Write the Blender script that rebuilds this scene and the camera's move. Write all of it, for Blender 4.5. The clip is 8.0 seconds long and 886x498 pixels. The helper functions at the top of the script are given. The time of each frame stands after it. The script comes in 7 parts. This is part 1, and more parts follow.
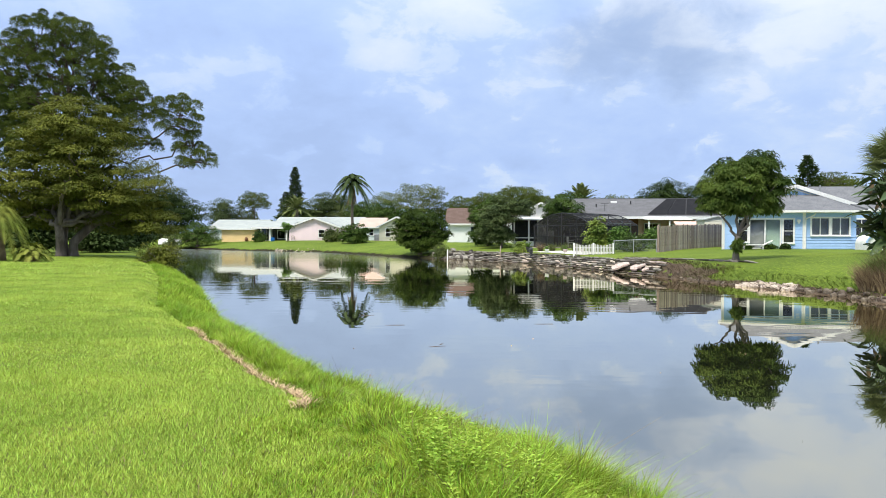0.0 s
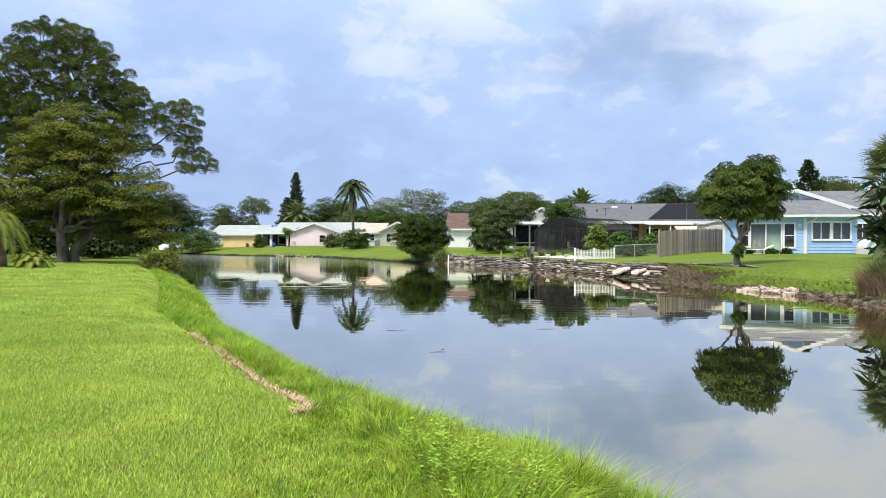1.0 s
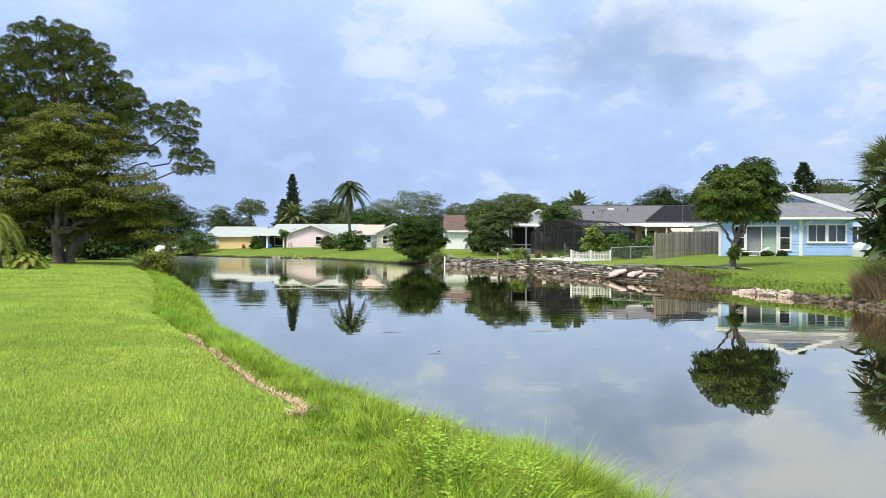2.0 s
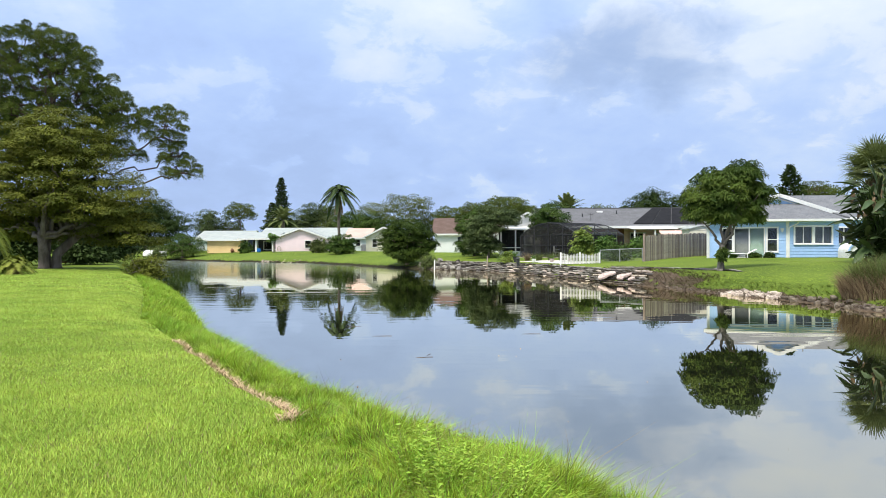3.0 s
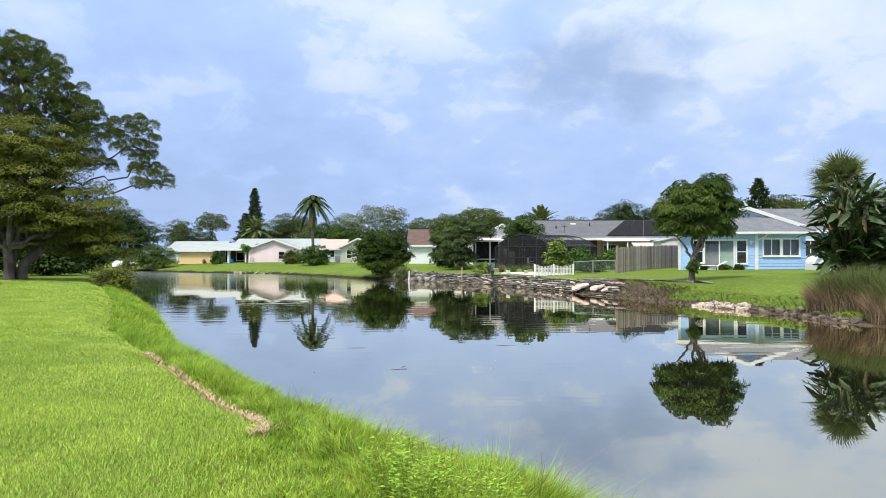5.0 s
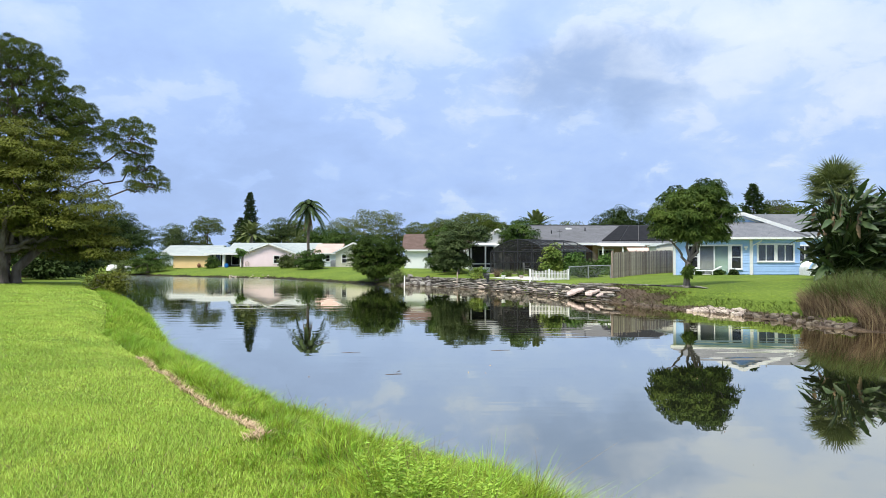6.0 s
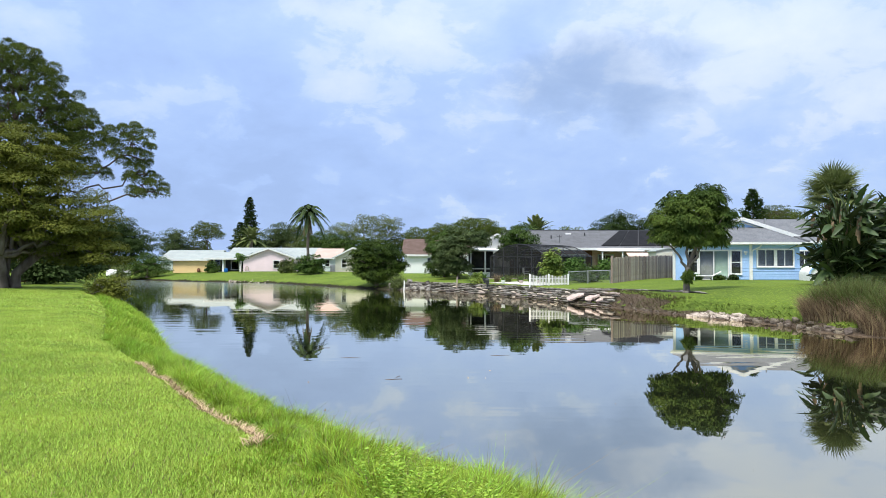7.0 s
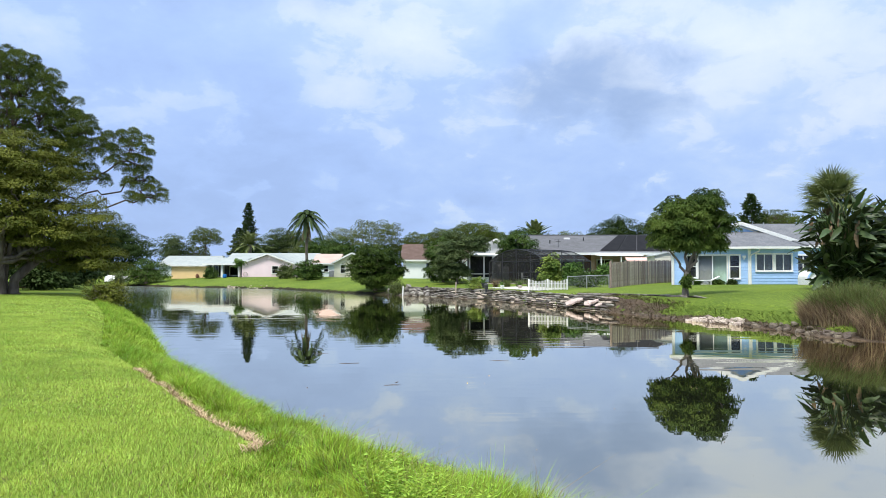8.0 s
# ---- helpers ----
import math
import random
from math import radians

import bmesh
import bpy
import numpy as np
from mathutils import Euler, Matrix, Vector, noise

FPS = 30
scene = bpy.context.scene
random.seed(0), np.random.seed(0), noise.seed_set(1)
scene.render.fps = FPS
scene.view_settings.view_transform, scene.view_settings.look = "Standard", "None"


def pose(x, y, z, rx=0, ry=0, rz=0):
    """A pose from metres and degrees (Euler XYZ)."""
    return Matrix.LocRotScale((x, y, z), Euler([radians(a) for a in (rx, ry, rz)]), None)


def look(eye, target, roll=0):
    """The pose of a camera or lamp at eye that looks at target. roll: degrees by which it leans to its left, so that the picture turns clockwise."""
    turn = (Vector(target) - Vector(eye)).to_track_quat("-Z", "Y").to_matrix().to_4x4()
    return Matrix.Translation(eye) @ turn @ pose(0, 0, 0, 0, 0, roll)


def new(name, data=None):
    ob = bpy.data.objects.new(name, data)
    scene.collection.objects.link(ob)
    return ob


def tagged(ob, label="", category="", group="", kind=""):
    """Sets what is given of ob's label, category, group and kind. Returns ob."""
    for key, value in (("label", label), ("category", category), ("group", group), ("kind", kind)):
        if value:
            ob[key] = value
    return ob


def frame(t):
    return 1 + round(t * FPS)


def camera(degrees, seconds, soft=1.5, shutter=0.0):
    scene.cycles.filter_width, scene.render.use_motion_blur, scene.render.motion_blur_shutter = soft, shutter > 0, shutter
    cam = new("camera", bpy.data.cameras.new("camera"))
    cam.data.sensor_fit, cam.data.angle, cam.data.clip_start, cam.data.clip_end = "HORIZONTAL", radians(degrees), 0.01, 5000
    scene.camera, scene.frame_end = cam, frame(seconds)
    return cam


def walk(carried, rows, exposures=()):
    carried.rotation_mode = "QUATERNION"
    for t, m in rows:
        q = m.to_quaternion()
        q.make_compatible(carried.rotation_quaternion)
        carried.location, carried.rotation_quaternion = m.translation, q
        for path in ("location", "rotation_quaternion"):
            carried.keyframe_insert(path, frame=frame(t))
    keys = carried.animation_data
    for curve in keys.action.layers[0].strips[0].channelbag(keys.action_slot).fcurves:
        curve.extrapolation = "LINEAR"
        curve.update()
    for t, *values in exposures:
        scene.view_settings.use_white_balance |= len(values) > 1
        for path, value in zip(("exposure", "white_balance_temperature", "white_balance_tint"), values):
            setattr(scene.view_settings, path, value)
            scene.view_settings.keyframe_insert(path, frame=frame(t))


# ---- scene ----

# ---- camera ----
cam = camera(65.0, 8.0, soft=0.6)
ROWS = [(0.0, 3.67, -1.27, -0.10), (0.5, 3.685, -1.04, 0.05), (1.0, 3.735, -0.85, 0.015), (1.5, 3.655, -0.775, -0.09), (3.0, 2.595, -0.44, 0.18), (3.5, 2.03, -0.24, 0.14), (4.0, 1.465, -0.02, 0.055), (4.5, 0.91, 0.255, 0.05), (6.0, 0.13, 0.87, -0.09), (6.5, 0.10, 1.07, -0.14), (7.0, 0.107, 1.275, -0.125), (7.5, 0.10, 1.50, -0.09), (8.0, 0.01, 1.695, 0.005)]
walk(cam, [(t, pose(0, 0, 2.33 + 0.0025 * t, 90 + p, r, y)) for t, y, p, r in ROWS], [(0.0, 0.03, 6660, 10), (4.0, 0.01, 6560, 10), (8.0, -0.03, 6320, 10)])

# ---- world, sun, exposure ----
world = bpy.data.worlds.new("sky")
scene.world = world
world.use_nodes = True
wn, wl = world.node_tree.nodes, world.node_tree.links
wn.clear()
SUN_EL, SUN_ROT = radians(60), radians(214)


def wnode(kind, **kw):
    n = wn.new(kind)
    for k, v in kw.items():
        n.inputs[k].default_value = v
    return n


def wmath(op, a, b=None, c=None):
    n = wn.new("ShaderNodeMath")
    n.operation = op
    for i, v in enumerate((a, b, c)):
        if v is None:
            continue
        if isinstance(v, (int, float)):
            n.inputs[i].default_value = v
        else:
            wl.new(v, n.inputs[i])
    return n.outputs[0]


nish = wn.new("ShaderNodeTexSky")
nish.sky_type, nish.sun_disc, nish.sun_elevation, nish.sun_rotation = "NISHITA", False, SUN_EL, SUN_ROT
clear_sky = wnode("ShaderNodeBackground", Strength=0.1)
wl.new(nish.outputs[0], clear_sky.inputs["Color"])
tc = wn.new("ShaderNodeTexCoord")
sep = wn.new("ShaderNodeSeparateXYZ")
wl.new(tc.outputs["Generated"], sep.inputs[0])
up = wmath("MAXIMUM", sep.outputs[2], 0.0)
flat = wmath("ADD", up, 0.45)
comb = wn.new("ShaderNodeCombineXYZ")
wl.new(wmath("DIVIDE", sep.outputs[0], flat), comb.inputs[0])
wl.new(wmath("DIVIDE", sep.outputs[1], flat), comb.inputs[1])
wl.new(wmath("MULTIPLY", up, 1.2), comb.inputs[2])
big = wnode("ShaderNodeTexNoise", Scale=3.0, Detail=12.0, Roughness=0.6, Distortion=0.25)
wl.new(comb.outputs[0], big.inputs["Vector"])
soft = wnode("ShaderNodeTexNoise", Scale=1.1, Detail=3.0, Roughness=0.5)
wl.new(comb.outputs[0], soft.inputs["Vector"])
# directions stirred by turbulence, so that no cloud keeps a plain outline
stir = wnode("ShaderNodeTexNoise", Scale=7.0, Detail=7.0, Roughness=0.62)
wl.new(tc.outputs["Generated"], stir.inputs["Vector"])


def wvec(op, a, b, c=None):
    n = wn.new("ShaderNodeVectorMath")
    n.operation = op
    for i, v in enumerate((a, b, c)):
        if isinstance(v, tuple):
            n.inputs[i].default_value = v
        elif v is not None:
            wl.new(v, n.inputs[i])
    return n


stirred = wvec("MULTIPLY_ADD", wvec("SUBTRACT", stir.outputs["Color"], (0.5, 0.5, 0.5)).outputs[0], (0.17, 0.17, 0.17), tc.outputs["Generated"]).outputs[0]


def cloud(total, az, el, w, h, amount):
    """Adds a bank of cloud at a bearing and height, w by h degrees to where it thins out."""
    az, el, w, h = (radians(v) for v in (az, el, w, h))
    c = (math.sin(az) * math.cos(el), math.cos(az) * math.cos(el), math.sin(el))
    k = (1 / w, 1 / w, 1 / h)
    d = wvec("MULTIPLY_ADD", stirred, k, tuple(-p * q for p, q in zip(c, k))).outputs[0]
    return wmath("MULTIPLY_ADD", wmath("POWER", 0.37, wvec("DOT_PRODUCT", d, d).outputs["Value"]), amount, total)


# bearing, height, width, height, amount
CLOUDS = [(-32, 17, 4.5, 2.8, 0.38), (-24, 13, 6.0, 2.0, 0.26), (-20, 9.5, 4.0, 2.4, 0.16), (-10.5, 20.5, 6.0, 2.4, 0.30), (-4.6, 18.0, 4.0, 2.2, 0.36), (-9.8, 14.8, 3.4, 1.7, 0.26),
          (-5.0, 10.4, 3.0, 1.8, 0.24), (3.0, 14.3, 6.0, 2.6, 0.16), (14.0, 17.5, 4.5, 3.2, 0.24), (26.0, 17.0, 7.5, 2.8, 0.30), (31.0, 10.6, 3.2, 2.0, 0.42), (22.0, 12.5, 7.0, 2.2, 0.10),
          (1.2, 4.1, 3.0, 0.8, 0.26), (17.2, 6.3, 2.0, 0.45, 0.24), (-15.0, 6.5, 11.0, 1.6, -0.05), (10.0, 6.0, 12.0, 1.6, -0.08), (-18.0, 16.0, 5.0, 4.0, -0.12), (6.0, 18.8, 3.0, 2.4, -0.12)]
banks = 0.0
for bank in CLOUDS:
    banks = cloud(banks, *bank)
puff = wnode("ShaderNodeTexNoise", Scale=8.5, Detail=12.0, Roughness=0.55, Distortion=0.3)
wl.new(comb.outputs[0], puff.inputs["Vector"])
curd = wmath("SUBTRACT", puff.outputs[0], 0.5)
rim = wn.new("ShaderNodeMapRange")
rim.interpolation_type = "SMOOTHSTEP"
rim.inputs[1].default_value, rim.inputs[2].default_value = 0.12, 0.24
wl.new(wmath("MULTIPLY_ADD", curd, 1.5, banks), rim.inputs[0])
veil = wmath("ADD", wmath("MULTIPLY", wmath("SUBTRACT", big.outputs[0], 0.5), 0.75), wmath("MULTIPLY", wmath("SUBTRACT", soft.outputs[0], 0.5), 0.5))
veil = wmath("ADD", veil, wmath("MULTIPLY", sep.outputs[0], 0.30))
veil = wmath("ADD", veil, wmath("MULTIPLY", up, 0.12))
veil = wmath("ADD", veil, wmath("MULTIPLY", banks, 0.80))
veil = wmath("ADD", veil, wmath("MULTIPLY", rim.outputs[0], 0.12))
veil = wmath("ADD", veil, wmath("MULTIPLY", curd, 0.55))
veil = wmath("ADD", veil, 0.215)
ramp = wn.new("ShaderNodeValToRGB")
wl.new(veil, ramp.inputs[0])
els = ramp.color_ramp.elements
els[0].position, els[0].color = 0.0, (0.41, 0.56, 0.90, 1)
els[1].position, els[1].color = 0.95, (0.80, 0.89, 1.0, 1)
for at_, col_ in ((0.18, (0.45, 0.615, 0.985, 1)), (0.34, (0.495, 0.66, 1.0, 1)), (0.47, (0.57, 0.72, 1.0, 1)), (0.64, (0.67, 0.79, 1.0, 1))):
    e_ = els.new(at_)
    e_.color = col_
# higher up the blue gives way to grey and white cloud
grey = wn.new("ShaderNodeValToRGB")
wl.new(big.outputs[0], grey.inputs[0])
grey.color_ramp.elements[0].position, grey.color_ramp.elements[0].color = 0.40, (0.33, 0.41, 0.52, 1)
grey.color_ramp.elements[1].position, grey.color_ramp.elements[1].color = 0.62, (0.70, 0.795, 0.95, 1)
rise = wn.new("ShaderNodeMapRange")
rise.interpolation_type = "SMOOTHSTEP"
rise.inputs[1].default_value, rise.inputs[2].default_value = 0.30, 0.50
wl.new(up, rise.inputs[0])
sky_mix = wn.new("ShaderNodeMix")
sky_mix.data_type = "RGBA"
wl.new(rise.outputs[0], sky_mix.inputs[0])
wl.new(ramp.outputs[0], sky_mix.inputs[6])
wl.new(grey.outputs[0], sky_mix.inputs[7])
overcast = wnode("ShaderNodeBackground")
# one grey rain cloud among the white ones
ssep = wn.new("ShaderNodeSeparateXYZ")
wl.new(stirred, ssep.inputs[0])
cx = wmath("MULTIPLY", wmath("SUBTRACT", ssep.outputs[0], 0.195), 9.0)
cz = wmath("MULTIPLY", wmath("SUBTRACT", ssep.outputs[2], 0.243), 19.0)
away = wmath("ADD", wmath("MULTIPLY", cx, cx), wmath("MULTIPLY", cz, cz))
away = wmath("ADD", away, wmath("MULTIPLY", wmath("SUBTRACT", puff.outputs[0], 0.5), 3.5))
rain = wn.new("ShaderNodeMapRange")
rain.interpolation_type = "SMOOTHSTEP"
rain.inputs[1].default_value, rain.inputs[2].default_value = 2.6, -0.8
rain.inputs[3].default_value, rain.inputs[4].default_value = 0.0, 0.8
wl.new(away, rain.inputs[0])
ahead = wmath("MULTIPLY", rain.outputs[0], wmath("GREATER_THAN", sep.outputs[1], 0.0))
grey_mix = wn.new("ShaderNodeMix")
grey_mix.data_type = "RGBA"
grey_mix.inputs[7].default_value = (0.34, 0.465, 0.72, 1)
wl.new(ahead, grey_mix.inputs[0])
wl.new(sky_mix.outputs[2], grey_mix.inputs[6])
wl.new(grey_mix.outputs[2], overcast.inputs["Color"])
# an overcast sky is brighter overhead than at the horizon
wl.new(wmath("ADD", wmath("MULTIPLY", wmath("POWER", up, 2.5), 2.3), 1.0), overcast.inputs["Strength"])
cover = wn.new("ShaderNodeMixShader")
cover.inputs[0].default_value = 0.93
wl.new(clear_sky.outputs[0], cover.inputs[1])
wl.new(overcast.outputs[0], cover.inputs[2])
wout = wn.new("ShaderNodeOutputWorld")
wl.new(cover.outputs[0], wout.inputs[0])

sun = new("sun", bpy.data.lights.new("sun", "SUN"))
sun.data.energy, sun.data.angle, sun.data.color = 4.8, radians(14), (1.0, 0.95, 0.85)
sun.matrix_world = look((0, 0, 60), (0 - 34 * math.sin(SUN_ROT), 0 - 34 * math.cos(SUN_ROT), 60 - 34 * math.tan(SUN_EL)))


# ---- materials ----
def mat(name, col, var=None, scale=3.0, rough=0.8, bump=0.0, bump_scale=30.0, metal=0.0, spec=0.2, second=None, island=0.0, rand=0.0,
        translucent=0.0, stretch=(1, 1, 1), fine=None):
    """Two-scale procedural surface: col mixed with var by a broad noise, with second by a fine one."""
    m = bpy.data.materials.new(name)
    m.use_nodes = True
    nt, ln = m.node_tree.nodes, m.node_tree.links
    b = nt["Principled BSDF"]
    b.inputs["Roughness"].default_value, b.inputs["Metallic"].default_value = rough, metal
    b.inputs["Specular IOR Level"].default_value = spec
    co = nt.new("ShaderNodeTexCoord")
    mp = nt.new("ShaderNodeMapping")
    mp.inputs["Scale"].default_value = stretch
    ln.new(co.outputs["Object"], mp.inputs[0])
    last = None

    def mix(fac, c1, c2):
        x = nt.new("ShaderNodeMix")
        x.data_type = "RGBA"
        for s, v in ((0, fac), (6, c1), (7, c2)):
            if isinstance(v, (int, float)):
                x.inputs[s].default_value = v
            elif isinstance(v, tuple):
                x.inputs[s].default_value = (*v, 1)
            else:
                ln.new(v, x.inputs[s])
        return x.outputs[2]

    def noise_fac(sc, lo, hi, detail=4.0):
        n = nt.new("ShaderNodeTexNoise")
        n.inputs["Scale"].default_value, n.inputs["Detail"].default_value = sc, detail
        ln.new(mp.outputs[0], n.inputs["Vector"])
        r = nt.new("ShaderNodeMapRange")
        r.inputs[1].default_value, r.inputs[2].default_value = lo, hi
        ln.new(n.outputs[0], r.inputs[0])
        return r.outputs[0]

    last = mix(noise_fac(scale, 0.35, 0.65), tuple(col), tuple(var or [c * 0.75 for c in col]))
    if second:
        last = mix(noise_fac(fine or scale * 9, 0.48, 0.7), last, tuple(second))
    if island or rand:
        src = nt.new("ShaderNodeNewGeometry").outputs["Random Per Island"] if island else nt.new("ShaderNodeObjectInfo").outputs["Random"]
        amount = island or rand
        hsv = nt.new("ShaderNodeHueSaturation")
        r = nt.new("ShaderNodeMapRange")
        r.inputs[3].default_value, r.inputs[4].default_value = 1 - amount, 1 + amount
        ln.new(src, r.inputs[0])
        ln.new(r.outputs[0], hsv.inputs["Value"])
        h = nt.new("ShaderNodeMapRange")
        h.inputs[3].default_value, h.inputs[4].default_value = 0.5 - amount * 0.05, 0.5 + amount * 0.05
        ln.new(src, h.inputs[0])
        ln.new(h.outputs[0], hsv.inputs["Hue"])
        ln.new(last, hsv.inputs["Color"])
        last = hsv.outputs[0]
    ln.new(last, b.inputs["Base Color"])
    if bump:
        n = nt.new("ShaderNodeTexNoise")
        n.inputs["Scale"].default_value, n.inputs["Detail"].default_value = bump_scale, 5.0
        ln.new(mp.outputs[0], n.inputs["Vector"])
        bp = nt.new("ShaderNodeBump")
        bp.inputs["Strength"].default_value, bp.inputs["Distance"].default_value = bump, 0.03
        ln.new(n.outputs[0], bp.inputs["Height"])
        ln.new(bp.outputs[0], b.inputs["Normal"])
    if translucent:
        tr = nt.new("ShaderNodeBsdfTranslucent")
        ln.new(last, tr.inputs["Color"])
        ms = nt.new("ShaderNodeMixShader")
        ms.inputs[0].default_value = translucent
        ln.new(b.outputs[0], ms.inputs[1])
        ln.new(tr.outputs[0], ms.inputs[2])
        ln.new(ms.outputs[0], nt["Material Output"].inputs[0])
    return m


LAWN = mat("lawn", (0.125, 0.175, 0.024), (0.075, 0.118, 0.017), 0.22, rough=0.9, bump=0.9, bump_scale=26, second=(0.17, 0.225, 0.033), spec=0.1, fine=7)
BLADE = mat("grass_blade", (0.46, 0.56, 0.09), (0.31, 0.425, 0.06), 0.8, rough=0.5, island=0.45, translucent=0.25, spec=0.3)
FAR_BLADE = mat("far_grass_blade", (0.30, 0.40, 0.055), (0.22, 0.315, 0.045), 0.35, rough=0.6, island=0.15, translucent=0.1, spec=0.2)
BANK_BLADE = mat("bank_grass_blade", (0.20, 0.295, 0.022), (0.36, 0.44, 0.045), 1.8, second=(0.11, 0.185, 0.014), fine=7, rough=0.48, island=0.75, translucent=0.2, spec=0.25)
# bank blades again in lighter greens: the sunlit look is put into the colour
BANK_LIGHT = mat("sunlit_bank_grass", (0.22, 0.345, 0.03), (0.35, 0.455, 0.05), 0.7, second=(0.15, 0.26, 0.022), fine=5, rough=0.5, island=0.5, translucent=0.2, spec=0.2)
THATCH = mat("dry_thatch", (0.60, 0.44, 0.27), (0.36, 0.25, 0.14), 9, rough=0.95, island=0.3)
WEED = mat("weed_leaf", (0.24, 0.37, 0.04), (0.36, 0.48, 0.065), 3, rough=0.5, island=0.3, translucent=0.3)
BARK_PALE = mat("pale_bark", (0.29, 0.265, 0.235), (0.17, 0.155, 0.135), 4, rough=0.95, bump=0.7, bump_scale=14, stretch=(1, 1, 0.4))
BARK_MANGO = mat("mango_bark", (0.20, 0.18, 0.155), (0.105, 0.095, 0.08), 5, rough=0.95, bump=0.9, bump_scale=16, stretch=(1, 1, 0.4))
BARK = mat("grey_bark", (0.20, 0.17, 0.145), (0.11, 0.09, 0.075), 4, rough=0.95, bump=1.0, bump_scale=14, stretch=(1, 1, 0.25))
PINE_BARK = mat("pine_bark", (0.11, 0.08, 0.065), (0.055, 0.042, 0.035), 3, rough=0.95, bump=1.0, bump_scale=9, stretch=(1, 1, 0.4))
DRY_DARK = mat("matted_dead_grass", (0.105, 0.078, 0.048), (0.06, 0.046, 0.03), 2.0, rough=0.95, island=0.5)
DRY = mat("dry_reed", (0.26, 0.19, 0.115), (0.145, 0.10, 0.06), 3, rough=0.9, island=0.6)
FAR_GREEN = mat("rough_bank_grass", (0.10, 0.135, 0.025), (0.07, 0.095, 0.02), 1.0, rough=0.7, island=0.4, translucent=0.1)
REED = mat("reed_green", (0.075, 0.11, 0.026), (0.145, 0.155, 0.048), 2, rough=0.6, island=0.7, translucent=0.25)


def leaf_mat(name, a, b):
    return mat(name, tuple(0.66 * c for c in a), tuple(0.85 * c for c in b), 0.8, rough=0.6, island=0.16, translucent=0.10, spec=0.1)


LEAF_MANGO = leaf_mat("leaf_mango", (0.045, 0.09, 0.018), (0.12, 0.175, 0.03))
LEAF_OLIVE = leaf_mat("leaf_olive", (0.095, 0.118, 0.016), (0.185, 0.20, 0.028))
LEAF_DARK = leaf_mat("leaf_dark", (0.042, 0.088, 0.017), (0.085, 0.14, 0.024))
LEAF_DEEP = leaf_mat("leaf_deep", (0.035, 0.062, 0.016), (0.06, 0.095, 0.024))
LEAF_FRESH = leaf_mat("leaf_fresh", (0.10, 0.20, 0.04), (0.15, 0.25, 0.05))
LEAF_LIME = leaf_mat("leaf_lime", (0.13, 0.215, 0.04), (0.29, 0.36, 0.07))
LEAF_GREY = leaf_mat("leaf_grey", (0.06, 0.095, 0.032), (0.115, 0.155, 0.055))
LEAF_HAZY = leaf_mat("leaf_hazy", (0.09, 0.125, 0.038), (0.15, 0.185, 0.058))
NEEDLE = leaf_mat("pine_needle", (0.08, 0.118, 0.025), (0.145, 0.185, 0.035))
FROND_PALE = leaf_mat("pale_fan_frond", (0.14, 0.185, 0.062), (0.23, 0.265, 0.095))
FROND = leaf_mat("palm_frond", (0.045, 0.078, 0.026), (0.075, 0.11, 0.038))
FROND_GOLD = leaf_mat("pygmy_frond", (0.16, 0.21, 0.03), (0.27, 0.29, 0.05))
LEAF_AIRY = leaf_mat("leaf_airy", (0.12, 0.155, 0.048), (0.20, 0.23, 0.075))
LEAF_SHORE = leaf_mat("leaf_shore", (0.026, 0.052, 0.008), (0.065, 0.105, 0.014))
PADDLE = mat("paddle_leaf", (0.032, 0.052, 0.016), (0.062, 0.088, 0.030), 0.8, rough=0.46, rand=0.45, translucent=0.1, spec=0.35)

# still pond water with faint ripples
WATER = bpy.data.materials.new("pond_water")
WATER.use_nodes = True
_n, _l = WATER.node_tree.nodes, WATER.node_tree.links
_b = _n["Principled BSDF"]
_b.inputs["Base Color"].default_value = (0.014, 0.016, 0.009, 1)
_b.inputs["Roughness"].default_value = 0.012
_b.inputs["Specular IOR Level"].default_value = 0.0
_co = _n.new("ShaderNodeTexCoord")
_mp = _n.new("ShaderNodeMapping")
_mp.inputs["Scale"].default_value = (0.25, 1.2, 1)
_l.new(_co.outputs["Object"], _mp.inputs[0])
_w1 = _n.new("ShaderNodeTexNoise")
_w1.inputs["Scale"].default_value, _w1.inputs["Detail"].default_value = 1.3, 2
_l.new(_mp.outputs[0], _w1.inputs["Vector"])
_w2 = _n.new("ShaderNodeTexNoise")
_w2.inputs["Scale"].default_value, _w2.inputs["Detail"].default_value = 0.12, 2
_l.new(_co.outputs["Object"], _w2.inputs["Vector"])
_r2 = _n.new("ShaderNodeMapRange")
_r2.inputs[1].default_value, _r2.inputs[2].default_value = 0.42, 0.62
_r2.inputs[3].default_value, _r2.inputs[4].default_value = 0.2, 1.4
_l.new(_w2.outputs[0], _r2.inputs[0])
_mu = _n.new("ShaderNodeMath")
_mu.operation = "MULTIPLY"
_l.new(_w1.outputs[0], _mu.inputs[0])
_l.new(_r2.outputs[0], _mu.inputs[1])
# calmer in the lee of the near bank
_sp = _n.new("ShaderNodeSeparateXYZ")
_l.new(_co.outputs["Object"], _sp.inputs[0])
_ry = _n.new("ShaderNodeMapRange")
_ry.inputs[1].default_value, _ry.inputs[2].default_value = 9.0, 26.0
_ry.inputs[3].default_value, _ry.inputs[4].default_value = 0.12, 0.75
_l.new(_sp.outputs[1], _ry.inputs[0])
_mv = _n.new("ShaderNodeMath")
_mv.operation = "MULTIPLY"
_l.new(_mu.outputs[0], _mv.inputs[0])
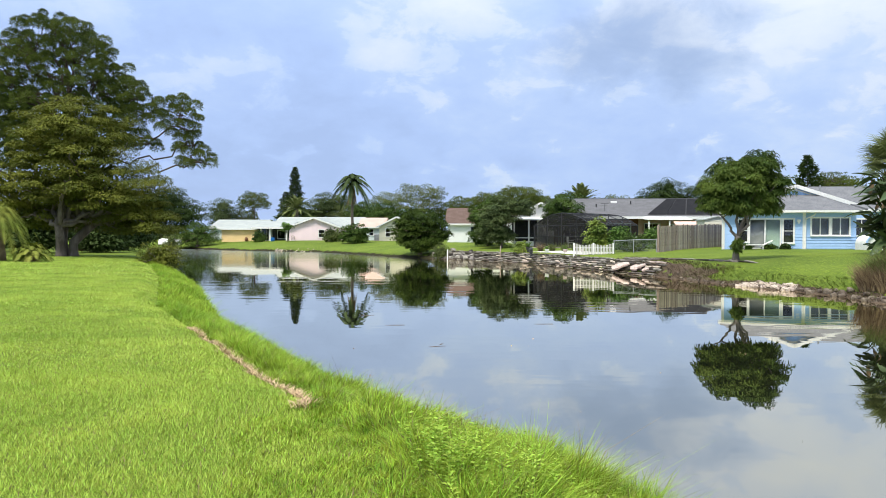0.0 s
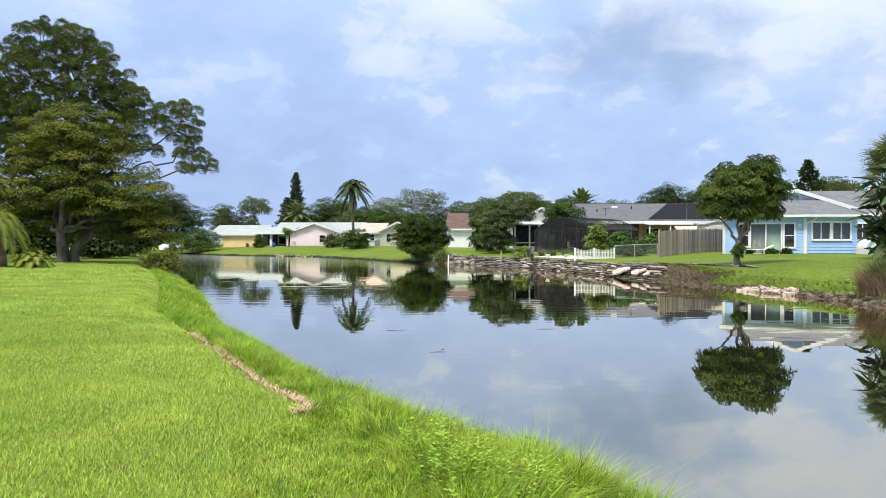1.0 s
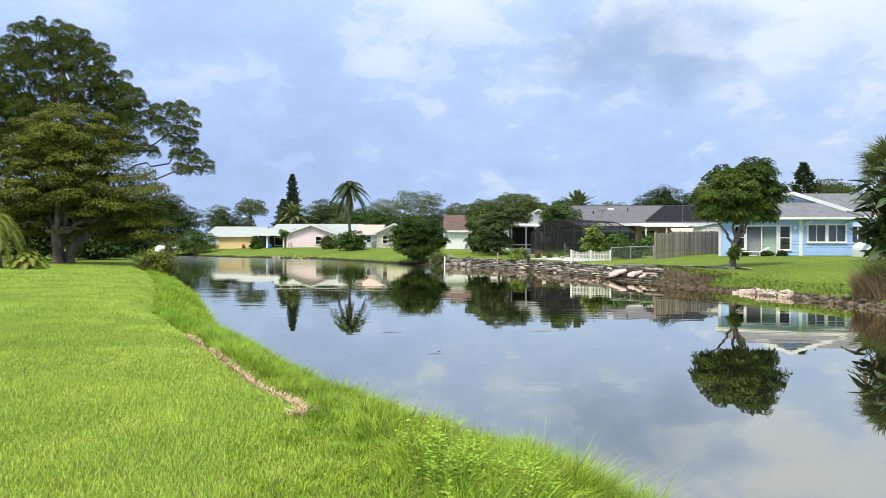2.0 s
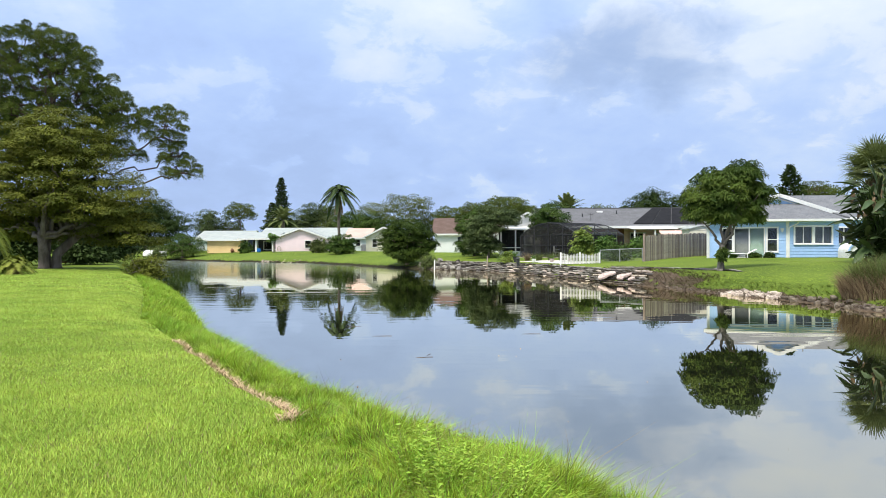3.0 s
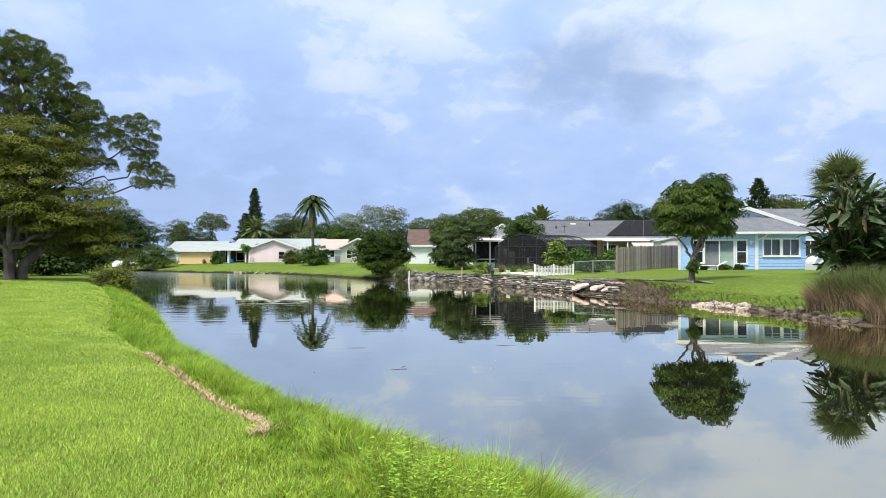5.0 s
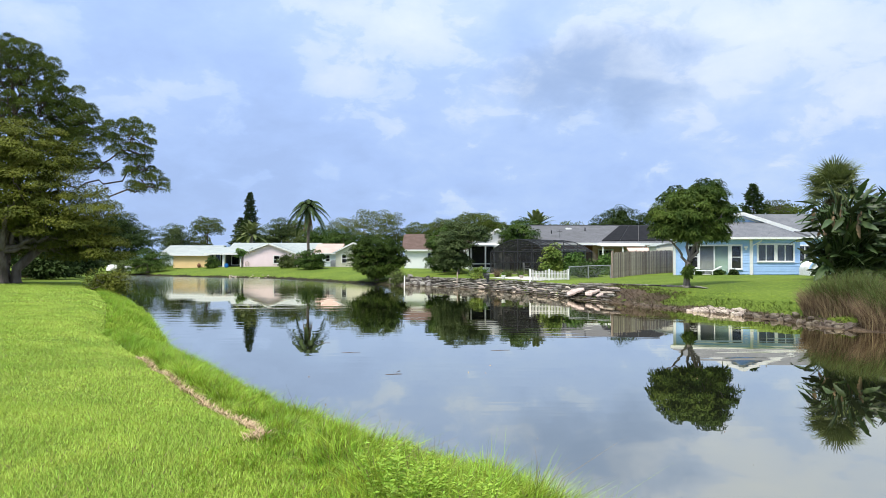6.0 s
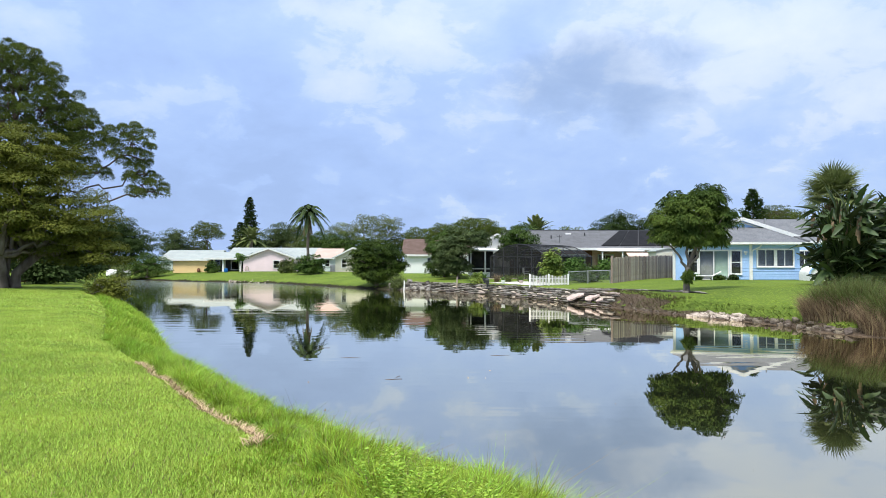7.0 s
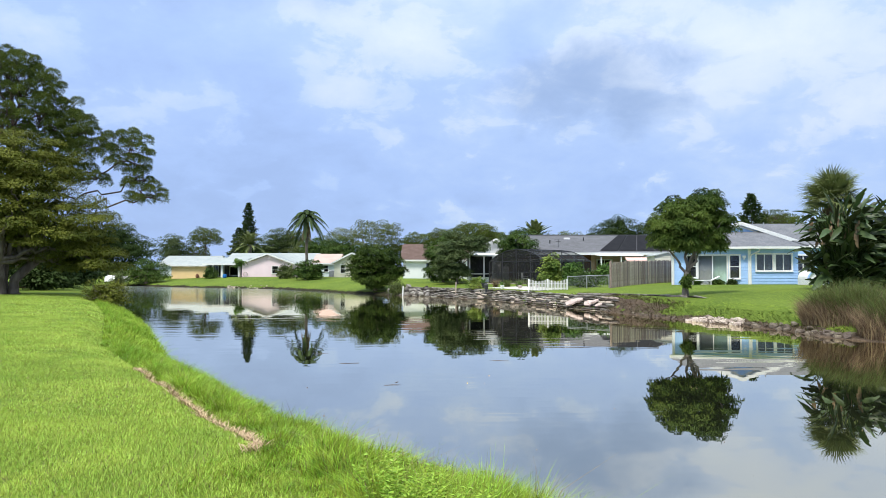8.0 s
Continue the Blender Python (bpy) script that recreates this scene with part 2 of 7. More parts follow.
# at the far end the ripples are too fine to tell apart
_rf = _n.new("ShaderNodeMapRange")
_rf.inputs[1].default_value, _rf.inputs[2].default_value = 56.0, 84.0
_rf.inputs[3].default_value, _rf.inputs[4].default_value = 0.0, -0.6
_l.new(_sp.outputs[1], _rf.inputs[0])
_rs = _n.new("ShaderNodeMath")
_rs.operation = "ADD"
_l.new(_ry.outputs[0], _rs.inputs[0])
_l.new(_rf.outputs[0], _rs.inputs[1])
_l.new(_rs.outputs[0], _mv.inputs[1])
_bp = _n.new("ShaderNodeBump")
_bp.inputs["Strength"].default_value, _bp.inputs["Distance"].default_value = 0.5, 0.016
_l.new(_mv.outputs[0], _bp.inputs["Height"])
_l.new(_bp.outputs[0], _b.inputs["Normal"])
_rr = _n.new("ShaderNodeMapRange")
_rr.inputs[1].default_value, _rr.inputs[2].default_value = 40.0, 84.0
_rr.inputs[3].default_value, _rr.inputs[4].default_value = 0.012, 0.17
_l.new(_sp.outputs[1], _rr.inputs[0])
_gl = _n.new("ShaderNodeBsdfGlossy")
_l.new(_rr.outputs[0], _gl.inputs["Roughness"])
_gl.inputs["Color"].default_value = (1.0, 0.955, 0.84, 1)
_l.new(_bp.outputs[0], _gl.inputs["Normal"])
_ms = _n.new("ShaderNodeMixShader")
_fr = _n.new("ShaderNodeFresnel")
_fr.inputs["IOR"].default_value = 1.333
_l.new(_bp.outputs[0], _fr.inputs["Normal"])
_fm = _n.new("ShaderNodeMapRange")
_fm.inputs[1].default_value, _fm.inputs[2].default_value = 0.10, 0.55
_fm.inputs[3].default_value, _fm.inputs[4].default_value = 0.50, 0.95
_l.new(_fr.outputs[0], _fm.inputs[0])
_l.new(_fm.outputs[0], _ms.inputs[0])
_l.new(_b.outputs[0], _ms.inputs[1])
_l.new(_gl.outputs[0], _ms.inputs[2])
_l.new(_ms.outputs[0], _n["Material Output"].inputs[0])


# ---- mesh helpers ----
rng = np.random.default_rng(11)


class Build:
    def __init__(self):
        self.v, self.f = [], []

    def add(self, vs, fs):
        o = len(self.v)
        self.v += [tuple(map(float, v)) for v in vs]
        self.f += [tuple(i + o for i in f) for f in fs]
        return self

    def box(self, x0, x1, y0, y1, z0, z1, c=0.0):
        """A box, with its upright and level edges chamfered by c."""
        if c <= 0:
            vs = [(x, y, z) for z in (z0, z1) for y in (y0, y1) for x in (x0, x1)]
            return self.add(vs, [(0, 2, 3, 1), (4, 5, 7, 6), (0, 1, 5, 4), (2, 6, 7, 3), (0, 4, 6, 2), (1, 3, 7, 5)])
        bm = bmesh.new()
        bmesh.ops.create_cube(bm, size=1, matrix=Matrix.Translation(((x0 + x1) / 2, (y0 + y1) / 2, (z0 + z1) / 2)) @ Matrix.Diagonal((x1 - x0, y1 - y0, z1 - z0, 1)))
        bmesh.ops.bevel(bm, geom=bm.edges[:], offset=c, segments=1, affect="EDGES")
        bm.verts.index_update()
        self.add([v.co for v in bm.verts], [[v.index for v in f.verts] for f in bm.faces])
        bm.free()
        return self

    def beam(self, a, b, w, h=None):
        """A square bar from a to b."""
        a, b = Vector(a), Vector(b)
        d = (b - a).normalized()
        s = d.cross(Vector((0, 0, 1)) if abs(d.z) < 0.95 else Vector((1, 0, 0))).normalized() * w / 2
        u = s.cross(d).normalized() * (h or w) / 2
        vs = [p + i * s + j * u for p in (a, b) for i, j in ((-1, -1), (1, -1), (1, 1), (-1, 1))]
        return self.add(vs, [(3, 2, 1, 0), (4, 5, 6, 7), (0, 1, 5, 4), (1, 2, 6, 5), (2, 3, 7, 6), (3, 0, 4, 7)])

    def slab(self, pts, thick):
        """A plate with the outline pts, thick downwards."""
        n = len(pts)
        vs = [tuple(p) for p in pts] + [(p[0], p[1], p[2] - thick) for p in pts]
        return self.add(vs, [tuple(range(n)), tuple(range(2 * n - 1, n - 1, -1))] + [(i, i + n, (i + 1) % n + n, (i + 1) % n) for i in range(n)])

    def prism(self, outline, y0, y1):
        """An outline in x and z carried from y0 to y1."""
        n = len(outline)
        vs = [(x, y0, z) for x, z in outline] + [(x, y1, z) for x, z in outline]
        return self.add(vs, [tuple(range(n)), tuple(range(2 * n - 1, n - 1, -1))] + [(i, i + n, (i + 1) % n + n, (i + 1) % n) for i in range(n)])

    def tube(self, pts, radii, n=7):
        pts = [Vector(p) for p in pts]
        o = len(self.v)
        for i, (p, r) in enumerate(zip(pts, radii)):
            d = (pts[min(i + 1, len(pts) - 1)] - pts[max(i - 1, 0)]).normalized()
            s = d.cross(Vector((0.31, 0.95, 0.02))).normalized()
            u = s.cross(d)
            for k in range(n):
                a = 2 * math.pi * k / n
                self.v.append(tuple(p + (s * math.cos(a) + u * math.sin(a)) * r))
        for i in range(len(pts) - 1):
            for k in range(n):
                a, b = o + i * n + k, o + i * n + (k + 1) % n
                self.f.append((a, b, b + n, a + n))
        self.f.append(tuple(range(o + n - 1, o - 1, -1)))
        self.f.append(tuple(range(len(self.v) - n, len(self.v))))
        return self

    def mesh(self, name, smooth=False):
        m = bpy.data.meshes.new(name)
        m.from_pydata(self.v, [], self.f)
        bm = bmesh.new()
        bm.from_mesh(m)
        bmesh.ops.recalc_face_normals(bm, faces=bm.faces[:])
        bm.to_mesh(m)
        bm.free()
        if smooth:
            m.polygons.foreach_set("use_smooth", [True] * len(m.polygons))
        return m


def soup(name, verts, pattern):
    """Many alike small pieces in one mesh: verts is (n, k, 3), pattern the triangles of one piece."""
    n, k = verts.shape[:2]
    pattern = np.array(pattern)
    idx = (np.arange(n)[:, None, None] * k + pattern[None]).reshape(-1)
    m = bpy.data.meshes.new(name)
    m.vertices.add(n * k)
    m.vertices.foreach_set("co", verts.astype(np.float32).reshape(-1))
    m.loops.add(len(idx))
    m.loops.foreach_set("vertex_index", idx.astype(np.int32))
    m.polygons.add(len(idx) // 3)
    m.polygons.foreach_set("loop_start", np.arange(0, len(idx), 3, dtype=np.int32))
    m.update(calc_edges=True)
    return m


def joined(name, meshes):
    """One mesh out of triangle soups."""
    vs, fs, o = [], [], 0
    for m in meshes:
        a = np.empty(len(m.vertices) * 3, np.float32)
        m.vertices.foreach_get("co", a)
        i = np.empty(len(m.loops), np.int32)
        m.loops.foreach_get("vertex_index", i)
        vs.append(a.reshape(-1, 3))
        fs.append(i.reshape(-1, 3) + o)
        o += len(m.vertices)
        bpy.data.meshes.remove(m)
    v, f = np.concatenate(vs), np.concatenate(fs)
    return soup(name, v[None], f)


def part(name, mesh, material, parent, label="", at=None):
    if isinstance(mesh, Build):
        mesh = mesh.mesh(name)
    if not mesh.materials:
        mesh.materials.append(material)
    ob = new(name, mesh)
    ob.parent = parent
    if at is not None:
        ob.matrix_basis = at
    return tagged(ob, label)


def thing(name, m, label, category, group="", kind=""):
    ob = new(name)
    ob.empty_display_size = 0.2
    ob.matrix_basis = m
    return tagged(ob, label, category, group, kind)


def solid(name, mesh, material, label, category, group="", kind="", at=None):
    if isinstance(mesh, Build):
        mesh = mesh.mesh(name)
    if not mesh.materials:
        mesh.materials.append(material)
    ob = new(name, mesh)
    if at is not None:
        ob.matrix_basis = at
    return tagged(ob, label, category, group, kind)


# ---- ground and water ----
NEAR, FAR, WALL, RIGHT = (2.1, 0.76, 0.86, 8), (0.6, 0.32, 1.27, 13), (1.3, 0.8, 1.3, 14), (2.2, 0.80, 1.32, 9)
SHORE = [(3, -20, NEAR), (3.4, -6, NEAR), (3.0, 0, NEAR), (2.5, 2, NEAR), (1.7, 3.9, NEAR), (1.06, 6.1, NEAR), (0.38, 7.25, NEAR), (-0.32, 7.75, NEAR),
         (-1.68, 9.35, NEAR), (-3.0, 11.35, NEAR), (-6.75, 17.05, NEAR), (-12, 28, NEAR), (-14.7, 33, NEAR), (-18, 39, NEAR), (-24, 50, NEAR), (-36, 72, NEAR),
         (-49, 98, NEAR), (-48.5, 102, FAR), (-44, 101, FAR), (-36.6, 94, FAR), (-27, 88, FAR), (-21, 85, FAR), (-14, 76, FAR), (-9, 68.5, FAR),
         (-5.5, 64.8, FAR), (-4.5, 64, WALL), (-1.2, 61, WALL), (3.4, 54.5, WALL), (6.6, 46, WALL), (7.5, 42.5, WALL), (8.9, 39.6, WALL),
         (10.2, 34.8, RIGHT), (11.7, 31, RIGHT), (12.4, 29, RIGHT), (13.1, 27, RIGHT), (13.2, 24.3, RIGHT), (14.2, 22.4, RIGHT), (15.5, 18, RIGHT),
         (15, 10, RIGHT), (13, 0, RIGHT), (12, -15, RIGHT), (8, -25, RIGHT)]
S_XY = np.array([s[:2] for s in SHORE], float)
S_AT = np.array([s[2] for s in SHORE], float)


def shore_dist(x, y):
    """Signed distance to the waterline, positive on land, and the bank's measures at the nearest place."""
    p = np.stack([x, y], -1)
    best, att, inside = np.full(len(p), 1e9), np.zeros((len(p), 4)), np.zeros(len(p), bool)
    for i in range(len(S_XY)):
        j = (i + 1) % len(S_XY)
        a, b = S_XY[i], S_XY[j]
        ab = b - a
        t = np.clip(((p - a) @ ab) / (ab @ ab), 0, 1)
        d = np.linalg.norm(p - a - t[:, None] * ab, axis=1)
        near = d < best
        best[near] = d[near]
        att[near] = (S_AT[i] * (1 - t[:, None]) + S_AT[j] * t[:, None])[near]
        cross = (a[1] > p[:, 1]) != (b[1] > p[:, 1])
        xi = a[0] + (p[:, 1] - a[1]) * (b[0] - a[0]) / (b[1] - a[1] + 1e-12)
        inside ^= cross & (p[:, 0] < xi)
    return np.where(inside, -best, best), att


def wobble(x, y):
    return 0.5 * (np.sin(x * 0.9 + 1.3 * np.sin(y * 0.47)) * np.sin(y * 0.8 + 0.6) + 0.5 * np.sin(2.3 * x + y * 1.7) * np.sin(1.9 * y - x))


def ground_z(x, y):
    x, y = np.asarray(x, float), np.asarray(y, float)
    d, a = shore_dist(x, y)
    d = d + 0.16 * wobble(x * 1.7, y * 1.7)
    w, h, top, reach = a.T
    t = np.clip(d / w, 0, 1)
    bank = h * t * t * (3 - 2 * t) * 0.5 + h * t * 0.5
    u = np.clip((d - w) / reach, 0, 1)
    z = bank + (top - h) * (1 - (1 - u) ** 2)
    z = z + 0.035 * wobble(x * 0.35, y * 0.35) * np.clip(d - w, 0, 1)
    return np.where(d < 0, np.maximum(-1.3, d * 0.5), z)


def gz(x, y):
    return float(ground_z([x], [y])[0])


def axis(*stretches):
    return np.concatenate([np.arange(a, b, s) for a, b, s in stretches])


gx = np.concatenate([-np.geomspace(2500, 62, 16), axis((-60, -15, 0.4), (-15, 4, 0.2), (4, 30, 0.5), (30, 60, 1.5)), np.geomspace(62, 2500, 16)])
gy = np.concatenate([-np.geomspace(600, 31, 9), axis((-30, 0, 1.0), (0, 14, 0.2), (14, 62, 0.5), (62, 104, 0.35), (104, 130, 1.0)), np.geomspace(132, 4500, 18)])
GX, GY = np.meshgrid(gx, gy)
gv = np.stack([GX.ravel(), GY.ravel(), ground_z(GX.ravel(), GY.ravel())], -1)
ni, nj = GX.shape
q = np.arange(ni * nj).reshape(ni, nj)
gf = np.stack([q[:-1, :-1], q[:-1, 1:], q[1:, 1:], q[1:, :-1]], -1).reshape(-1, 4)
gm = bpy.data.meshes.new("ground")
gm.from_pydata(gv.tolist(), [], gf.tolist())
gm.polygons.foreach_set("use_smooth", [True] * len(gm.polygons))
ground = solid("ground", gm, LAWN, "mown green lawn sloping down to a pond", "lawn", kind="structure")

wm = Build()
wm.add([(-70, -40, 0), (40, -40, 0), (40, 120, 0), (-70, 120, 0)], [(0, 1, 2, 3)])
water = solid("water", wm, WATER, "still dark pond water reflecting the cloudy sky", "pond", kind="structure")


# ---- plants: builders ----
def unit(v):
    return v / (np.linalg.norm(v, axis=-1, keepdims=True) + 1e-9)


def rand_dirs(n):
    return unit(rng.normal(size=(n, 3)))


def leaf_soup(name, base, axis_dir, length, width, curl=0.15, face=0.0, normal=None):
    """Folded pointed leaves from base along axis_dir; face turns their upper sides to the sky."""
    n = len(base)
    length, width = np.broadcast_to(length, n)[:, None], np.broadcast_to(width, n)[:, None]
    side = unit(np.cross(axis_dir, rand_dirs(n) + np.array([0, 0, face]) if normal is None else normal))
    nrm = np.cross(side, axis_dir)
    mid = base + axis_dir * length * 0.5
    tip = base + axis_dir * length - np.array([0, 0, 1.0]) * length * curl
    v = np.stack([base, mid + side * width / 2 + nrm * width * 0.18, tip, mid - side * width / 2 + nrm * width * 0.18], 1)
    return soup(name, v, [(0, 1, 2), (0, 2, 3)])


def limb(b, a, c, r0, r1, sag=0.0, wob=0.25, steps=6, n=6):
    """A crooked limb from a to c, added to b."""
    a, c = np.array(a, float), np.array(c, float)
    ln = np.linalg.norm(c - a)
    pts = []
    for i in range(steps + 1):
        t = i / steps
        p = a + (c - a) * t + np.array([0, 0, -sag * ln * 4 * t * (1 - t)])
        if 0 < i < steps:
            p = p + rng.normal(size=3) * wob * ln * 0.12
        pts.append(p)
    b.tube(pts, [r0 + (r1 - r0) * (i / steps) ** 0.8 for i in range(steps + 1)], n)
    return pts


def lobe_points(lobes, n, inner=0.5, full=False):
    vol = np.array([l[3] * l[4] * l[5] for l in lobes]) ** 0.67
    which = rng.choice(len(lobes), n, p=vol / vol.sum())
    L = np.array(lobes, float)[which]
    d = rand_dirs(n)
    if not full:
        d[:, 2] = np.where(d[:, 2] < -0.55, -d[:, 2], d[:, 2])
    r = inner + (1.04 - inner) * rng.random(n) ** 0.6
    return L[:, :3] + d * L[:, 3:] * r[:, None], d


def spaced(lobes, n, gap, inner, full):
    """Up to n places in the lobes that keep some distance from one another."""
    cand, out = lobe_points(lobes, n * 5, inner, full)
    keep = []
    for i in range(len(cand)):
        if len(keep) == n:
            break
        if not keep or np.min(np.sum((cand[keep] - cand[i]) ** 2, 1)) > gap * gap * 0.7:
            keep.append(i)
    return cand[keep], out[keep]


def tree(name, label, x, y, lobes, leaf, material, trunk_r=0.2, fork=1.5, clumps=120, per=60, size=(0.22, 0.09), clump_r=0.55, bark=None,
         limbs=14, trunks=1, droop=0.15, category="tree", group="", flat=0.7, stems=0.6, full=True, inner=0.5, face=0.9, core=14, apart=1.0):
    """A trunk that forks into limbs, and a crown of leaf clumps filling the lobes (x, y, z above the ground, three radii)."""
    z0 = gz(x, y)
    t = thing(name, pose(x, y, z0 - 0.03, 0, 0, 0), label, category, group)
    cen, out = spaced(lobes, clumps, clump_r * apart, inner, full)
    clumps = len(cen)
    b = Build()
    mean = np.average(np.array(lobes, float)[:, :3], axis=0)
    for k in range(trunks):
        a = 2.1 * k + 0.4
        off = np.array([math.cos(a), math.sin(a), 0]) * (trunk_r * 0.9 if trunks > 1 else 0)
        top = np.array([off[0] * 3 + mean[0] * 0.35, off[1] * 3 + mean[1] * 0.35, fork])
        r = trunk_r / (trunks ** 0.35)
        flare = [off * 1.05, off * 1.0 + (0, 0, 0.2), off * 1.15 + (0, 0, fork * 0.45), top]
        b.tube(flare, [r * 1.45, r * 1.1, r * 0.92, r * 0.85], 10)
        order = rng.permutation(len(cen))[: max(3, limbs // trunks)]
        for c in cen[order]:
            mid = top + (c - top) * 0.5 + np.array([0, 0, 0.12 * np.linalg.norm(c - top)])
            limb(b, top - (0, 0, 0.1), mid, r * 0.55, r * 0.28, wob=0.35)
            limb(b, mid, c, r * 0.28, 0.02, wob=0.4, n=5)
            for _ in range(2):
                j = rng.integers(len(cen))
                if np.linalg.norm(cen[j] - mid) < stems * 4:
                    limb(b, mid, cen[j], r * 0.18, 0.015, wob=0.4, n=4, steps=4)
    part("trunk", b.mesh("trunk", True), bark or BARK, t)
    n = clumps * per
    ci = np.repeat(np.arange(clumps), per)
    rr = clump_r * (0.7 + 0.65 * rng.random(clumps))[ci]
    d = rand_dirs(n)
    d[:, 2] = np.where(d[:, 2] < -0.2, -d[:, 2], d[:, 2])
    deep = np.where(rng.random(n) < 0.7, 0.78 + 0.24 * rng.random(n), 0.2 + 0.6 * rng.random(n))
    pos = cen[ci] + d * (rr * deep)[:, None] * np.array([1, 1, flat])
    lie = unit(d * 0.8 + out[ci] * 0.3 + np.array([0, 0, 0.55]) + rng.normal(size=(n, 3)) * 0.24)
    ax = unit(np.cross(lie, rand_dirs(n)) + d * 0.45 + np.array([0, 0, -droop * 1.6]))
    s = 0.7 + 0.6 * rng.random(n)
    outer = leaf_soup("crown", pos, ax, size[0] * s, size[1] * s, droop, face, lie)
    # oversized inner leaves, added to block light and darken the inside of the crown
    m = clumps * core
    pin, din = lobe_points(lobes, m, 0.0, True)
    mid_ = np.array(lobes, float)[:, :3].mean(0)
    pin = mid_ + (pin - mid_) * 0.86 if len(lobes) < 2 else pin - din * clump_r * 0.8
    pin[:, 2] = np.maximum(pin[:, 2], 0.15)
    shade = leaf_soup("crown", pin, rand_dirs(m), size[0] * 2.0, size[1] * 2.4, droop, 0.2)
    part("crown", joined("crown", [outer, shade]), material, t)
    return t


def needle_tree(name, label, x, y, lobes, tufts, height, trunk_r, limb_from, size=0.5, per=46, material=None, tuft_r=0.5, category="pine tree", group="", lean=(0, 0), clump=0.9):
    """A pine: a tall trunk, long crooked limbs and rounded tufts of needles."""
    t = thing(name, pose(x, y, gz(x, y) - 0.03), label, category, group)
    b = Build()
    top = np.array([lean[0], lean[1], height])
    limb(b, (0, 0, 0), top, trunk_r, trunk_r * 0.25, wob=0.1, steps=10, n=9)
    tips = []
    share = np.array([l[3] * l[4] * l[5] for l in lobes]) ** 0.6
    for l, k in zip(lobes, np.maximum(1, np.round(share / share.sum() * tufts / 20)).astype(int)):
        cen, out = lobe_points([l], k, 0.25, True)
        hub = np.array(l[:3]) - np.array([0, 0, l[5] * 0.45])
        root_z = min(max(hub[2] - 1.2, limb_from), height * 0.95)
        root = top * (root_z / height)
        limb(b, root, hub, trunk_r * 0.35, trunk_r * 0.18, sag=-0.05, wob=0.3, steps=8)
        for c in cen:
            size_c = clump * (0.7 + 0.6 * rng.random())
            limb(b, hub, c - np.array([0, 0, size_c * 0.3]), trunk_r * 0.14, 0.025, wob=0.45, n=4, steps=5)
            d = rand_dirs(20)
            d[:, 2] = np.where(d[:, 2] < -0.15, -d[:, 2], d[:, 2])
            tips.append(c + d * size_c * np.array([1, 1, 0.72]) * (0.8 + 0.25 * rng.random((20, 1))))
            for e in tips[-1][::6]:
                limb(b, c - np.array([0, 0, size_c * 0.3]), e, 0.03, 0.012, wob=0.4, n=3, steps=3)
    part("trunk", b.mesh("trunk", True), PINE_BARK, t)
    cen = np.concatenate(tips)
    n = len(cen) * per
    ci = np.repeat(np.arange(len(cen)), per)
    d = rand_dirs(n)
    d[:, 2] = np.abs(d[:, 2]) * 0.9 - 0.15
    d = unit(d)
    pos = cen[ci] + d * (tuft_r * (0.2 + 0.8 * rng.random(n)))[:, None] * np.array([1, 1, 0.8])
    ax = unit(d + rng.normal(size=(n, 3)) * 0.3)
    part("crown", leaf_soup("crown", pos, ax, size * (0.7 + 0.5 * rng.random(n)), size * 0.2, 0.1), material or NEEDLE, t)
    return t


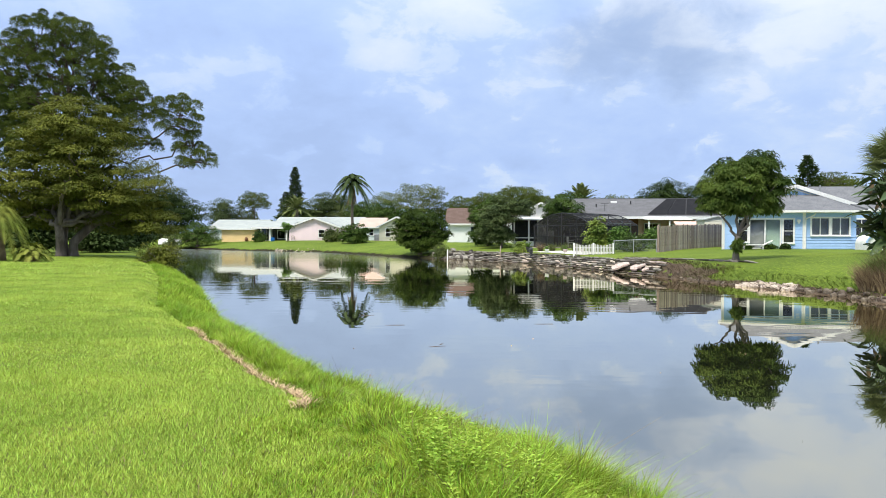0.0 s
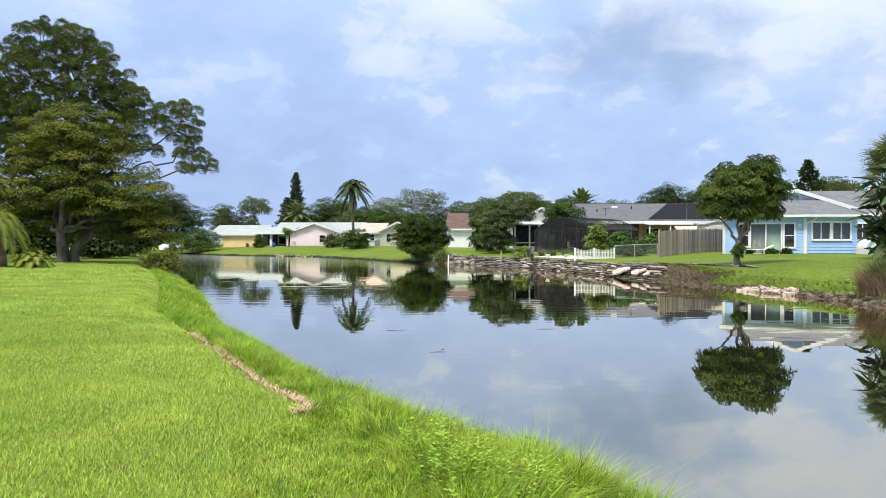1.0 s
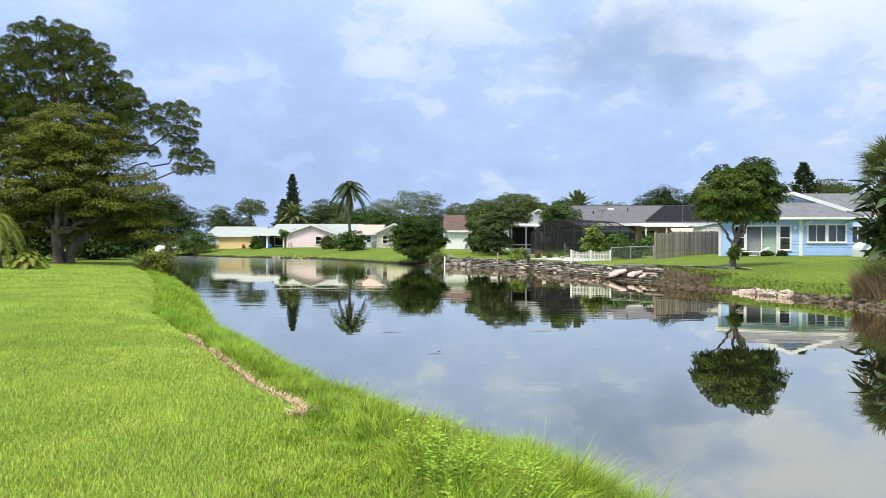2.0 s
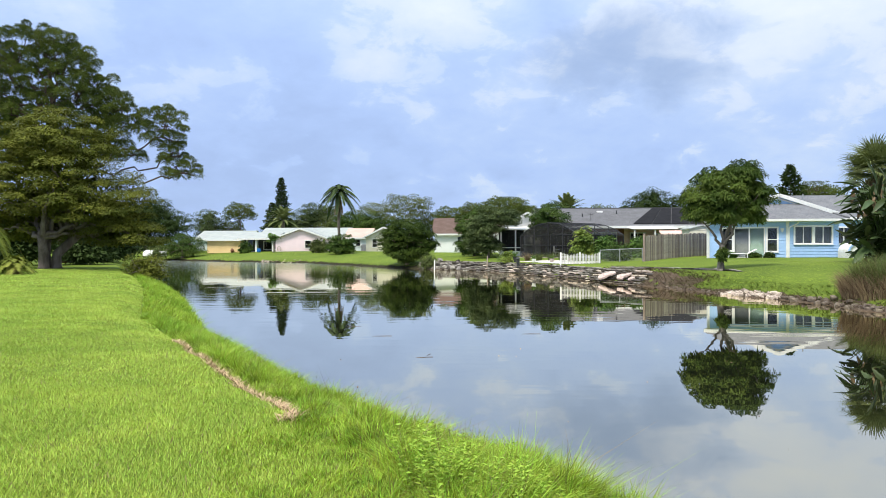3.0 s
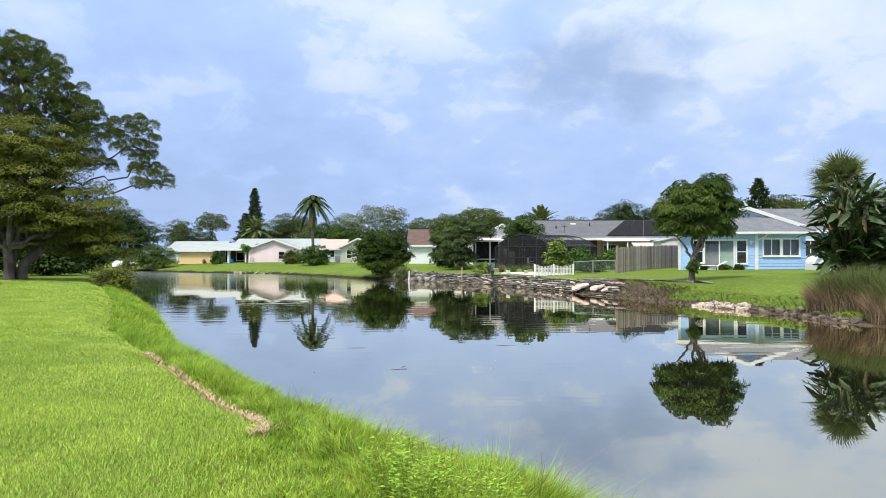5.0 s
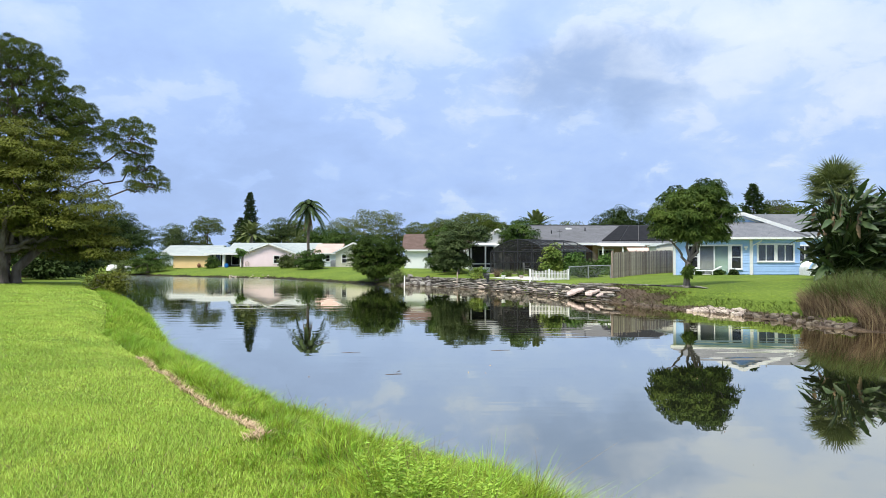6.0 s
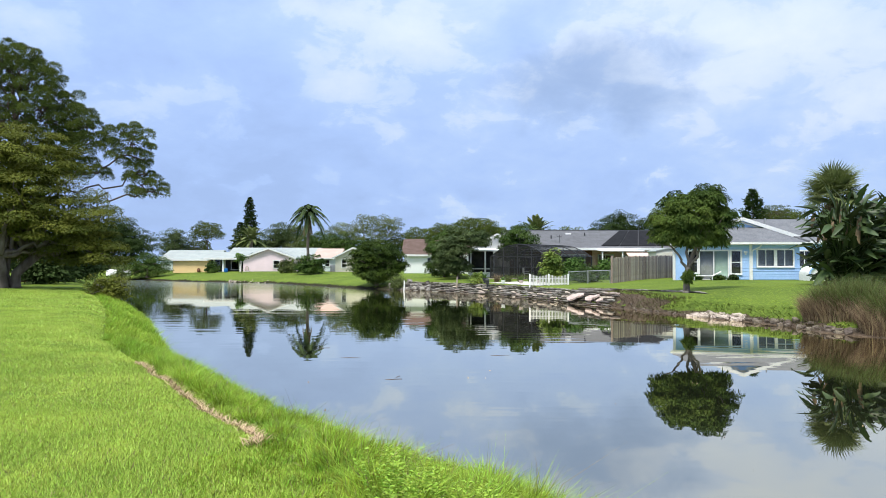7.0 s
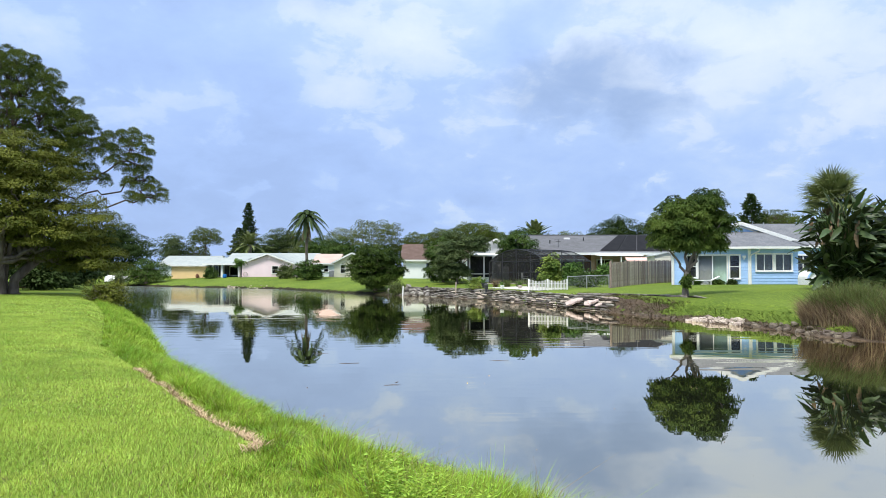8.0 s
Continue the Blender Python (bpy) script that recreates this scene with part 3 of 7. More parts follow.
def tufted_pine(name, label, x, y, lobes, height, trunk_r, lean=(0, 0), gap=0.94, tuft_r=0.53, per=440, width=0.036, category="pine tree", group=""):
    """An old pine: limbs fan from the upper trunk to round pompons of needles that roof each lobe."""
    t = thing(name, pose(x, y, gz(x, y) - 0.03), label, category, group)
    b = Build()
    top = np.array([lean[0], lean[1], height])
    limb(b, (0, 0, 0), top, trunk_r, trunk_r * 0.3, wob=0.08, steps=10, n=9)
    tufts = np.zeros((0, 3))
    for lx, ly, lz, rx, ry, rz, root_z in lobes:
        c, r = np.array([lx, ly, lz]), np.array([rx, ry, rz])
        d = rand_dirs(4000)
        d = d[d[:, 2] > -0.45]
        d = d / (np.sum(np.abs(d) ** 2.7, 1) ** (1 / 2.7))[:, None]
        shell = np.where(rng.random(len(d)) < 0.94, 0.84 + 0.2 * rng.random(len(d)), 0.5 + 0.35 * rng.random(len(d)))
        lump = 1 + 0.07 * np.sin(d[:, 0] * 5 + d[:, 2] * 4 + lx) + 0.05 * np.sin(d[:, 2] * 9 + d[:, 1] * 7)
        mine = np.zeros((0, 3))
        for p in c + d * r * (shell * lump)[:, None]:
            if (len(mine) == 0 or np.min(np.sum((mine - p) ** 2, 1)) > gap * gap) and (len(tufts) == 0 or np.min(np.sum((tufts - p) ** 2, 1)) > gap * gap * 0.6):
                mine = np.vstack([mine, p])
        tufts = np.vstack([tufts, mine])
        root = top * (root_z / height)
        hubs = mine[rng.permutation(len(mine))[:max(3, len(mine) // 14)]]
        hubs = c + (hubs - c) * 0.62 - np.array([0, 0, 0.12 * rz])
        main = c - np.array([0.15 * rx, 0, rz * 0.25]) if np.linalg.norm(c[:2] - root[:2]) > 3 else None
        if main is not None:
            limb(b, root, main, trunk_r * 0.30 * min(1, 0.35 + rx / 4), trunk_r * 0.15, sag=0.05, wob=0.16, steps=12)
        for h in hubs:
            start = main if main is not None else root + (top - root) * rng.random() * 0.55
            limb(b, start, h, trunk_r * (0.30 if main is None else 0.2), trunk_r * 0.11, sag=-0.04, wob=0.2, steps=9)
        for p in mine:
            h = hubs[np.argmin(np.sum((hubs - p) ** 2, 1))]
            limb(b, h, p - np.array([0, 0, tuft_r * 0.35]), trunk_r * 0.11, 0.02, sag=0.05, wob=0.4, n=4, steps=4)
    part("trunk", b.mesh("trunk", True), PINE_BARK, t)
    n = len(tufts) * per
    ci = np.repeat(np.arange(len(tufts)), per)
    d = rand_dirs(n)
    d[:, 2] = np.where(d[:, 2] < -0.55, -d[:, 2], d[:, 2])
    big = (0.75 + 0.55 * rng.random(len(tufts)))[ci] * tuft_r
    # needles lie over one another like a thatch on each pompon, with some standing out
    pos = tufts[ci] + d * (big * (0.45 + 0.4 * rng.random(n) ** 0.7))[:, None] * np.array([1, 1, 0.8]) - np.array([0, 0, 0.08])
    lie = unit(d + np.array([0, 0, 0.35]) + rng.normal(size=(n, 3)) * 0.15)
    ax = unit(np.cross(lie, rand_dirs(n)) + d * 0.7 + np.array([0, 0, 0.2]))
    part("crown", leaf_soup("crown", pos, ax, big * (0.34 + 0.2 * rng.random(n)), width, 0.1, 0.6, lie), NEEDLE, t)
    return t


def frond_soup(roots, heads, lengths, droop, leaflets=34, leaf_len=0.5, leaf_w=0.045, hang=0.35, vee=0.5):
    """Feather fronds: an arching midrib with two rows of leaflets each."""
    out = []
    for r, h, ln in zip(roots, heads, lengths):
        h = unit(np.array(h, float))
        s = unit(np.cross(h, np.array([0, 0, 1.0])) + 1e-6)
        t = np.linspace(0.12, 1, leaflets)
        p = r + h * ln * t[:, None] + np.array([0, 0, -1.0]) * (droop * ln * t ** 2.1)[:, None]
        tang = unit(np.gradient(p, axis=0))
        upv = np.cross(s, tang)
        prof = np.sin(np.pi * np.clip(0.12 + 0.86 * t, 0, 1)) ** 0.6
        for sg in (-1, 1):
            ax = unit(s * sg + tang * 0.65 + upv * vee + np.array([0, 0, -hang]) + rng.normal(size=p.shape) * 0.12)
            tip = p + ax * (leaf_len * prof)[:, None]
            tip[:, 2] -= hang * leaf_len * 0.45 * prof
            w = tang * leaf_w
            out.append(np.stack([p - w, p + w, tip], 1))
        q0, q1 = p[:-1], p[1:]
        wv = s * 0.03
        out.append(np.stack([q0 - wv, q0 + wv, q1], 1))
    return soup("fronds", np.concatenate(out), [(0, 1, 2)])


def feather_palm(name, label, x, y, trunk_h, trunk_r, n_fronds, length, droop, leaf_len, el=(-15, 75), material=None, hang=0.35, leaflets=34, leaf_w=0.045,
                 bark=None, category="palm tree", group="", dead=0, booted=False):
    t = thing(name, pose(x, y, gz(x, y) - 0.02), label, category, group)
    b = Build()
    steps = max(4, int(trunk_h / 0.35))
    pts = [(0.02 * math.sin(i), 0.02 * math.cos(i * 1.7), trunk_h * i / steps) for i in range(steps + 1)]
    rad = [trunk_r * (1.2 if i == 0 else 1.0) * (1 + (0.12 if booted else 0.04) * (i % 2)) for i in range(steps + 1)]
    b.tube(pts, rad, 9)
    part("trunk", b.mesh("trunk", True), bark or BARK, t)
    az = np.arange(n_fronds) * 2.39996
    elv = np.radians(np.linspace(el[0], el[1], n_fronds))
    heads = np.stack([np.cos(az) * np.cos(elv), np.sin(az) * np.cos(elv), np.sin(elv)], 1)
    ln = length * (0.85 + 0.25 * rng.random(n_fronds))
    roots = np.repeat([[0, 0, trunk_h]], n_fronds, 0)
    part("crown", frond_soup(roots, heads, ln, droop, leaflets, leaf_len, leaf_w, hang), material or FROND, t)
    if dead:
        az = rng.random(dead) * 6.28
        heads = np.stack([np.cos(az) * 0.22, np.sin(az) * 0.22, -np.ones(dead)], 1)
        part("dead_crown", frond_soup(np.repeat([[0, 0, trunk_h - 0.1]], dead, 0), heads, length * (0.5 + 0.5 * rng.random(dead)), 0.1, 16, leaf_len * 0.5, leaf_w, 0.6), DRY, t, "brown hanging dead fronds")
    return t


def cone_tree(name, label, x, y, height, radius, tiers, trunk_r, per=80, size=0.45, material=None, category="conifer"):
    """A tiered conifer with limbs in whorls."""
    t = thing(name, pose(x, y, gz(x, y) - 0.03), label, category)
    b = Build()
    b.tube([(0, 0, 0), (0.05, 0, height * 0.5), (0, 0.04, height)], [trunk_r, trunk_r * 0.6, 0.03], 8)
    allp, alla = [], []
    for i in range(tiers):
        f = i / (tiers - 1)
        z = height * (0.16 + 0.83 * f)
        r = radius * (1 - f) ** 0.75 * (0.75 + 0.5 * rng.random()) + 0.12
        for a in rng.random() * 6.28 + np.arange(6) * 1.047 + rng.normal(size=6) * 0.2:
            rr = r * (0.65 + 0.5 * rng.random())
            tip = np.array([math.cos(a) * rr, math.sin(a) * rr, z + rr * 0.12])
            b.tube([(0, 0, z), tip * 0.6 + np.array([0, 0, z * 0.4]), tip], [0.05, 0.035, 0.012], 4)
            k = max(8, int(per * (0.3 + rr / radius)))
            s = 0.15 + 0.85 * rng.random(k) ** 0.7
            p = np.array([0, 0, z]) + (tip - np.array([0, 0, z])) * s[:, None] + rng.normal(size=(k, 3)) * 0.10 * (0.6 + rr * 0.5)
            allp.append(p)
            alla.append(unit(np.array([math.cos(a), math.sin(a), 0.4]) + rng.normal(size=(k, 3)) * 0.6))
    part("trunk", b.mesh("trunk", True), PINE_BARK, t)
    p, a = np.concatenate(allp), np.concatenate(alla)
    part("crown", leaf_soup("crown", p, a, size * (0.6 + 0.6 * rng.random(len(p))), size * 0.3, 0.05), material or LEAF_DEEP, t)
    return t


def shrub(name, label, x, y, w, h, material, clumps=40, per=50, size=(0.2, 0.09), depth=None, category="shrub", group="", clump_r=0.35, twigs=8, droop=0.1):
    dp = depth or w * 0.8
    lobes = [(0, 0, h * 0.56, w * 0.36, dp * 0.38, h * 0.40), (-w * 0.22, 0, h * 0.34, w * 0.24, dp * 0.3, h * 0.30), (w * 0.22, 0.1, h * 0.36, w * 0.24, dp * 0.3, h * 0.32),
             (0, -dp * 0.15, h * 0.22, w * 0.38, dp * 0.3, h * 0.2)]
    return tree(name, label, x, y, lobes, None, material, trunk_r=0.05, fork=h * 0.15, clumps=clumps, per=per, size=size, clump_r=clump_r, limbs=twigs, category=category, group=group,
                droop=droop, flat=0.9)


# ---- large trees on the near bank ----
tree("broadleaf_tree", "broad olive-green tree with several grey trunks on the lawn", -26.4, 42,
     [(lx + 0.8, *rest) for lx, *rest in [(0, 0, 7.6, 3.0, 3.0, 2.1), (-2.4, 0.3, 4.4, 2.9, 2.8, 2.3), (2.9, 0, 3.9, 2.5, 2.5, 1.9), (0.5, -0.6, 4.9, 3.0, 3.0, 2.6), (4.3, 0, 2.9, 1.5, 1.6, 1.2), (-4.6, 0.5, 3.4, 2.2, 2.2, 1.9), (4.4, 0.2, 1.9, 1.7, 1.5, 0.9), (2.6, 1.2, 2.0, 2.6, 2.0, 1.1), (-2.4, 0.8, 2.3, 2.4, 2.0, 1.1), (-1.2, 0, 6.6, 2.6, 2.6, 1.8), (0.2, -1.4, 3.8, 2.6, 1.0, 0.9)]],
     None, LEAF_OLIVE, trunk_r=0.44, fork=2.1, clumps=400, per=400, size=(0.15, 0.07), clump_r=0.80, limbs=30, trunks=3, flat=0.5, apart=1.35, core=30, full=False, inner=0.72, face=1.6)
tufted_pine("slash_pine", "tall old pine with a domed crown and crooked limbs", -34.4, 57,
            [(-1.8, 0, 14.4, 5.4, 3.7, 4.9, 9.8), (-5.6, 0, 10.2, 3.0, 3.0, 2.0, 7.5), (4.7, 0.2, 11.9, 1.6, 1.7, 2.2, 8.4), (8.6, 0, 11.0, 1.5, 1.4, 2.1, 8.2), (10.1, -0.2, 7.7, 1.2, 1.0, 0.9, 7.2), (9.2, 0, 9.0, 0.9, 0.9, 0.8, 7.4), (2.0, -0.5, 9.6, 2.2, 2.2, 1.4, 7.4), (5.2, 0, 9.2, 1.3, 1.3, 0.8, 7.4)],
            16.0, 0.42, lean=(-1.2, 0))
needle_tree("slash_pine", "tall pine standing behind the broad tree", -47, 66, [(0, 0, 12.5, 4.5, 4.0, 3.5), (3.0, 0, 8.5, 3.5, 3.0, 1.8), (-3.0, 0, 9, 3.0, 3.0, 2.0)], 500, 14, 0.36, 6, size=0.34, per=60, tuft_r=0.4)

# ---- rows of trees far behind the houses ----
FAR_TREES = [
    ("oak_tree", "dark rounded oak far behind the pond", -54.5, 113, [(0, 0, 5.2, 4.8, 4, 3.2), (-4, 0, 4.6, 4.4, 3.8, 3.2), (4.4, 0, 4.0, 3.2, 3, 2.9), (1.5, 0, 6.6, 3.0, 3, 1.9)], LEAF_DEEP),
    ("oak_tree", "dark rounded oak far behind the pond", -64, 108, [(0, 0, 4.6, 5, 4, 3.8), (4, 0, 4.0, 3.4, 3.5, 3)], LEAF_DEEP),
    ("shade_tree", "dense green tree at the pond's far end", -43.1, 101, [(0, 0, 1.9, 2.2, 2.0, 1.5), (-1.6, 0, 1.3, 1.5, 1.5, 1.2), (1.5, 0, 1.3, 1.4, 1.5, 1.2), (0.6, 0, 2.7, 1.2, 1.2, 0.8)], LEAF_DARK),
    ("willow", "small pale grey-green tree on the far shore", -46.6, 100, [(0, 0, 1.9, 0.9, 0.9, 0.9), (0.3, 0, 1.2, 0.9, 0.8, 0.7)], LEAF_HAZY),
    ("shade_tree", "mid-green tree behind the yellow house", -51, 131, [(0, 0, 4.4, 3.0, 2.6, 2.2), (0.2, 0, 6.3, 2.0, 1.8, 1.4)], LEAF_GREY),
    ("shade_tree", "dark tree behind the white roofs", -33.0, 140, [(0, 0, 6.4, 3.2, 3, 2.6), (-2.4, 0, 4.6, 2.6, 2.6, 2.2)], LEAF_GREY),
    ("shade_tree", "mid-green tree behind the houses", -28.5, 138, [(0, 0, 4.2, 2.8, 2.6, 2.2), (2.0, 0, 4.8, 2.0, 2, 1.6)], LEAF_HAZY),
    ("shade_tree", "mid-green tree behind the houses", -22.5, 128, [(0, 0, 4.6, 3.4, 3, 2.3), (3.0, 0, 4.2, 2.4, 2.2, 1.8)], LEAF_DARK),
    ("shade_tree", "airy light green tree behind a dark shrub", -13.6, 121, [(0.2, 0, 7.6, 2.8, 2.6, 1.7), (-3.9, 0, 6.2, 2.8, 2.6, 1.9), (3.4, 0, 7.6, 2.5, 2.4, 1.6), (0.6, 0, 5.2, 4.8, 3, 1.7)], LEAF_AIRY),
    ("shade_tree", "mid-green tree behind the houses", -17.0, 118, [(0, 0, 3.9, 3.2, 3, 2.2)], LEAF_DARK),
    ("oak_tree", "dark oak behind the grey roof", 27.5, 110, [(0, 0, 6.6, 3.0, 3.0, 2.6), (-2.8, 0, 5.4, 2.6, 2.6, 2.4), (3.4, 0, 6.0, 3.0, 2.8, 2.4), (7.0, 0, 5.6, 2.8, 2.8, 2.4), (0.6, 0, 8.4, 1.6, 1.5, 1.0)], LEAF_DEEP),
    ("shade_tree", "pale green tree behind the grey roof", 20.4, 112, [(0, 0, 5.0, 2.7, 2.5, 2.0), (-2.6, 0, 4.6, 2.0, 2, 1.7)], LEAF_HAZY),
    ("shade_tree", "mid-green tree behind the porch", 10.2, 84, [(0, 0, 3.8, 1.9, 1.8, 1.7)], LEAF_DARK),
]
for nm, lb, x, y, lobes, lm in FAR_TREES:
    lobes = lobes + [(0, 0, 1.6, lobes[0][3] * 0.95, lobes[0][4] * 0.9, 1.5)]
    tree(nm, lb, x, y, lobes, None, lm, trunk_r=0.24, fork=1.4, clumps=50 + 42 * len(lobes), per=130, size=(0.22, 0.11), clump_r=0.95, limbs=16, group="trees behind the houses", flat=0.6, apart=1.2, core=1 if lm is LEAF_AIRY else 26, bark=BARK_PALE if lm is LEAF_AIRY else None)
FAR_PINES = [(-44.4, 130, 8.6, 2.2), (-47.5, 134, 5.4, 2.0), (-30, 142, 8.6, 2.2), (-4.2, 118, 7.0, 2.1), (-7.6, 124, 6.4, 1.8), (0.2, 122, 7.8, 2.6), (5.2, 118, 8.6, 3.4), (8.5, 122, 7.6, 2.4), (48.5, 100, 8.6, 3.0), (52, 104, 7.6, 2.6), (43, 108, 8.4, 2.0)]
for x, y, h, r in FAR_PINES:
    tufted_pine("umbrella_pine", "round-topped pine far behind the houses", x, y, [(0, 0, h - 1.2, r, r, 1.2, h * 0.6), (r * 0.55, 0, h - 2.2, r * 0.75, r * 0.7, 0.8, h * 0.5), (-r * 0.6, 0, h - 2.5, r * 0.7, r * 0.7, 0.8, h * 0.5)],
                h - 1.0, 0.16, gap=0.75, tuft_r=0.62, per=60, width=0.09, group="pines behind the houses")
cone_tree("norfolk_pine", "tall narrow tiered conifer behind the pink house", -36.4, 130, 13.5, 2.3, 24, 0.22, per=80, size=0.42)
cone_tree("norfolk_pine", "bushy tiered conifer behind the pink house", -38.5, 131, 8.8, 2.6, 16, 0.2, per=90, size=0.42)
cone_tree("norfolk_pine", "tiered conifer behind the blue house", 42.6, 96, 11.4, 3.0, 20, 0.22, per=70, size=0.5)
tufted_pine("umbrella_pine", "lacy round-topped pine behind the blue house", 46.2, 97, [(0, 0, 8.2, 2.0, 1.6, 1.1, 6.0), (-1.6, 0, 7.4, 1.3, 1.2, 0.8, 5.5), (1.5, 0, 7.3, 1.3, 1.2, 0.8, 5.5)], 8.2, 0.16, gap=0.62, tuft_r=0.46, per=36, width=0.08, group="pines behind the houses")

# ---- palms ----
feather_palm("queen_palm", "tall queen palm with drooping fronds", -18.75, 95.5, 8.5, 0.19, 25, 3.2, 0.82, 0.7, el=(-32, 66), hang=0.75, leaflets=64, leaf_w=0.07, dead=70, bark=BARK)
feather_palm("date_palm", "spreading date palm behind the pink house roof", -32.8, 118, 5.2, 0.3, 44, 4.0, 0.4, 0.6, el=(-10, 80), leaflets=34, leaf_w=0.06, material=FROND_PALE)
feather_palm("date_palm", "date palm crown rising behind the grey roof", 11.9, 90, 5.2, 0.3, 46, 3.3, 0.3, 0.55, el=(0, 82), leaflets=32, leaf_w=0.065, material=FROND_PALE)

# ---- trees and shrubs by the houses ----
tree("mango_tree", "mango tree with drooping dark leaves and a forked grey trunk", 12.8, 36.8,
     [(0.35, 0, 3.95, 1.2, 1.2, 1.05), (-1.1, 0, 3.7, 0.75, 0.8, 0.65), (-0.45, 0, 3.15, 0.85, 0.8, 0.5), (1.75, 0, 3.85, 0.75, 0.8, 0.75), (1.55, 0, 2.9, 0.6, 0.7, 0.5), (0.35, 0, 2.85, 0.9, 0.9, 0.5), (-1.1, 0, 2.95, 0.55, 0.6, 0.45), (1.1, 0, 4.95, 0.8, 0.8, 0.6), (-0.4, 0, 4.6, 0.8, 0.8, 0.6)],
     None, LEAF_MANGO, trunk_r=0.16, fork=1.35, clumps=175, per=150, size=(0.20, 0.05), clump_r=0.36, limbs=6, droop=0.24, flat=0.75, bark=BARK_MANGO, inner=0.6, face=0.8, core=5)
tree("shore_tree", "dense dark green tree overhanging the waterline", -6.5, 66.8,
     [(0, 0, 2.95, 2.0, 1.9, 1.35), (-1.35, 0, 2.2, 1.4, 1.5, 1.25), (1.35, 0, 2.2, 1.4, 1.5, 1.3), (0.1, -0.4, 1.3, 2.0, 1.4, 0.9), (0, -0.2, 0.7, 1.0, 0.9, 0.6)],
     None, LEAF_SHORE, trunk_r=0.16, fork=0.7, clumps=210, per=130, size=(0.17, 0.08), clump_r=0.42, limbs=12, flat=0.7, inner=0.7, face=1.2)
shrub("flowering_shrub", "rounded green shrub in front of the pink house", -17.6, 91, 4.4, 2.7, LEAF_DARK, clumps=60, per=70, size=(0.26, 0.1), group="shrubs by the pink house")
shrub("flowering_shrub", "loose green shrub beside the pink house window", -21.4, 95, 3.0, 2.2, LEAF_HAZY, clumps=34, per=60, size=(0.26, 0.1), group="shrubs by the pink house")
tree("small_tree", "small light green tree by the lanai", -28.9, 99, [(0, 0, 2.3, 0.85, 0.8, 0.5), (-0.3, 0, 1.9, 0.6, 0.6, 0.4)], None, LEAF_FRESH, trunk_r=0.05, fork=1.3, clumps=16, per=60, size=(0.2, 0.09), clump_r=0.32, limbs=6, core=3)
shrub("small_tree", "small dark shrub by the yellow house", -33.9, 101, 1.9, 1.7, LEAF_DARK, clumps=26, per=55, size=(0.24, 0.1))
tree("citrus_tree", "glossy green fruit tree beside the white wall", 0.0, 69, [(0, 0, 2.9, 1.8, 2, 1.8), (-0.3, 0, 1.1, 1.6, 1.6, 1.0)], None, LEAF_DARK, trunk_r=0.12, fork=0.8, clumps=90, per=140, size=(0.18, 0.085), clump_r=0.46, group="fruit trees")
tree("citrus_tree", "glossy grey-green fruit tree beside the porch", 1.3, 64.8, [(-0.2, 0, 3.3, 1.7, 1.6, 1.3), (-0.9, 0, 1.7, 1.2, 1.3, 1.4), (1.65, 0, 3.65, 1.3, 1.1, 0.8), (0.0, 0, 1.1, 1.2, 1.2, 0.8)], None, LEAF_GREY, trunk_r=0.12, fork=0.8, clumps=110, per=140, size=(0.18, 0.085), clump_r=0.46, group="fruit trees")
tree("citrus_tree", "green fruit tree behind the pool cage", 6.9, 68, [(0, 0, 3.7, 1.3, 1.5, 1.3), (-0.6, 0, 2.8, 1.2, 1.4, 1.4), (0.8, 0, 3.2, 1.3, 1.4, 1.2)], None, LEAF_DARK, trunk_r=0.12, fork=0.8, clumps=70, per=140, size=(0.18, 0.085), clump_r=0.46, group="fruit trees")
shrub("waterside_shrub", "twiggy olive shrub overhanging the near waterline", -18.6, 38.5, 2.6, 1.7, LEAF_OLIVE, clumps=44, per=50, size=(0.14, 0.05))
for x, y, w, h in ((-33.5, 62, 6, 3.2), (-38, 70, 8, 4), (-46, 58, 8, 4.2), (-40, 52, 7, 3.4), (-52, 78, 9, 5), (-46, 84, 6, 4), (-58, 64, 8, 5), (-30.5, 53, 4.5, 3.0), (-33, 49, 5, 3.6), (-37, 45, 5, 3.2)):
    shrub("hedge_shrub", "dark leafy undergrowth at the lawn's edge", x, y, w, h, LEAF_DEEP, clumps=80, per=60, size=(0.3, 0.13), clump_r=0.6, group="undergrowth behind the lawn")


# ---- building materials ----
SHINGLE = mat("grey_shingle", (0.185, 0.19, 0.20), (0.145, 0.15, 0.16), 1.2, rough=0.9, second=(0.11, 0.11, 0.12), fine=9, bump=0.6, bump_scale=16, spec=0.08)
SHINGLE_DARK = mat("aged_shingle", (0.15, 0.15, 0.16), (0.115, 0.115, 0.12), 1.2, rough=0.9, second=(0.08, 0.08, 0.085), fine=9, bump=0.6, bump_scale=16, spec=0.08)
SHINGLE_BROWN = mat("brown_shingle", (0.145, 0.10, 0.085), (0.11, 0.075, 0.06), 1.2, rough=0.9, second=(0.09, 0.06, 0.05), fine=9, bump=0.5, spec=0.08)
ROOF_WHITE = mat("white_roof", (0.35, 0.375, 0.355), (0.30, 0.325, 0.31), 0.7, rough=0.7, second=(0.28, 0.31, 0.30), fine=3, bump=0.2, spec=0.08)
ROOF_PINK = mat("faded_tile_roof", (0.52, 0.38, 0.32), (0.45, 0.33, 0.28), 0.9, rough=0.85, second=(0.48, 0.36, 0.31), fine=5, bump=0.4, spec=0.08)
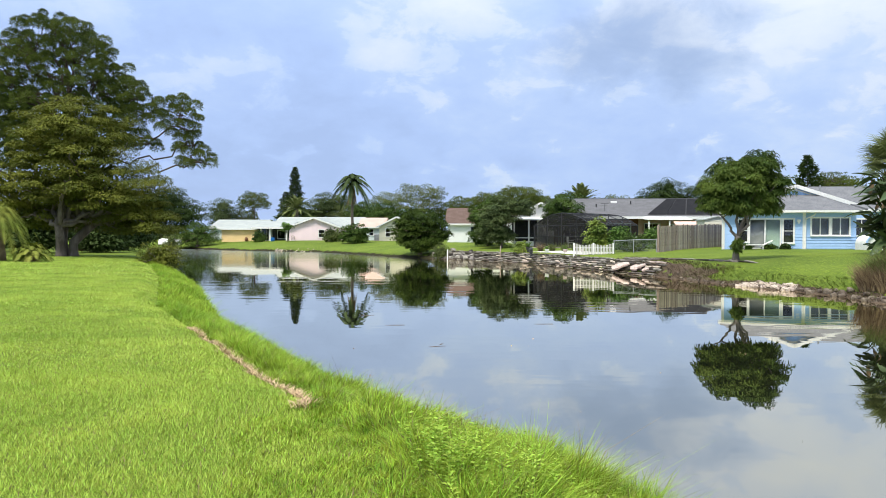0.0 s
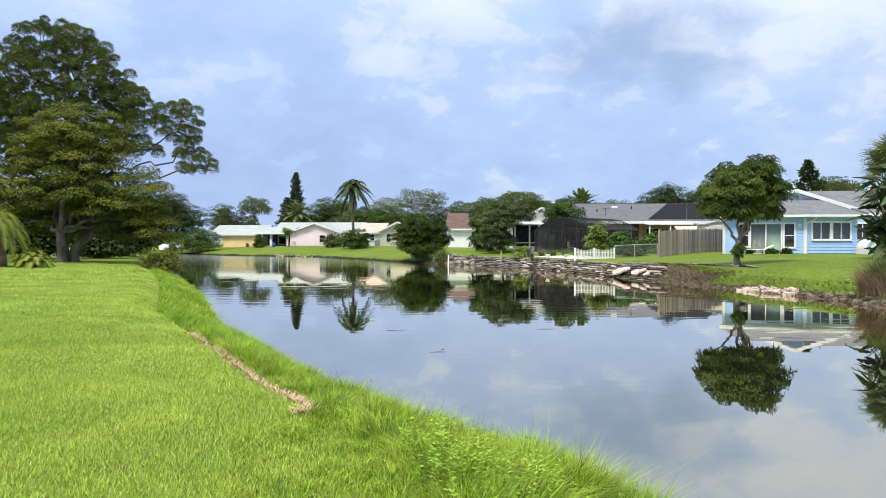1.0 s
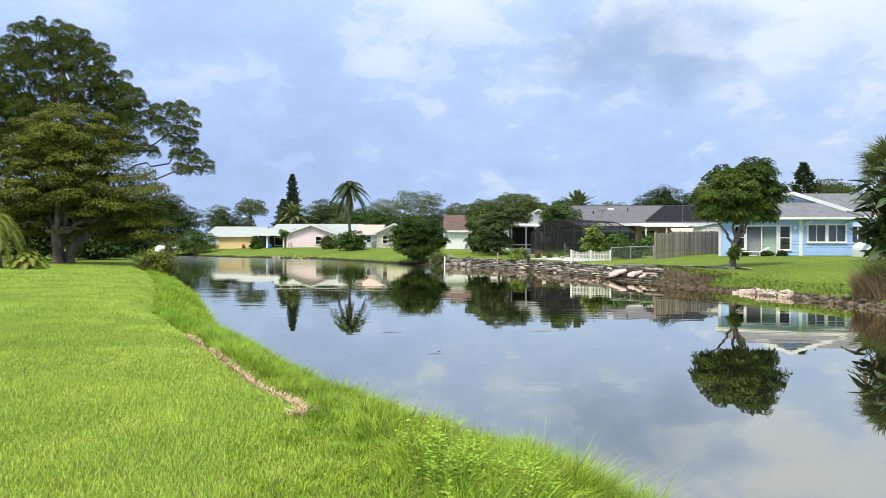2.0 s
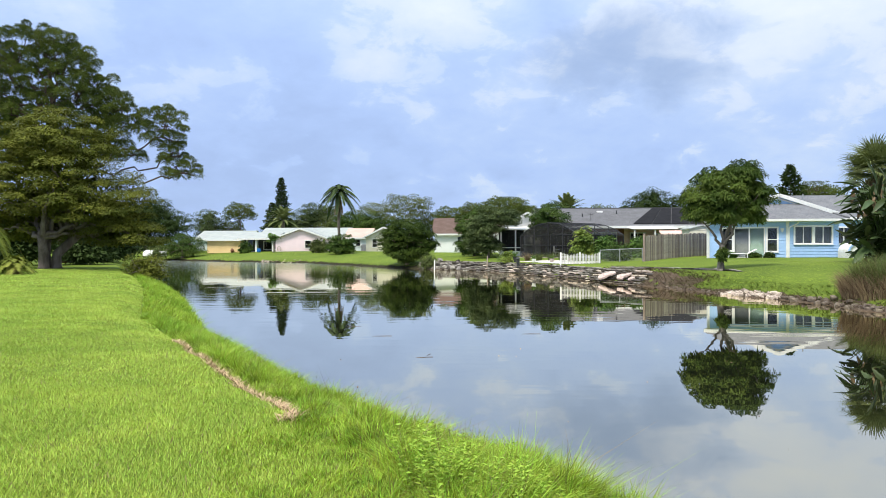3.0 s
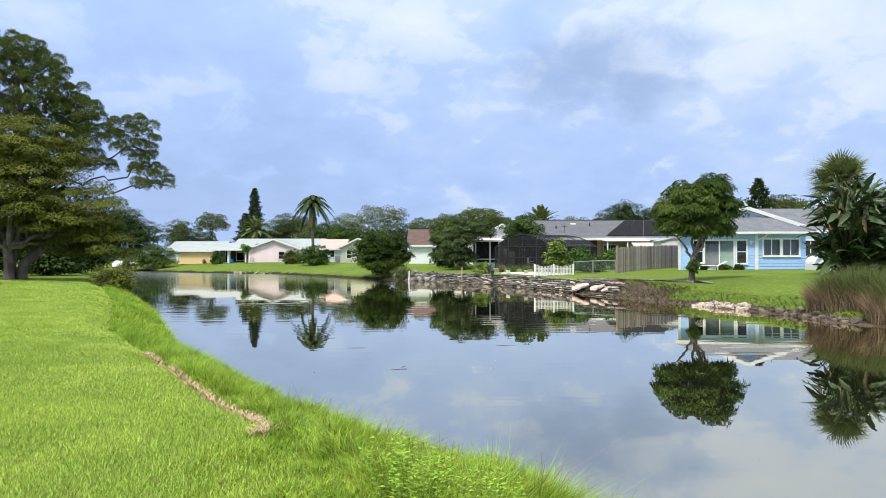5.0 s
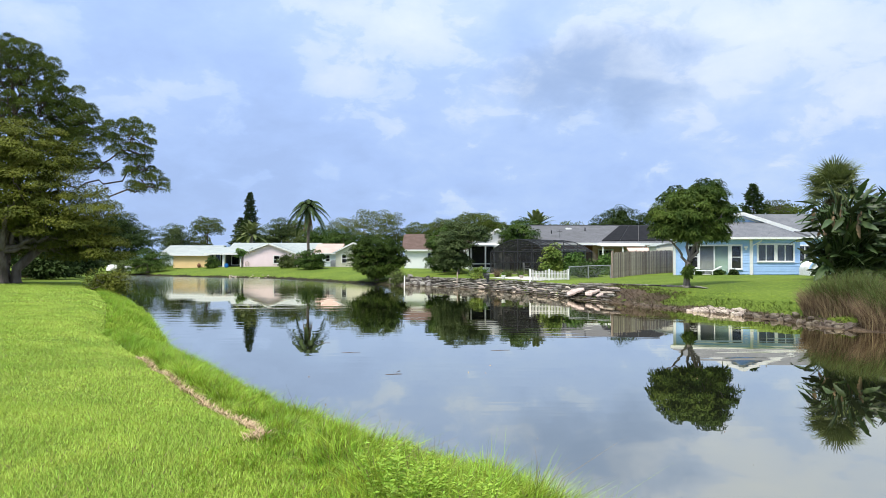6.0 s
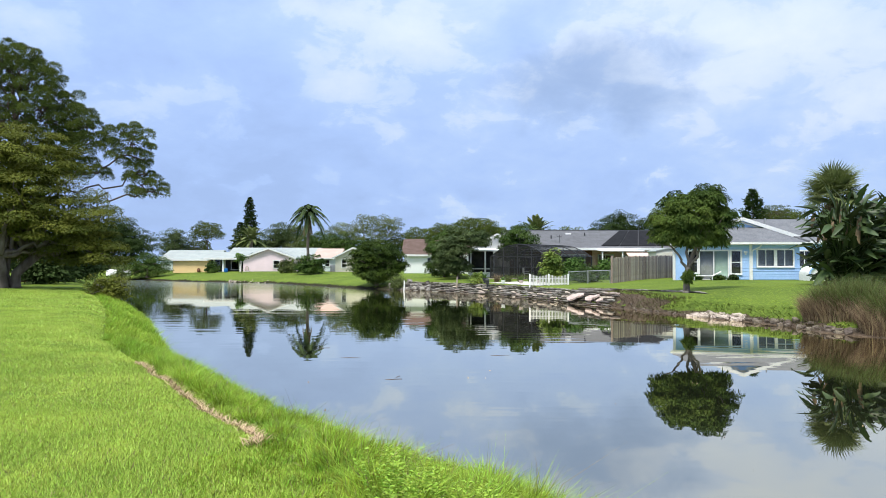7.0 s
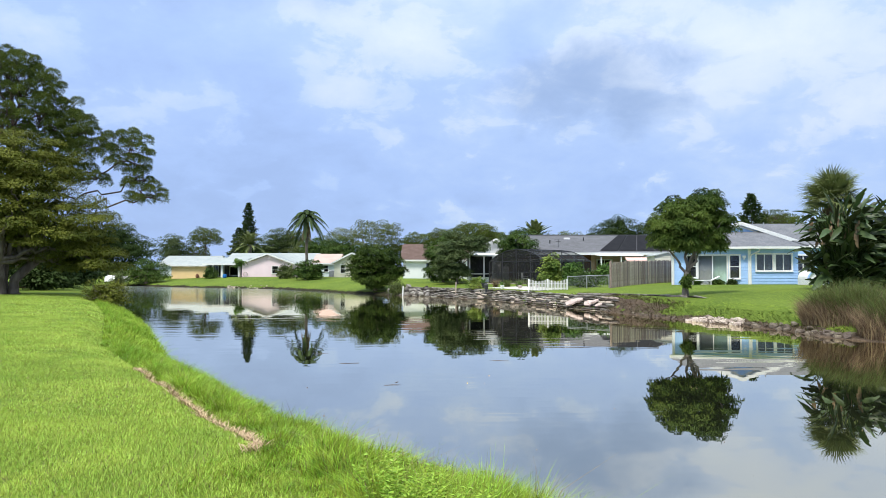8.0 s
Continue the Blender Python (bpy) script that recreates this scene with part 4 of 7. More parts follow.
BLUE = mat("blue_siding", (0.38, 0.56, 0.86), (0.34, 0.52, 0.80), 1.5, rough=0.55, second=(0.31, 0.47, 0.74), fine=14)
WHITE = mat("white_paint", (0.80, 0.80, 0.79), (0.73, 0.74, 0.73), 2.0, rough=0.5, second=(0.66, 0.66, 0.64), fine=12)
PINK = mat("pink_stucco", (0.84, 0.68, 0.73), (0.78, 0.63, 0.68), 0.8, rough=0.9, bump=0.3, bump_scale=40)
YELLOW = mat("yellow_stucco", (0.83, 0.61, 0.32), (0.77, 0.56, 0.29), 0.8, rough=0.9, bump=0.3, bump_scale=40)
CREAM = mat("cream_stucco", (0.68, 0.65, 0.54), (0.62, 0.59, 0.49), 0.8, rough=0.9, bump=0.3, bump_scale=40)
PALE = mat("pale_stucco", (0.66, 0.72, 0.74), (0.60, 0.67, 0.69), 0.8, rough=0.9, bump=0.3, bump_scale=40)
TEAL_WHITE = mat("mint_white_stucco", (0.80, 0.82, 0.81), (0.74, 0.77, 0.76), 0.8, rough=0.9, bump=0.3, bump_scale=40)
SALMON = mat("salmon_stucco", (0.66, 0.44, 0.38), (0.60, 0.40, 0.34), 0.8, rough=0.9, bump=0.3)
BRICK_RED = mat("red_brown_wall", (0.20, 0.085, 0.06), (0.15, 0.065, 0.05), 1.0, rough=0.9, bump=0.4)
SOLAR = mat("black_solar_mat", (0.012, 0.012, 0.014), (0.018, 0.018, 0.02), 2.0, rough=0.9, spec=0.1)
ALU = mat("dark_bronze_aluminium", (0.035, 0.037, 0.04), (0.05, 0.05, 0.055), 3.0, rough=0.5, metal=0.3)
STEEL = mat("galvanised_steel", (0.42, 0.43, 0.44), (0.33, 0.34, 0.35), 5.0, rough=0.5, metal=0.6)
WOOD = mat("weathered_fence_wood", (0.44, 0.365, 0.305), (0.30, 0.245, 0.2), 2.0, rough=0.95, second=(0.13, 0.10, 0.08), fine=11, stretch=(6, 6, 0.5), bump=0.6, rand=0.42)
PICKET = mat("worn_white_paint", (0.62, 0.62, 0.60), (0.50, 0.50, 0.48), 3.0, rough=0.7, second=(0.40, 0.39, 0.36), fine=15, rand=0.2)
STONE = mat("grey_wall_stone", (0.27, 0.25, 0.225), (0.13, 0.118, 0.10), 3.0, rough=0.95, second=(0.10, 0.09, 0.08), fine=16, bump=0.9, bump_scale=18, rand=0.6)
ROCK = mat("pale_riprap_rock", (0.50, 0.42, 0.35), (0.37, 0.31, 0.255), 3.0, rough=0.9, second=(0.36, 0.30, 0.25), fine=14, bump=0.8, bump_scale=14, rand=0.25)
ROCK_DARK = mat("wet_brown_rock", (0.12, 0.095, 0.072), (0.075, 0.06, 0.05), 3.0, rough=0.7, second=(0.19, 0.155, 0.12), fine=12, bump=0.8, bump_scale=14, rand=0.35)
CONCRETE = mat("broken_concrete", (0.50, 0.42, 0.38), (0.40, 0.335, 0.30), 3.0, rough=0.9, second=(0.50, 0.45, 0.41), fine=12, bump=0.5)
SLAB = mat("pinkish_broken_slab", (0.56, 0.45, 0.40), (0.46, 0.36, 0.32), 2.5, rough=0.9, second=(0.24, 0.18, 0.15), fine=9, bump=0.6)
GRAVEL = mat("white_gravel", (0.66, 0.62, 0.56), (0.55, 0.52, 0.47), 3.0, rough=0.95, second=(0.40, 0.38, 0.34), fine=25, bump=0.8, bump_scale=40)
# near-black: shadow colour for the wall's gaps, also the far waterline strip
DARK_GROUND = mat("dark_ground", (0.035, 0.030, 0.02), (0.022, 0.019, 0.013), 2.0, rough=0.95, second=(0.045, 0.05, 0.018), fine=6, bump=0.8, spec=0.05)
MUD = mat("dry_bank_soil", (0.085, 0.06, 0.04), (0.055, 0.04, 0.028), 2.0, rough=0.95, second=(0.15, 0.11, 0.075), fine=12, bump=0.9)
BLIND = mat("grey_blind", (0.36, 0.37, 0.38), (0.30, 0.31, 0.32), 4.0, rough=0.8)
CURTAIN = mat("pale_green_curtain", (0.46, 0.60, 0.52), (0.42, 0.56, 0.48), 4.0, rough=0.8)
# near-black colour that paints the shade inside rooms and porches
DARK_IN = mat("dim_room_shade", (0.06, 0.06, 0.065), (0.045, 0.045, 0.05), 2.0, rough=0.9)
BLUE_PLASTIC = mat("blue_plastic", (0.02, 0.16, 0.50), (0.02, 0.13, 0.42), 3.0, rough=0.4)
TERRA = mat("brown_pot", (0.22, 0.10, 0.06), (0.17, 0.08, 0.05), 4.0, rough=0.8)
DARK_METAL = mat("dark_metal", (0.03, 0.035, 0.035), (0.05, 0.05, 0.05), 4.0, rough=0.5)

GLASS = bpy.data.materials.new("window_glass")
GLASS.use_nodes = True
_g = GLASS.node_tree.nodes["Principled BSDF"]
_g.inputs["Base Color"].default_value = (0.62, 0.66, 0.66, 1)
_g.inputs["Transmission Weight"].default_value, _g.inputs["Roughness"].default_value, _g.inputs["IOR"].default_value = 1.0, 0.02, 1.45

SCREEN = bpy.data.materials.new("insect_screen")
SCREEN.use_nodes = True
_s, _sl = SCREEN.node_tree.nodes, SCREEN.node_tree.links
_t = _s.new("ShaderNodeBsdfTransparent")
_m = _s.new("ShaderNodeMixShader")
_m.inputs[0].default_value = 0.6
_s["Principled BSDF"].inputs["Base Color"].default_value = (0.008, 0.008, 0.009, 1)
_s["Principled BSDF"].inputs["Roughness"].default_value = 0.8
_sl.new(_t.outputs[0], _m.inputs[1])
_sl.new(_s["Principled BSDF"].outputs[0], _m.inputs[2])
_sl.new(_m.outputs[0], _s["Material Output"].inputs[0])


# ---- building helpers: walls face local -y ----
def wall_mesh(x0, x1, z0, z1, holes, y0=0.0, y1=0.18):
    """A wall with thickness, and openings (x0, x1, z0, z1) that go through it."""
    xs = sorted({x0, x1, *[h[0] for h in holes], *[h[1] for h in holes]})
    zs = sorted({z0, z1, *[h[2] for h in holes], *[h[3] for h in holes]})
    b = Build()
    for xa, xb in zip(xs, xs[1:]):
        for za, zb in zip(zs, zs[1:]):
            xm, zm = (xa + xb) / 2, (za + zb) / 2
            if not any(h[0] < xm < h[1] and h[2] < zm < h[3] for h in holes):
                b.box(xa, xb, y0, y1, za, zb)
    return b


def clapboards(x0, x1, z0, z1, holes, step=0.19, y=0.0):
    """Lapped siding boards over a wall, cut round the openings."""
    b = Build()
    z = z0
    while z < z1 - 0.02:
        zt = min(z + step, z1)
        cuts = sorted((h[0] - 0.01, h[1] + 0.01) for h in holes if h[2] < zt - 0.02 and h[3] > z + 0.02)
        x = x0
        for a, c in cuts + [(x1, x1)]:
            if a > x + 0.02:
                b.add([(x, y - 0.034, z), (a, y - 0.034, z), (a, y - 0.008, zt), (x, y - 0.008, zt), (x, y, z), (a, y, z)], [(0, 1, 2, 3), (5, 4, 3, 2), (4, 5, 1, 0)][:1] + [(4, 5, 1, 0)])
            x = max(x, c)
        z = zt
    return b


def window(parent, x0, x1, z0, z1, at=None, trim=0.11, split="v", behind=None, y=-0.04, name="window", sill=True):
    """A framed window in an opening: trim, meeting bar, panes, and behind them a blind or a dark panel painted as the
    dim room.
    """
    b = Build()
    for xa, xb, za, zb in ((x0 - trim, x0, z0 - trim, z1 + trim), (x1, x1 + trim, z0 - trim, z1 + trim), (x0, x1, z1, z1 + trim), (x0, x1, z0 - trim, z0)):
        b.box(xa, xb, y - 0.02, y + 0.12, za, zb)
    xm, zm = (x0 + x1) / 2, (z0 + z1) / 2
    if split == "v":
        b.box(xm - 0.025, xm + 0.025, y + 0.02, y + 0.09, z0, z1)
        panes = ((x0, xm - 0.025, z0, z1), (xm + 0.025, x1, z0, z1))
    elif split == "h":
        b.box(x0, x1, y + 0.02, y + 0.09, zm - 0.025, zm + 0.025)
        panes = ((x0, x1, z0, zm - 0.025), (x0, x1, zm + 0.025, z1))
    else:
        panes = ((x0, x1, z0, z1),)
    w = part(name, b, WHITE, parent, "white-framed window", at=at)
    for p in panes:
        g = part("pane", Build().box(p[0], p[1], y + 0.05, y + 0.06, p[2], p[3]), GLASS, w)
        g.visible_shadow = False
    if sill:
        part("sill", Build().box(x0 - trim, x1 + trim, y - 0.07, y - 0.022, z0 - trim - 0.01, z0 - trim + 0.05), WHITE, w)
    part("blind", Build().box(x0 - 0.05, x1 + 0.05, y + 0.28, y + 0.30, z0 - 0.05, z1 + 0.05), behind or DARK_IN, w)
    return w


def roof_slab(parent, pts, material, thick=0.12, name="roof", label=""):
    return part(name, Build().slab(pts, thick), material, parent, label)


def fascia(parent, a, b, h=0.2, w=0.06, material=None):
    return part("fascia", Build().beam(a, b, w, h), material or WHITE, parent)


def gable_house(name, label, x, y, z, rz, width, depth, wall_h, rise, wall_mat, roof_mat, windows=(), over=0.35, ridge="x", holes=(), hip=False):
    """A plain house. ridge 'x': eaves towards the pond; 'y': gable end towards the pond."""
    h = thing(name, pose(x, y, z - 0.25, 0, 0, rz), label, "house", "houses round the pond")
    wall_h += 0.25
    cuts = [(a, b, c + 0.25, d + 0.25) for a, b, c, d in list(windows) + list(holes)]
    part("wall", wall_mesh(0, width, 0, wall_h, cuts), wall_mat, h)
    for bx in ((0, 0.18, 0.181, depth, 0, wall_h), (width - 0.18, width, 0.181, depth, 0, wall_h), (0.181, width - 0.181, depth - 0.18, depth, 0, wall_h)):
        part("wall", Build().box(*bx), wall_mat, h)
    if ridge == "y":
        for ya in (0, depth - 0.16):
            part("gable", Build().prism([(0, wall_h + 0.002), (width, wall_h + 0.002), (width / 2, wall_h + rise)], ya, ya + 0.16), wall_mat, h)
    elif not hip:
        for xs in (0, width - 0.16):
            part("gable", Build().add([(xx, yy, zz) for xx in (xs, xs + 0.16) for yy, zz in ((0, wall_h + 0.002), (depth, wall_h + 0.002), (depth / 2, wall_h + rise))],
                                      [(0, 1, 2), (5, 4, 3), (0, 3, 4, 1), (1, 4, 5, 2), (2, 5, 3, 0)]), wall_mat, h)
    for c in cuts[: len(windows)]:
        window(h, *c, split="h" if c[1] - c[0] < 1.1 else "v", trim=0.08)
    z1 = wall_h + 0.24
    o = over
    if ridge == "y":
        k = rise / (width / 2)
        for s in (-1, 1):
            xe = width / 2 + s * (width / 2 + o)
            pts = [(width / 2, -o, z1 + rise), (width / 2, depth + o, z1 + rise), (xe, depth + o, z1 - k * o), (xe, -o, z1 - k * o)]
            roof_slab(h, pts, roof_mat)
            part("rake_board", Build().beam((width / 2, -o - 0.035, z1 + rise - 0.1), (xe, -o - 0.035, z1 - k * o - 0.1), 0.05, 0.2), WHITE, h)
    else:
        k = rise / (depth / 2)
        if hip:
            zl, cut = z1 - k * o, min(depth / 2, width * 0.45)
            roof_slab(h, [(-o, -o, zl), (-o, depth + o, zl), (cut, depth / 2, z1 + rise)], roof_mat)
            roof_slab(h, [(-o, -o, zl), (width + o, -o, zl), (width + o, depth / 2, z1 + rise), (cut, depth / 2, z1 + rise)], roof_mat)
            roof_slab(h, [(-o, depth + o, zl), (width + o, depth + o, zl), (width + o, depth / 2, z1 + rise), (cut, depth / 2, z1 + rise)], roof_mat)
        for s in () if hip else (-1, 1):
            ye = depth / 2 + s * (depth / 2 + o)
            roof_slab(h, [(-o, depth / 2, z1 + rise), (width + o, depth / 2, z1 + rise), (width + o, ye, z1 - k * o), (-o, ye, z1 - k * o)], roof_mat)
        fascia(h, (-o, -o - 0.035, z1 - k * o - 0.1), (width + o, -o - 0.035, z1 - k * o - 0.1))
    return h


# ---- the blue house ----
def blue_house():
    h = thing("blue_house", pose(21.4, 48.6, 1.27), "single-storey light blue clapboard house with white trim and grey roof", "house", "houses round the pond")
    # wall to the right of the corner, with a pair of sliding windows
    hr = [(0.5, 1.6, 1.03, 2.13), (1.82, 2.92, 1.03, 2.13)]
    part("wall", wall_mesh(0, 3.4, -0.2, 2.6, hr, 0.0, 0.15), BLUE, h)
    part("siding", clapboards(0.1, 3.4, -0.1, 2.6, [(a - 0.11, b + 0.11, c - 0.11, d + 0.11) for a, b, c, d in hr]), BLUE, h)
    for w in hr:
        window(h, *w, behind=BLIND)
    # angled wall to the left of the corner: window, sliding door, window
    at = pose(-4.36, 1.59, 0, 0, 0, -20)
    hl = [(0.55, 1.12, 0.55, 2.05), (1.30, 3.16, 0.06, 2.06), (3.40, 3.98, 0.5, 2.06)]
    part("wall", wall_mesh(-0.42, 4.6, -0.2, 2.6, hl, 0.0, 0.15), BLUE, h, at=at)
    part("siding", clapboards(-0.32, 4.55, -0.1, 2.6, [(a - 0.11, b + 0.11, c - 0.11, d + 0.11) for a, b, c, d in hl]), BLUE, h, at=at)
    window(h, *hl[0], at=at, split="h")
    window(h, *hl[2], at=at, split="h")
    b = Build()
    x0, x1, z0, z1 = hl[1]
    for q in ((x0 - 0.11, x0, z0 - 0.06, z1 + 0.11), (x1, x1 + 0.11, z0 - 0.06, z1 + 0.11), (x0, x1, z1, z1 + 0.11), (x0, x1, z0 - 0.06, z0), (2.2, 2.27, z0, z1)):
        b.box(q[0], q[1], -0.06, 0.08, q[2], q[3])
    door = part("sliding_door", b, WHITE, h, "white-framed sliding glass door", at=at)
    for q in ((x0, 2.2), (2.27, x1)):
        part("pane", Build().box(q[0], q[1], 0.0, 0.012, z0, z1), GLASS, door).visible_shadow = False
    part("blind", Build().box(x0, 2.2, 0.25, 0.27, z0, z1), BLIND, door)
    part("curtain", Build().box(2.24, x1, 0.2, 0.22, z0, z1), CURTAIN, door, "pale green curtain")
    part("handle", Build().box(2.29, 2.32, -0.09, -0.062, 0.95, 1.2), STEEL, door)
    # corner post, downspout, lamp
    part("corner_post", Build().box(-0.1, 0.09, -0.06, 0.1, -0.2, 2.6, 0.01), WHITE, h)
    part("corner_post", Build().box(-4.86, -4.70, 1.65, 1.83, -0.2, 2.6, 0.01), WHITE, h)
    part("downspout", Build().tube([(0.55, -0.45, 2.5), (0.5, -0.40, 2.36), (0.1, -0.14, 2.12), (0.06, -0.1, 2.0), (0.06, -0.1, 0.0)], [0.04] * 5, 8), WHITE, h)
    lamp = part("wall_lamp", Build().box(4.2, 4.42, -0.22, -0.036, 1.9, 2.06, 0.02).box(4.26, 4.36, -0.16, -0.036, 1.78, 1.9), WHITE, h, "white box lamp", at=at)
    # low roof over the sun room
    e1, e2, e3, e4, t1, t2 = (-5.2, 1.45, 2.66), (-0.1, -0.45, 2.66), (3.85, -0.45, 2.66), (4.4, 3.3, 2.66), (-2.9, 3.38, 3.9), (2.4, 3.38, 3.9)
    roof_slab(h, [e1, e2, t1], SHINGLE)
    roof_slab(h, [e2, e3, t2, t1], SHINGLE)
    roof_slab(h, [e3, e4, t2], SHINGLE)
    part("gutter", Build().beam((-5.2, 1.39, 2.6), (-0.1, -0.52, 2.6), 0.12, 0.15), WHITE, h)
    part("gutter", Build().beam((-0.1, -0.52, 2.6), (3.85, -0.52, 2.6), 0.12, 0.15), WHITE, h)
    part("soffit", Build().slab([(-5.1, 1.55, 2.53), (-0.1, -0.44, 2.53), (3.8, -0.44, 2.53), (3.8, 0.2, 2.53), (0, 0.2, 2.53), (-4.8, 2.05, 2.53)], 0.03), WHITE, h)
    # gable end behind it
    part("gable", Build().prism([(-3.6, 2.4), (5.2, 2.4), (5.2, 3.0), (0.8, 4.42), (-3.6, 3.0)], 3.4, 3.6), BLUE, h)
    gb = Build()
    for i in range(9):
        z = 3.0 + i * 0.16
        hw = 4.4 * (4.42 - z) / 1.42
        if hw > 0.3:
            gb.add([(0.8 - hw, 3.366, z), (0.8 + hw, 3.366, z), (0.8 + hw * 0.96, 3.392, z + 0.16), (0.8 - hw * 0.96, 3.392, z + 0.16)], [(0, 1, 2, 3)])
    part("siding", gb, BLUE, h)
    for s in (-1, 1):
        xe = 0.8 + s * 4.85
        roof_slab(h, [(0.8, 3.2, 4.62), (4.3, 14, 4.62), (xe + 3.5, 14, 3.06), (xe, 3.2, 3.06)], SHINGLE)
        part("rake_board", Build().beam((0.8, 3.165, 4.52), (xe, 3.165, 2.96), 0.06, 0.26), WHITE, h)
        part("rake_board", Build().beam((0.8, 3.36, 4.3), (xe - s * 0.5, 3.36, 2.9), 0.06, 0.10), WHITE, h)
    # main roof and the wall under it
    roof_slab(h, [(1.5, 6.6, 4.72), (15, 6.6, 4.72), (15, 2.2, 2.85), (5.4, 2.2, 2.85)], SHINGLE)
    roof_slab(h, [(1.5, 6.7, 4.72), (15, 6.7, 4.72), (15, 13, 2.85), (1.5, 13, 2.85)], SHINGLE)
    wr = [(4.6, 5.6, 1.0, 2.1), (8.2, 9.6, 0.9, 2.1)]
    part("wall", wall_mesh(3.45, 14.6, -0.2, 2.75, wr, 2.6, 2.75), BLUE, h)
    for w in wr:
        window(h, *w, y=2.56)
    for bx in ((3.25, 3.4, 0.151, 2.595, -0.2, 2.6), (14.45, 14.6, 2.755, 13, -0.2, 2.75), (-0.8, 14.6, 13.01, 13.15, -0.2, 2.7)):
        part("wall", Build().box(*bx), BLUE, h)
    part("wall", Build().slab([(-4.7, 1.87, 2.6), (-4.56, 1.81, 2.6), (-0.55, 13, 2.6), (-0.7, 13, 2.6)], 2.8), BLUE, h)
    fascia(h, (5.3, 2.14, 2.76), (15, 2.14, 2.76))
    part("vent_pipe", Build().tube([(3.6, 5.6, 3.8), (3.6, 5.6, 4.75)], [0.05, 0.05], 8), STEEL, h)


blue_house()


# ---- the grey-roofed house with the pool cage ----
def grey_house():
    h = thing("grey_house", pose(6.6, 68.4, 1.2), "low house with a long grey shingle roof and black solar mats", "house", "houses round the pond")
    W, D, e, r = 16.2, 14.0, 2.74, 4.86
    holes = [(1.0, 3.6, 0.1, 2.1), (5.2, 7.4, 0.1, 2.1)]
    part("wall", wall_mesh(0, 8.2, -0.2, e, holes, 1.2, 1.4), BRICK_RED, h)
    for q in holes:
        window(h, *q, y=1.16, sill=False, name="sliding_door")
    part("wall", wall_mesh(8.6, W, -0.2, e, [(9.0, 10.4, 0.1, 2.1), (11.4, 12.6, 0.9, 2.0)], 1.9, 2.1), SALMON, h)
    window(h, 9.0, 10.4, 0.1, 2.1, y=1.86, sill=False, name="sliding_door")
    window(h, 11.4, 12.6, 0.9, 2.0, y=1.86)
    for bx in ((0, 0.2, 1.41, D, -0.2, e), (W - 0.2, W, 2.11, D, -0.2, e), (0.21, W - 0.21, D - 0.2, D, -0.2, e), (8.21, 8.59, 1.2, 2.1, -0.2, e)):
        part("wall", Build().box(*bx), SALMON, h)
    ym = 6.8
    roof_slab(h, [(-0.4, -0.5, e + 0.05), (W + 0.4, -0.5, e + 0.05), (W + 0.4, ym, r), (-0.4, ym, r)], SHINGLE_DARK)
    roof_slab(h, [(-0.4, ym + 0.01, r), (W + 0.4, ym + 0.01, r), (W + 0.4, D + 0.5, e), (-0.4, D + 0.5, e)], SHINGLE_DARK)
    part("ridge_cap", Build().beam((-0.4, ym, r + 0.02), (W + 0.4, ym, r + 0.02), 0.25, 0.06), SHINGLE, h)
    fascia(h, (-0.4, -0.56, e - 0.05), (W + 0.4, -0.56, e - 0.05), 0.24)
    # solar mats lie on the slope
    def on_roof(x, y, up):
        return (x, y, e + 0.05 + (y + 0.5) / (ym + 0.5) * (r - e - 0.05) + up)
    for i in range(4):
        xa, xb = 8.9 + i * 1.82, 8.9 + (i + 1) * 1.82 - 0.06
        sh = (3.4 - i * 0.8)
        sh2 = 3.4 - (i + 1) * 0.8
        part("solar_mat", Build().slab([on_roof(xa, 0.2, 0.07), on_roof(xb, 0.2, 0.07), on_roof(min(xb + sh2, W + 0.3), 6.6, 0.07), on_roof(min(xa + sh, W + 0.2), 6.6, 0.07)], 0.03), SOLAR, h, "black rubber solar heating mat")
    for x, y in ((4.4, 3.2), (8.1, 4.4), (2.6, 3.4)):
        z = on_roof(x, y, 0)[2]
        part("roof_vent", Build().tube([(x, y, z - 0.1), (x, y, z + 0.3), (x, y, z + 0.32)], [0.06, 0.06, 0.09], 8), ALU, h)
    x, y = 6.5, 5.2
    z = on_roof(x, y, 0)[2]
    part("skylight", Build().box(x - 0.3, x + 0.3, y - 0.22, y + 0.22, z - 0.1, z + 0.1, 0.03), WHITE, h)
    z = on_roof(5.0, 1.6, 0)[2]
    part("antenna", Build().tube([(5.0, 1.6, z - 0.05), (5.0, 1.6, z + 0.8)], [0.02, 0.02], 6).beam((4.6, 1.6, z + 0.75), (5.4, 1.6, z + 0.75), 0.03).beam((4.75, 1.6, z + 0.6), (5.25, 1.6, z + 0.6), 0.03), ALU, h)
    # patio roof on posts at the right
    part("patio_roof", Build().slab([(8.2, -2.6, 2.5), (12.4, -2.6, 2.5), (12.4, -0.7, 2.62), (8.2, -0.7, 2.62)], 0.07), WHITE, h)
    for x in (8.4, 10.3, 12.2):
        part("patio_post", Build().box(x - 0.06, x + 0.06, -2.5, -2.38, -0.2, 2.36, 0.01), WHITE, h)
    part("awning", Build().slab([(10.6, -3.4, 2.0), (13.6, -3.4, 2.0), (13.6, -2.65, 2.3), (10.6, -2.65, 2.3)], 0.1), SALMON, h, "faded pink awning")


grey_house()


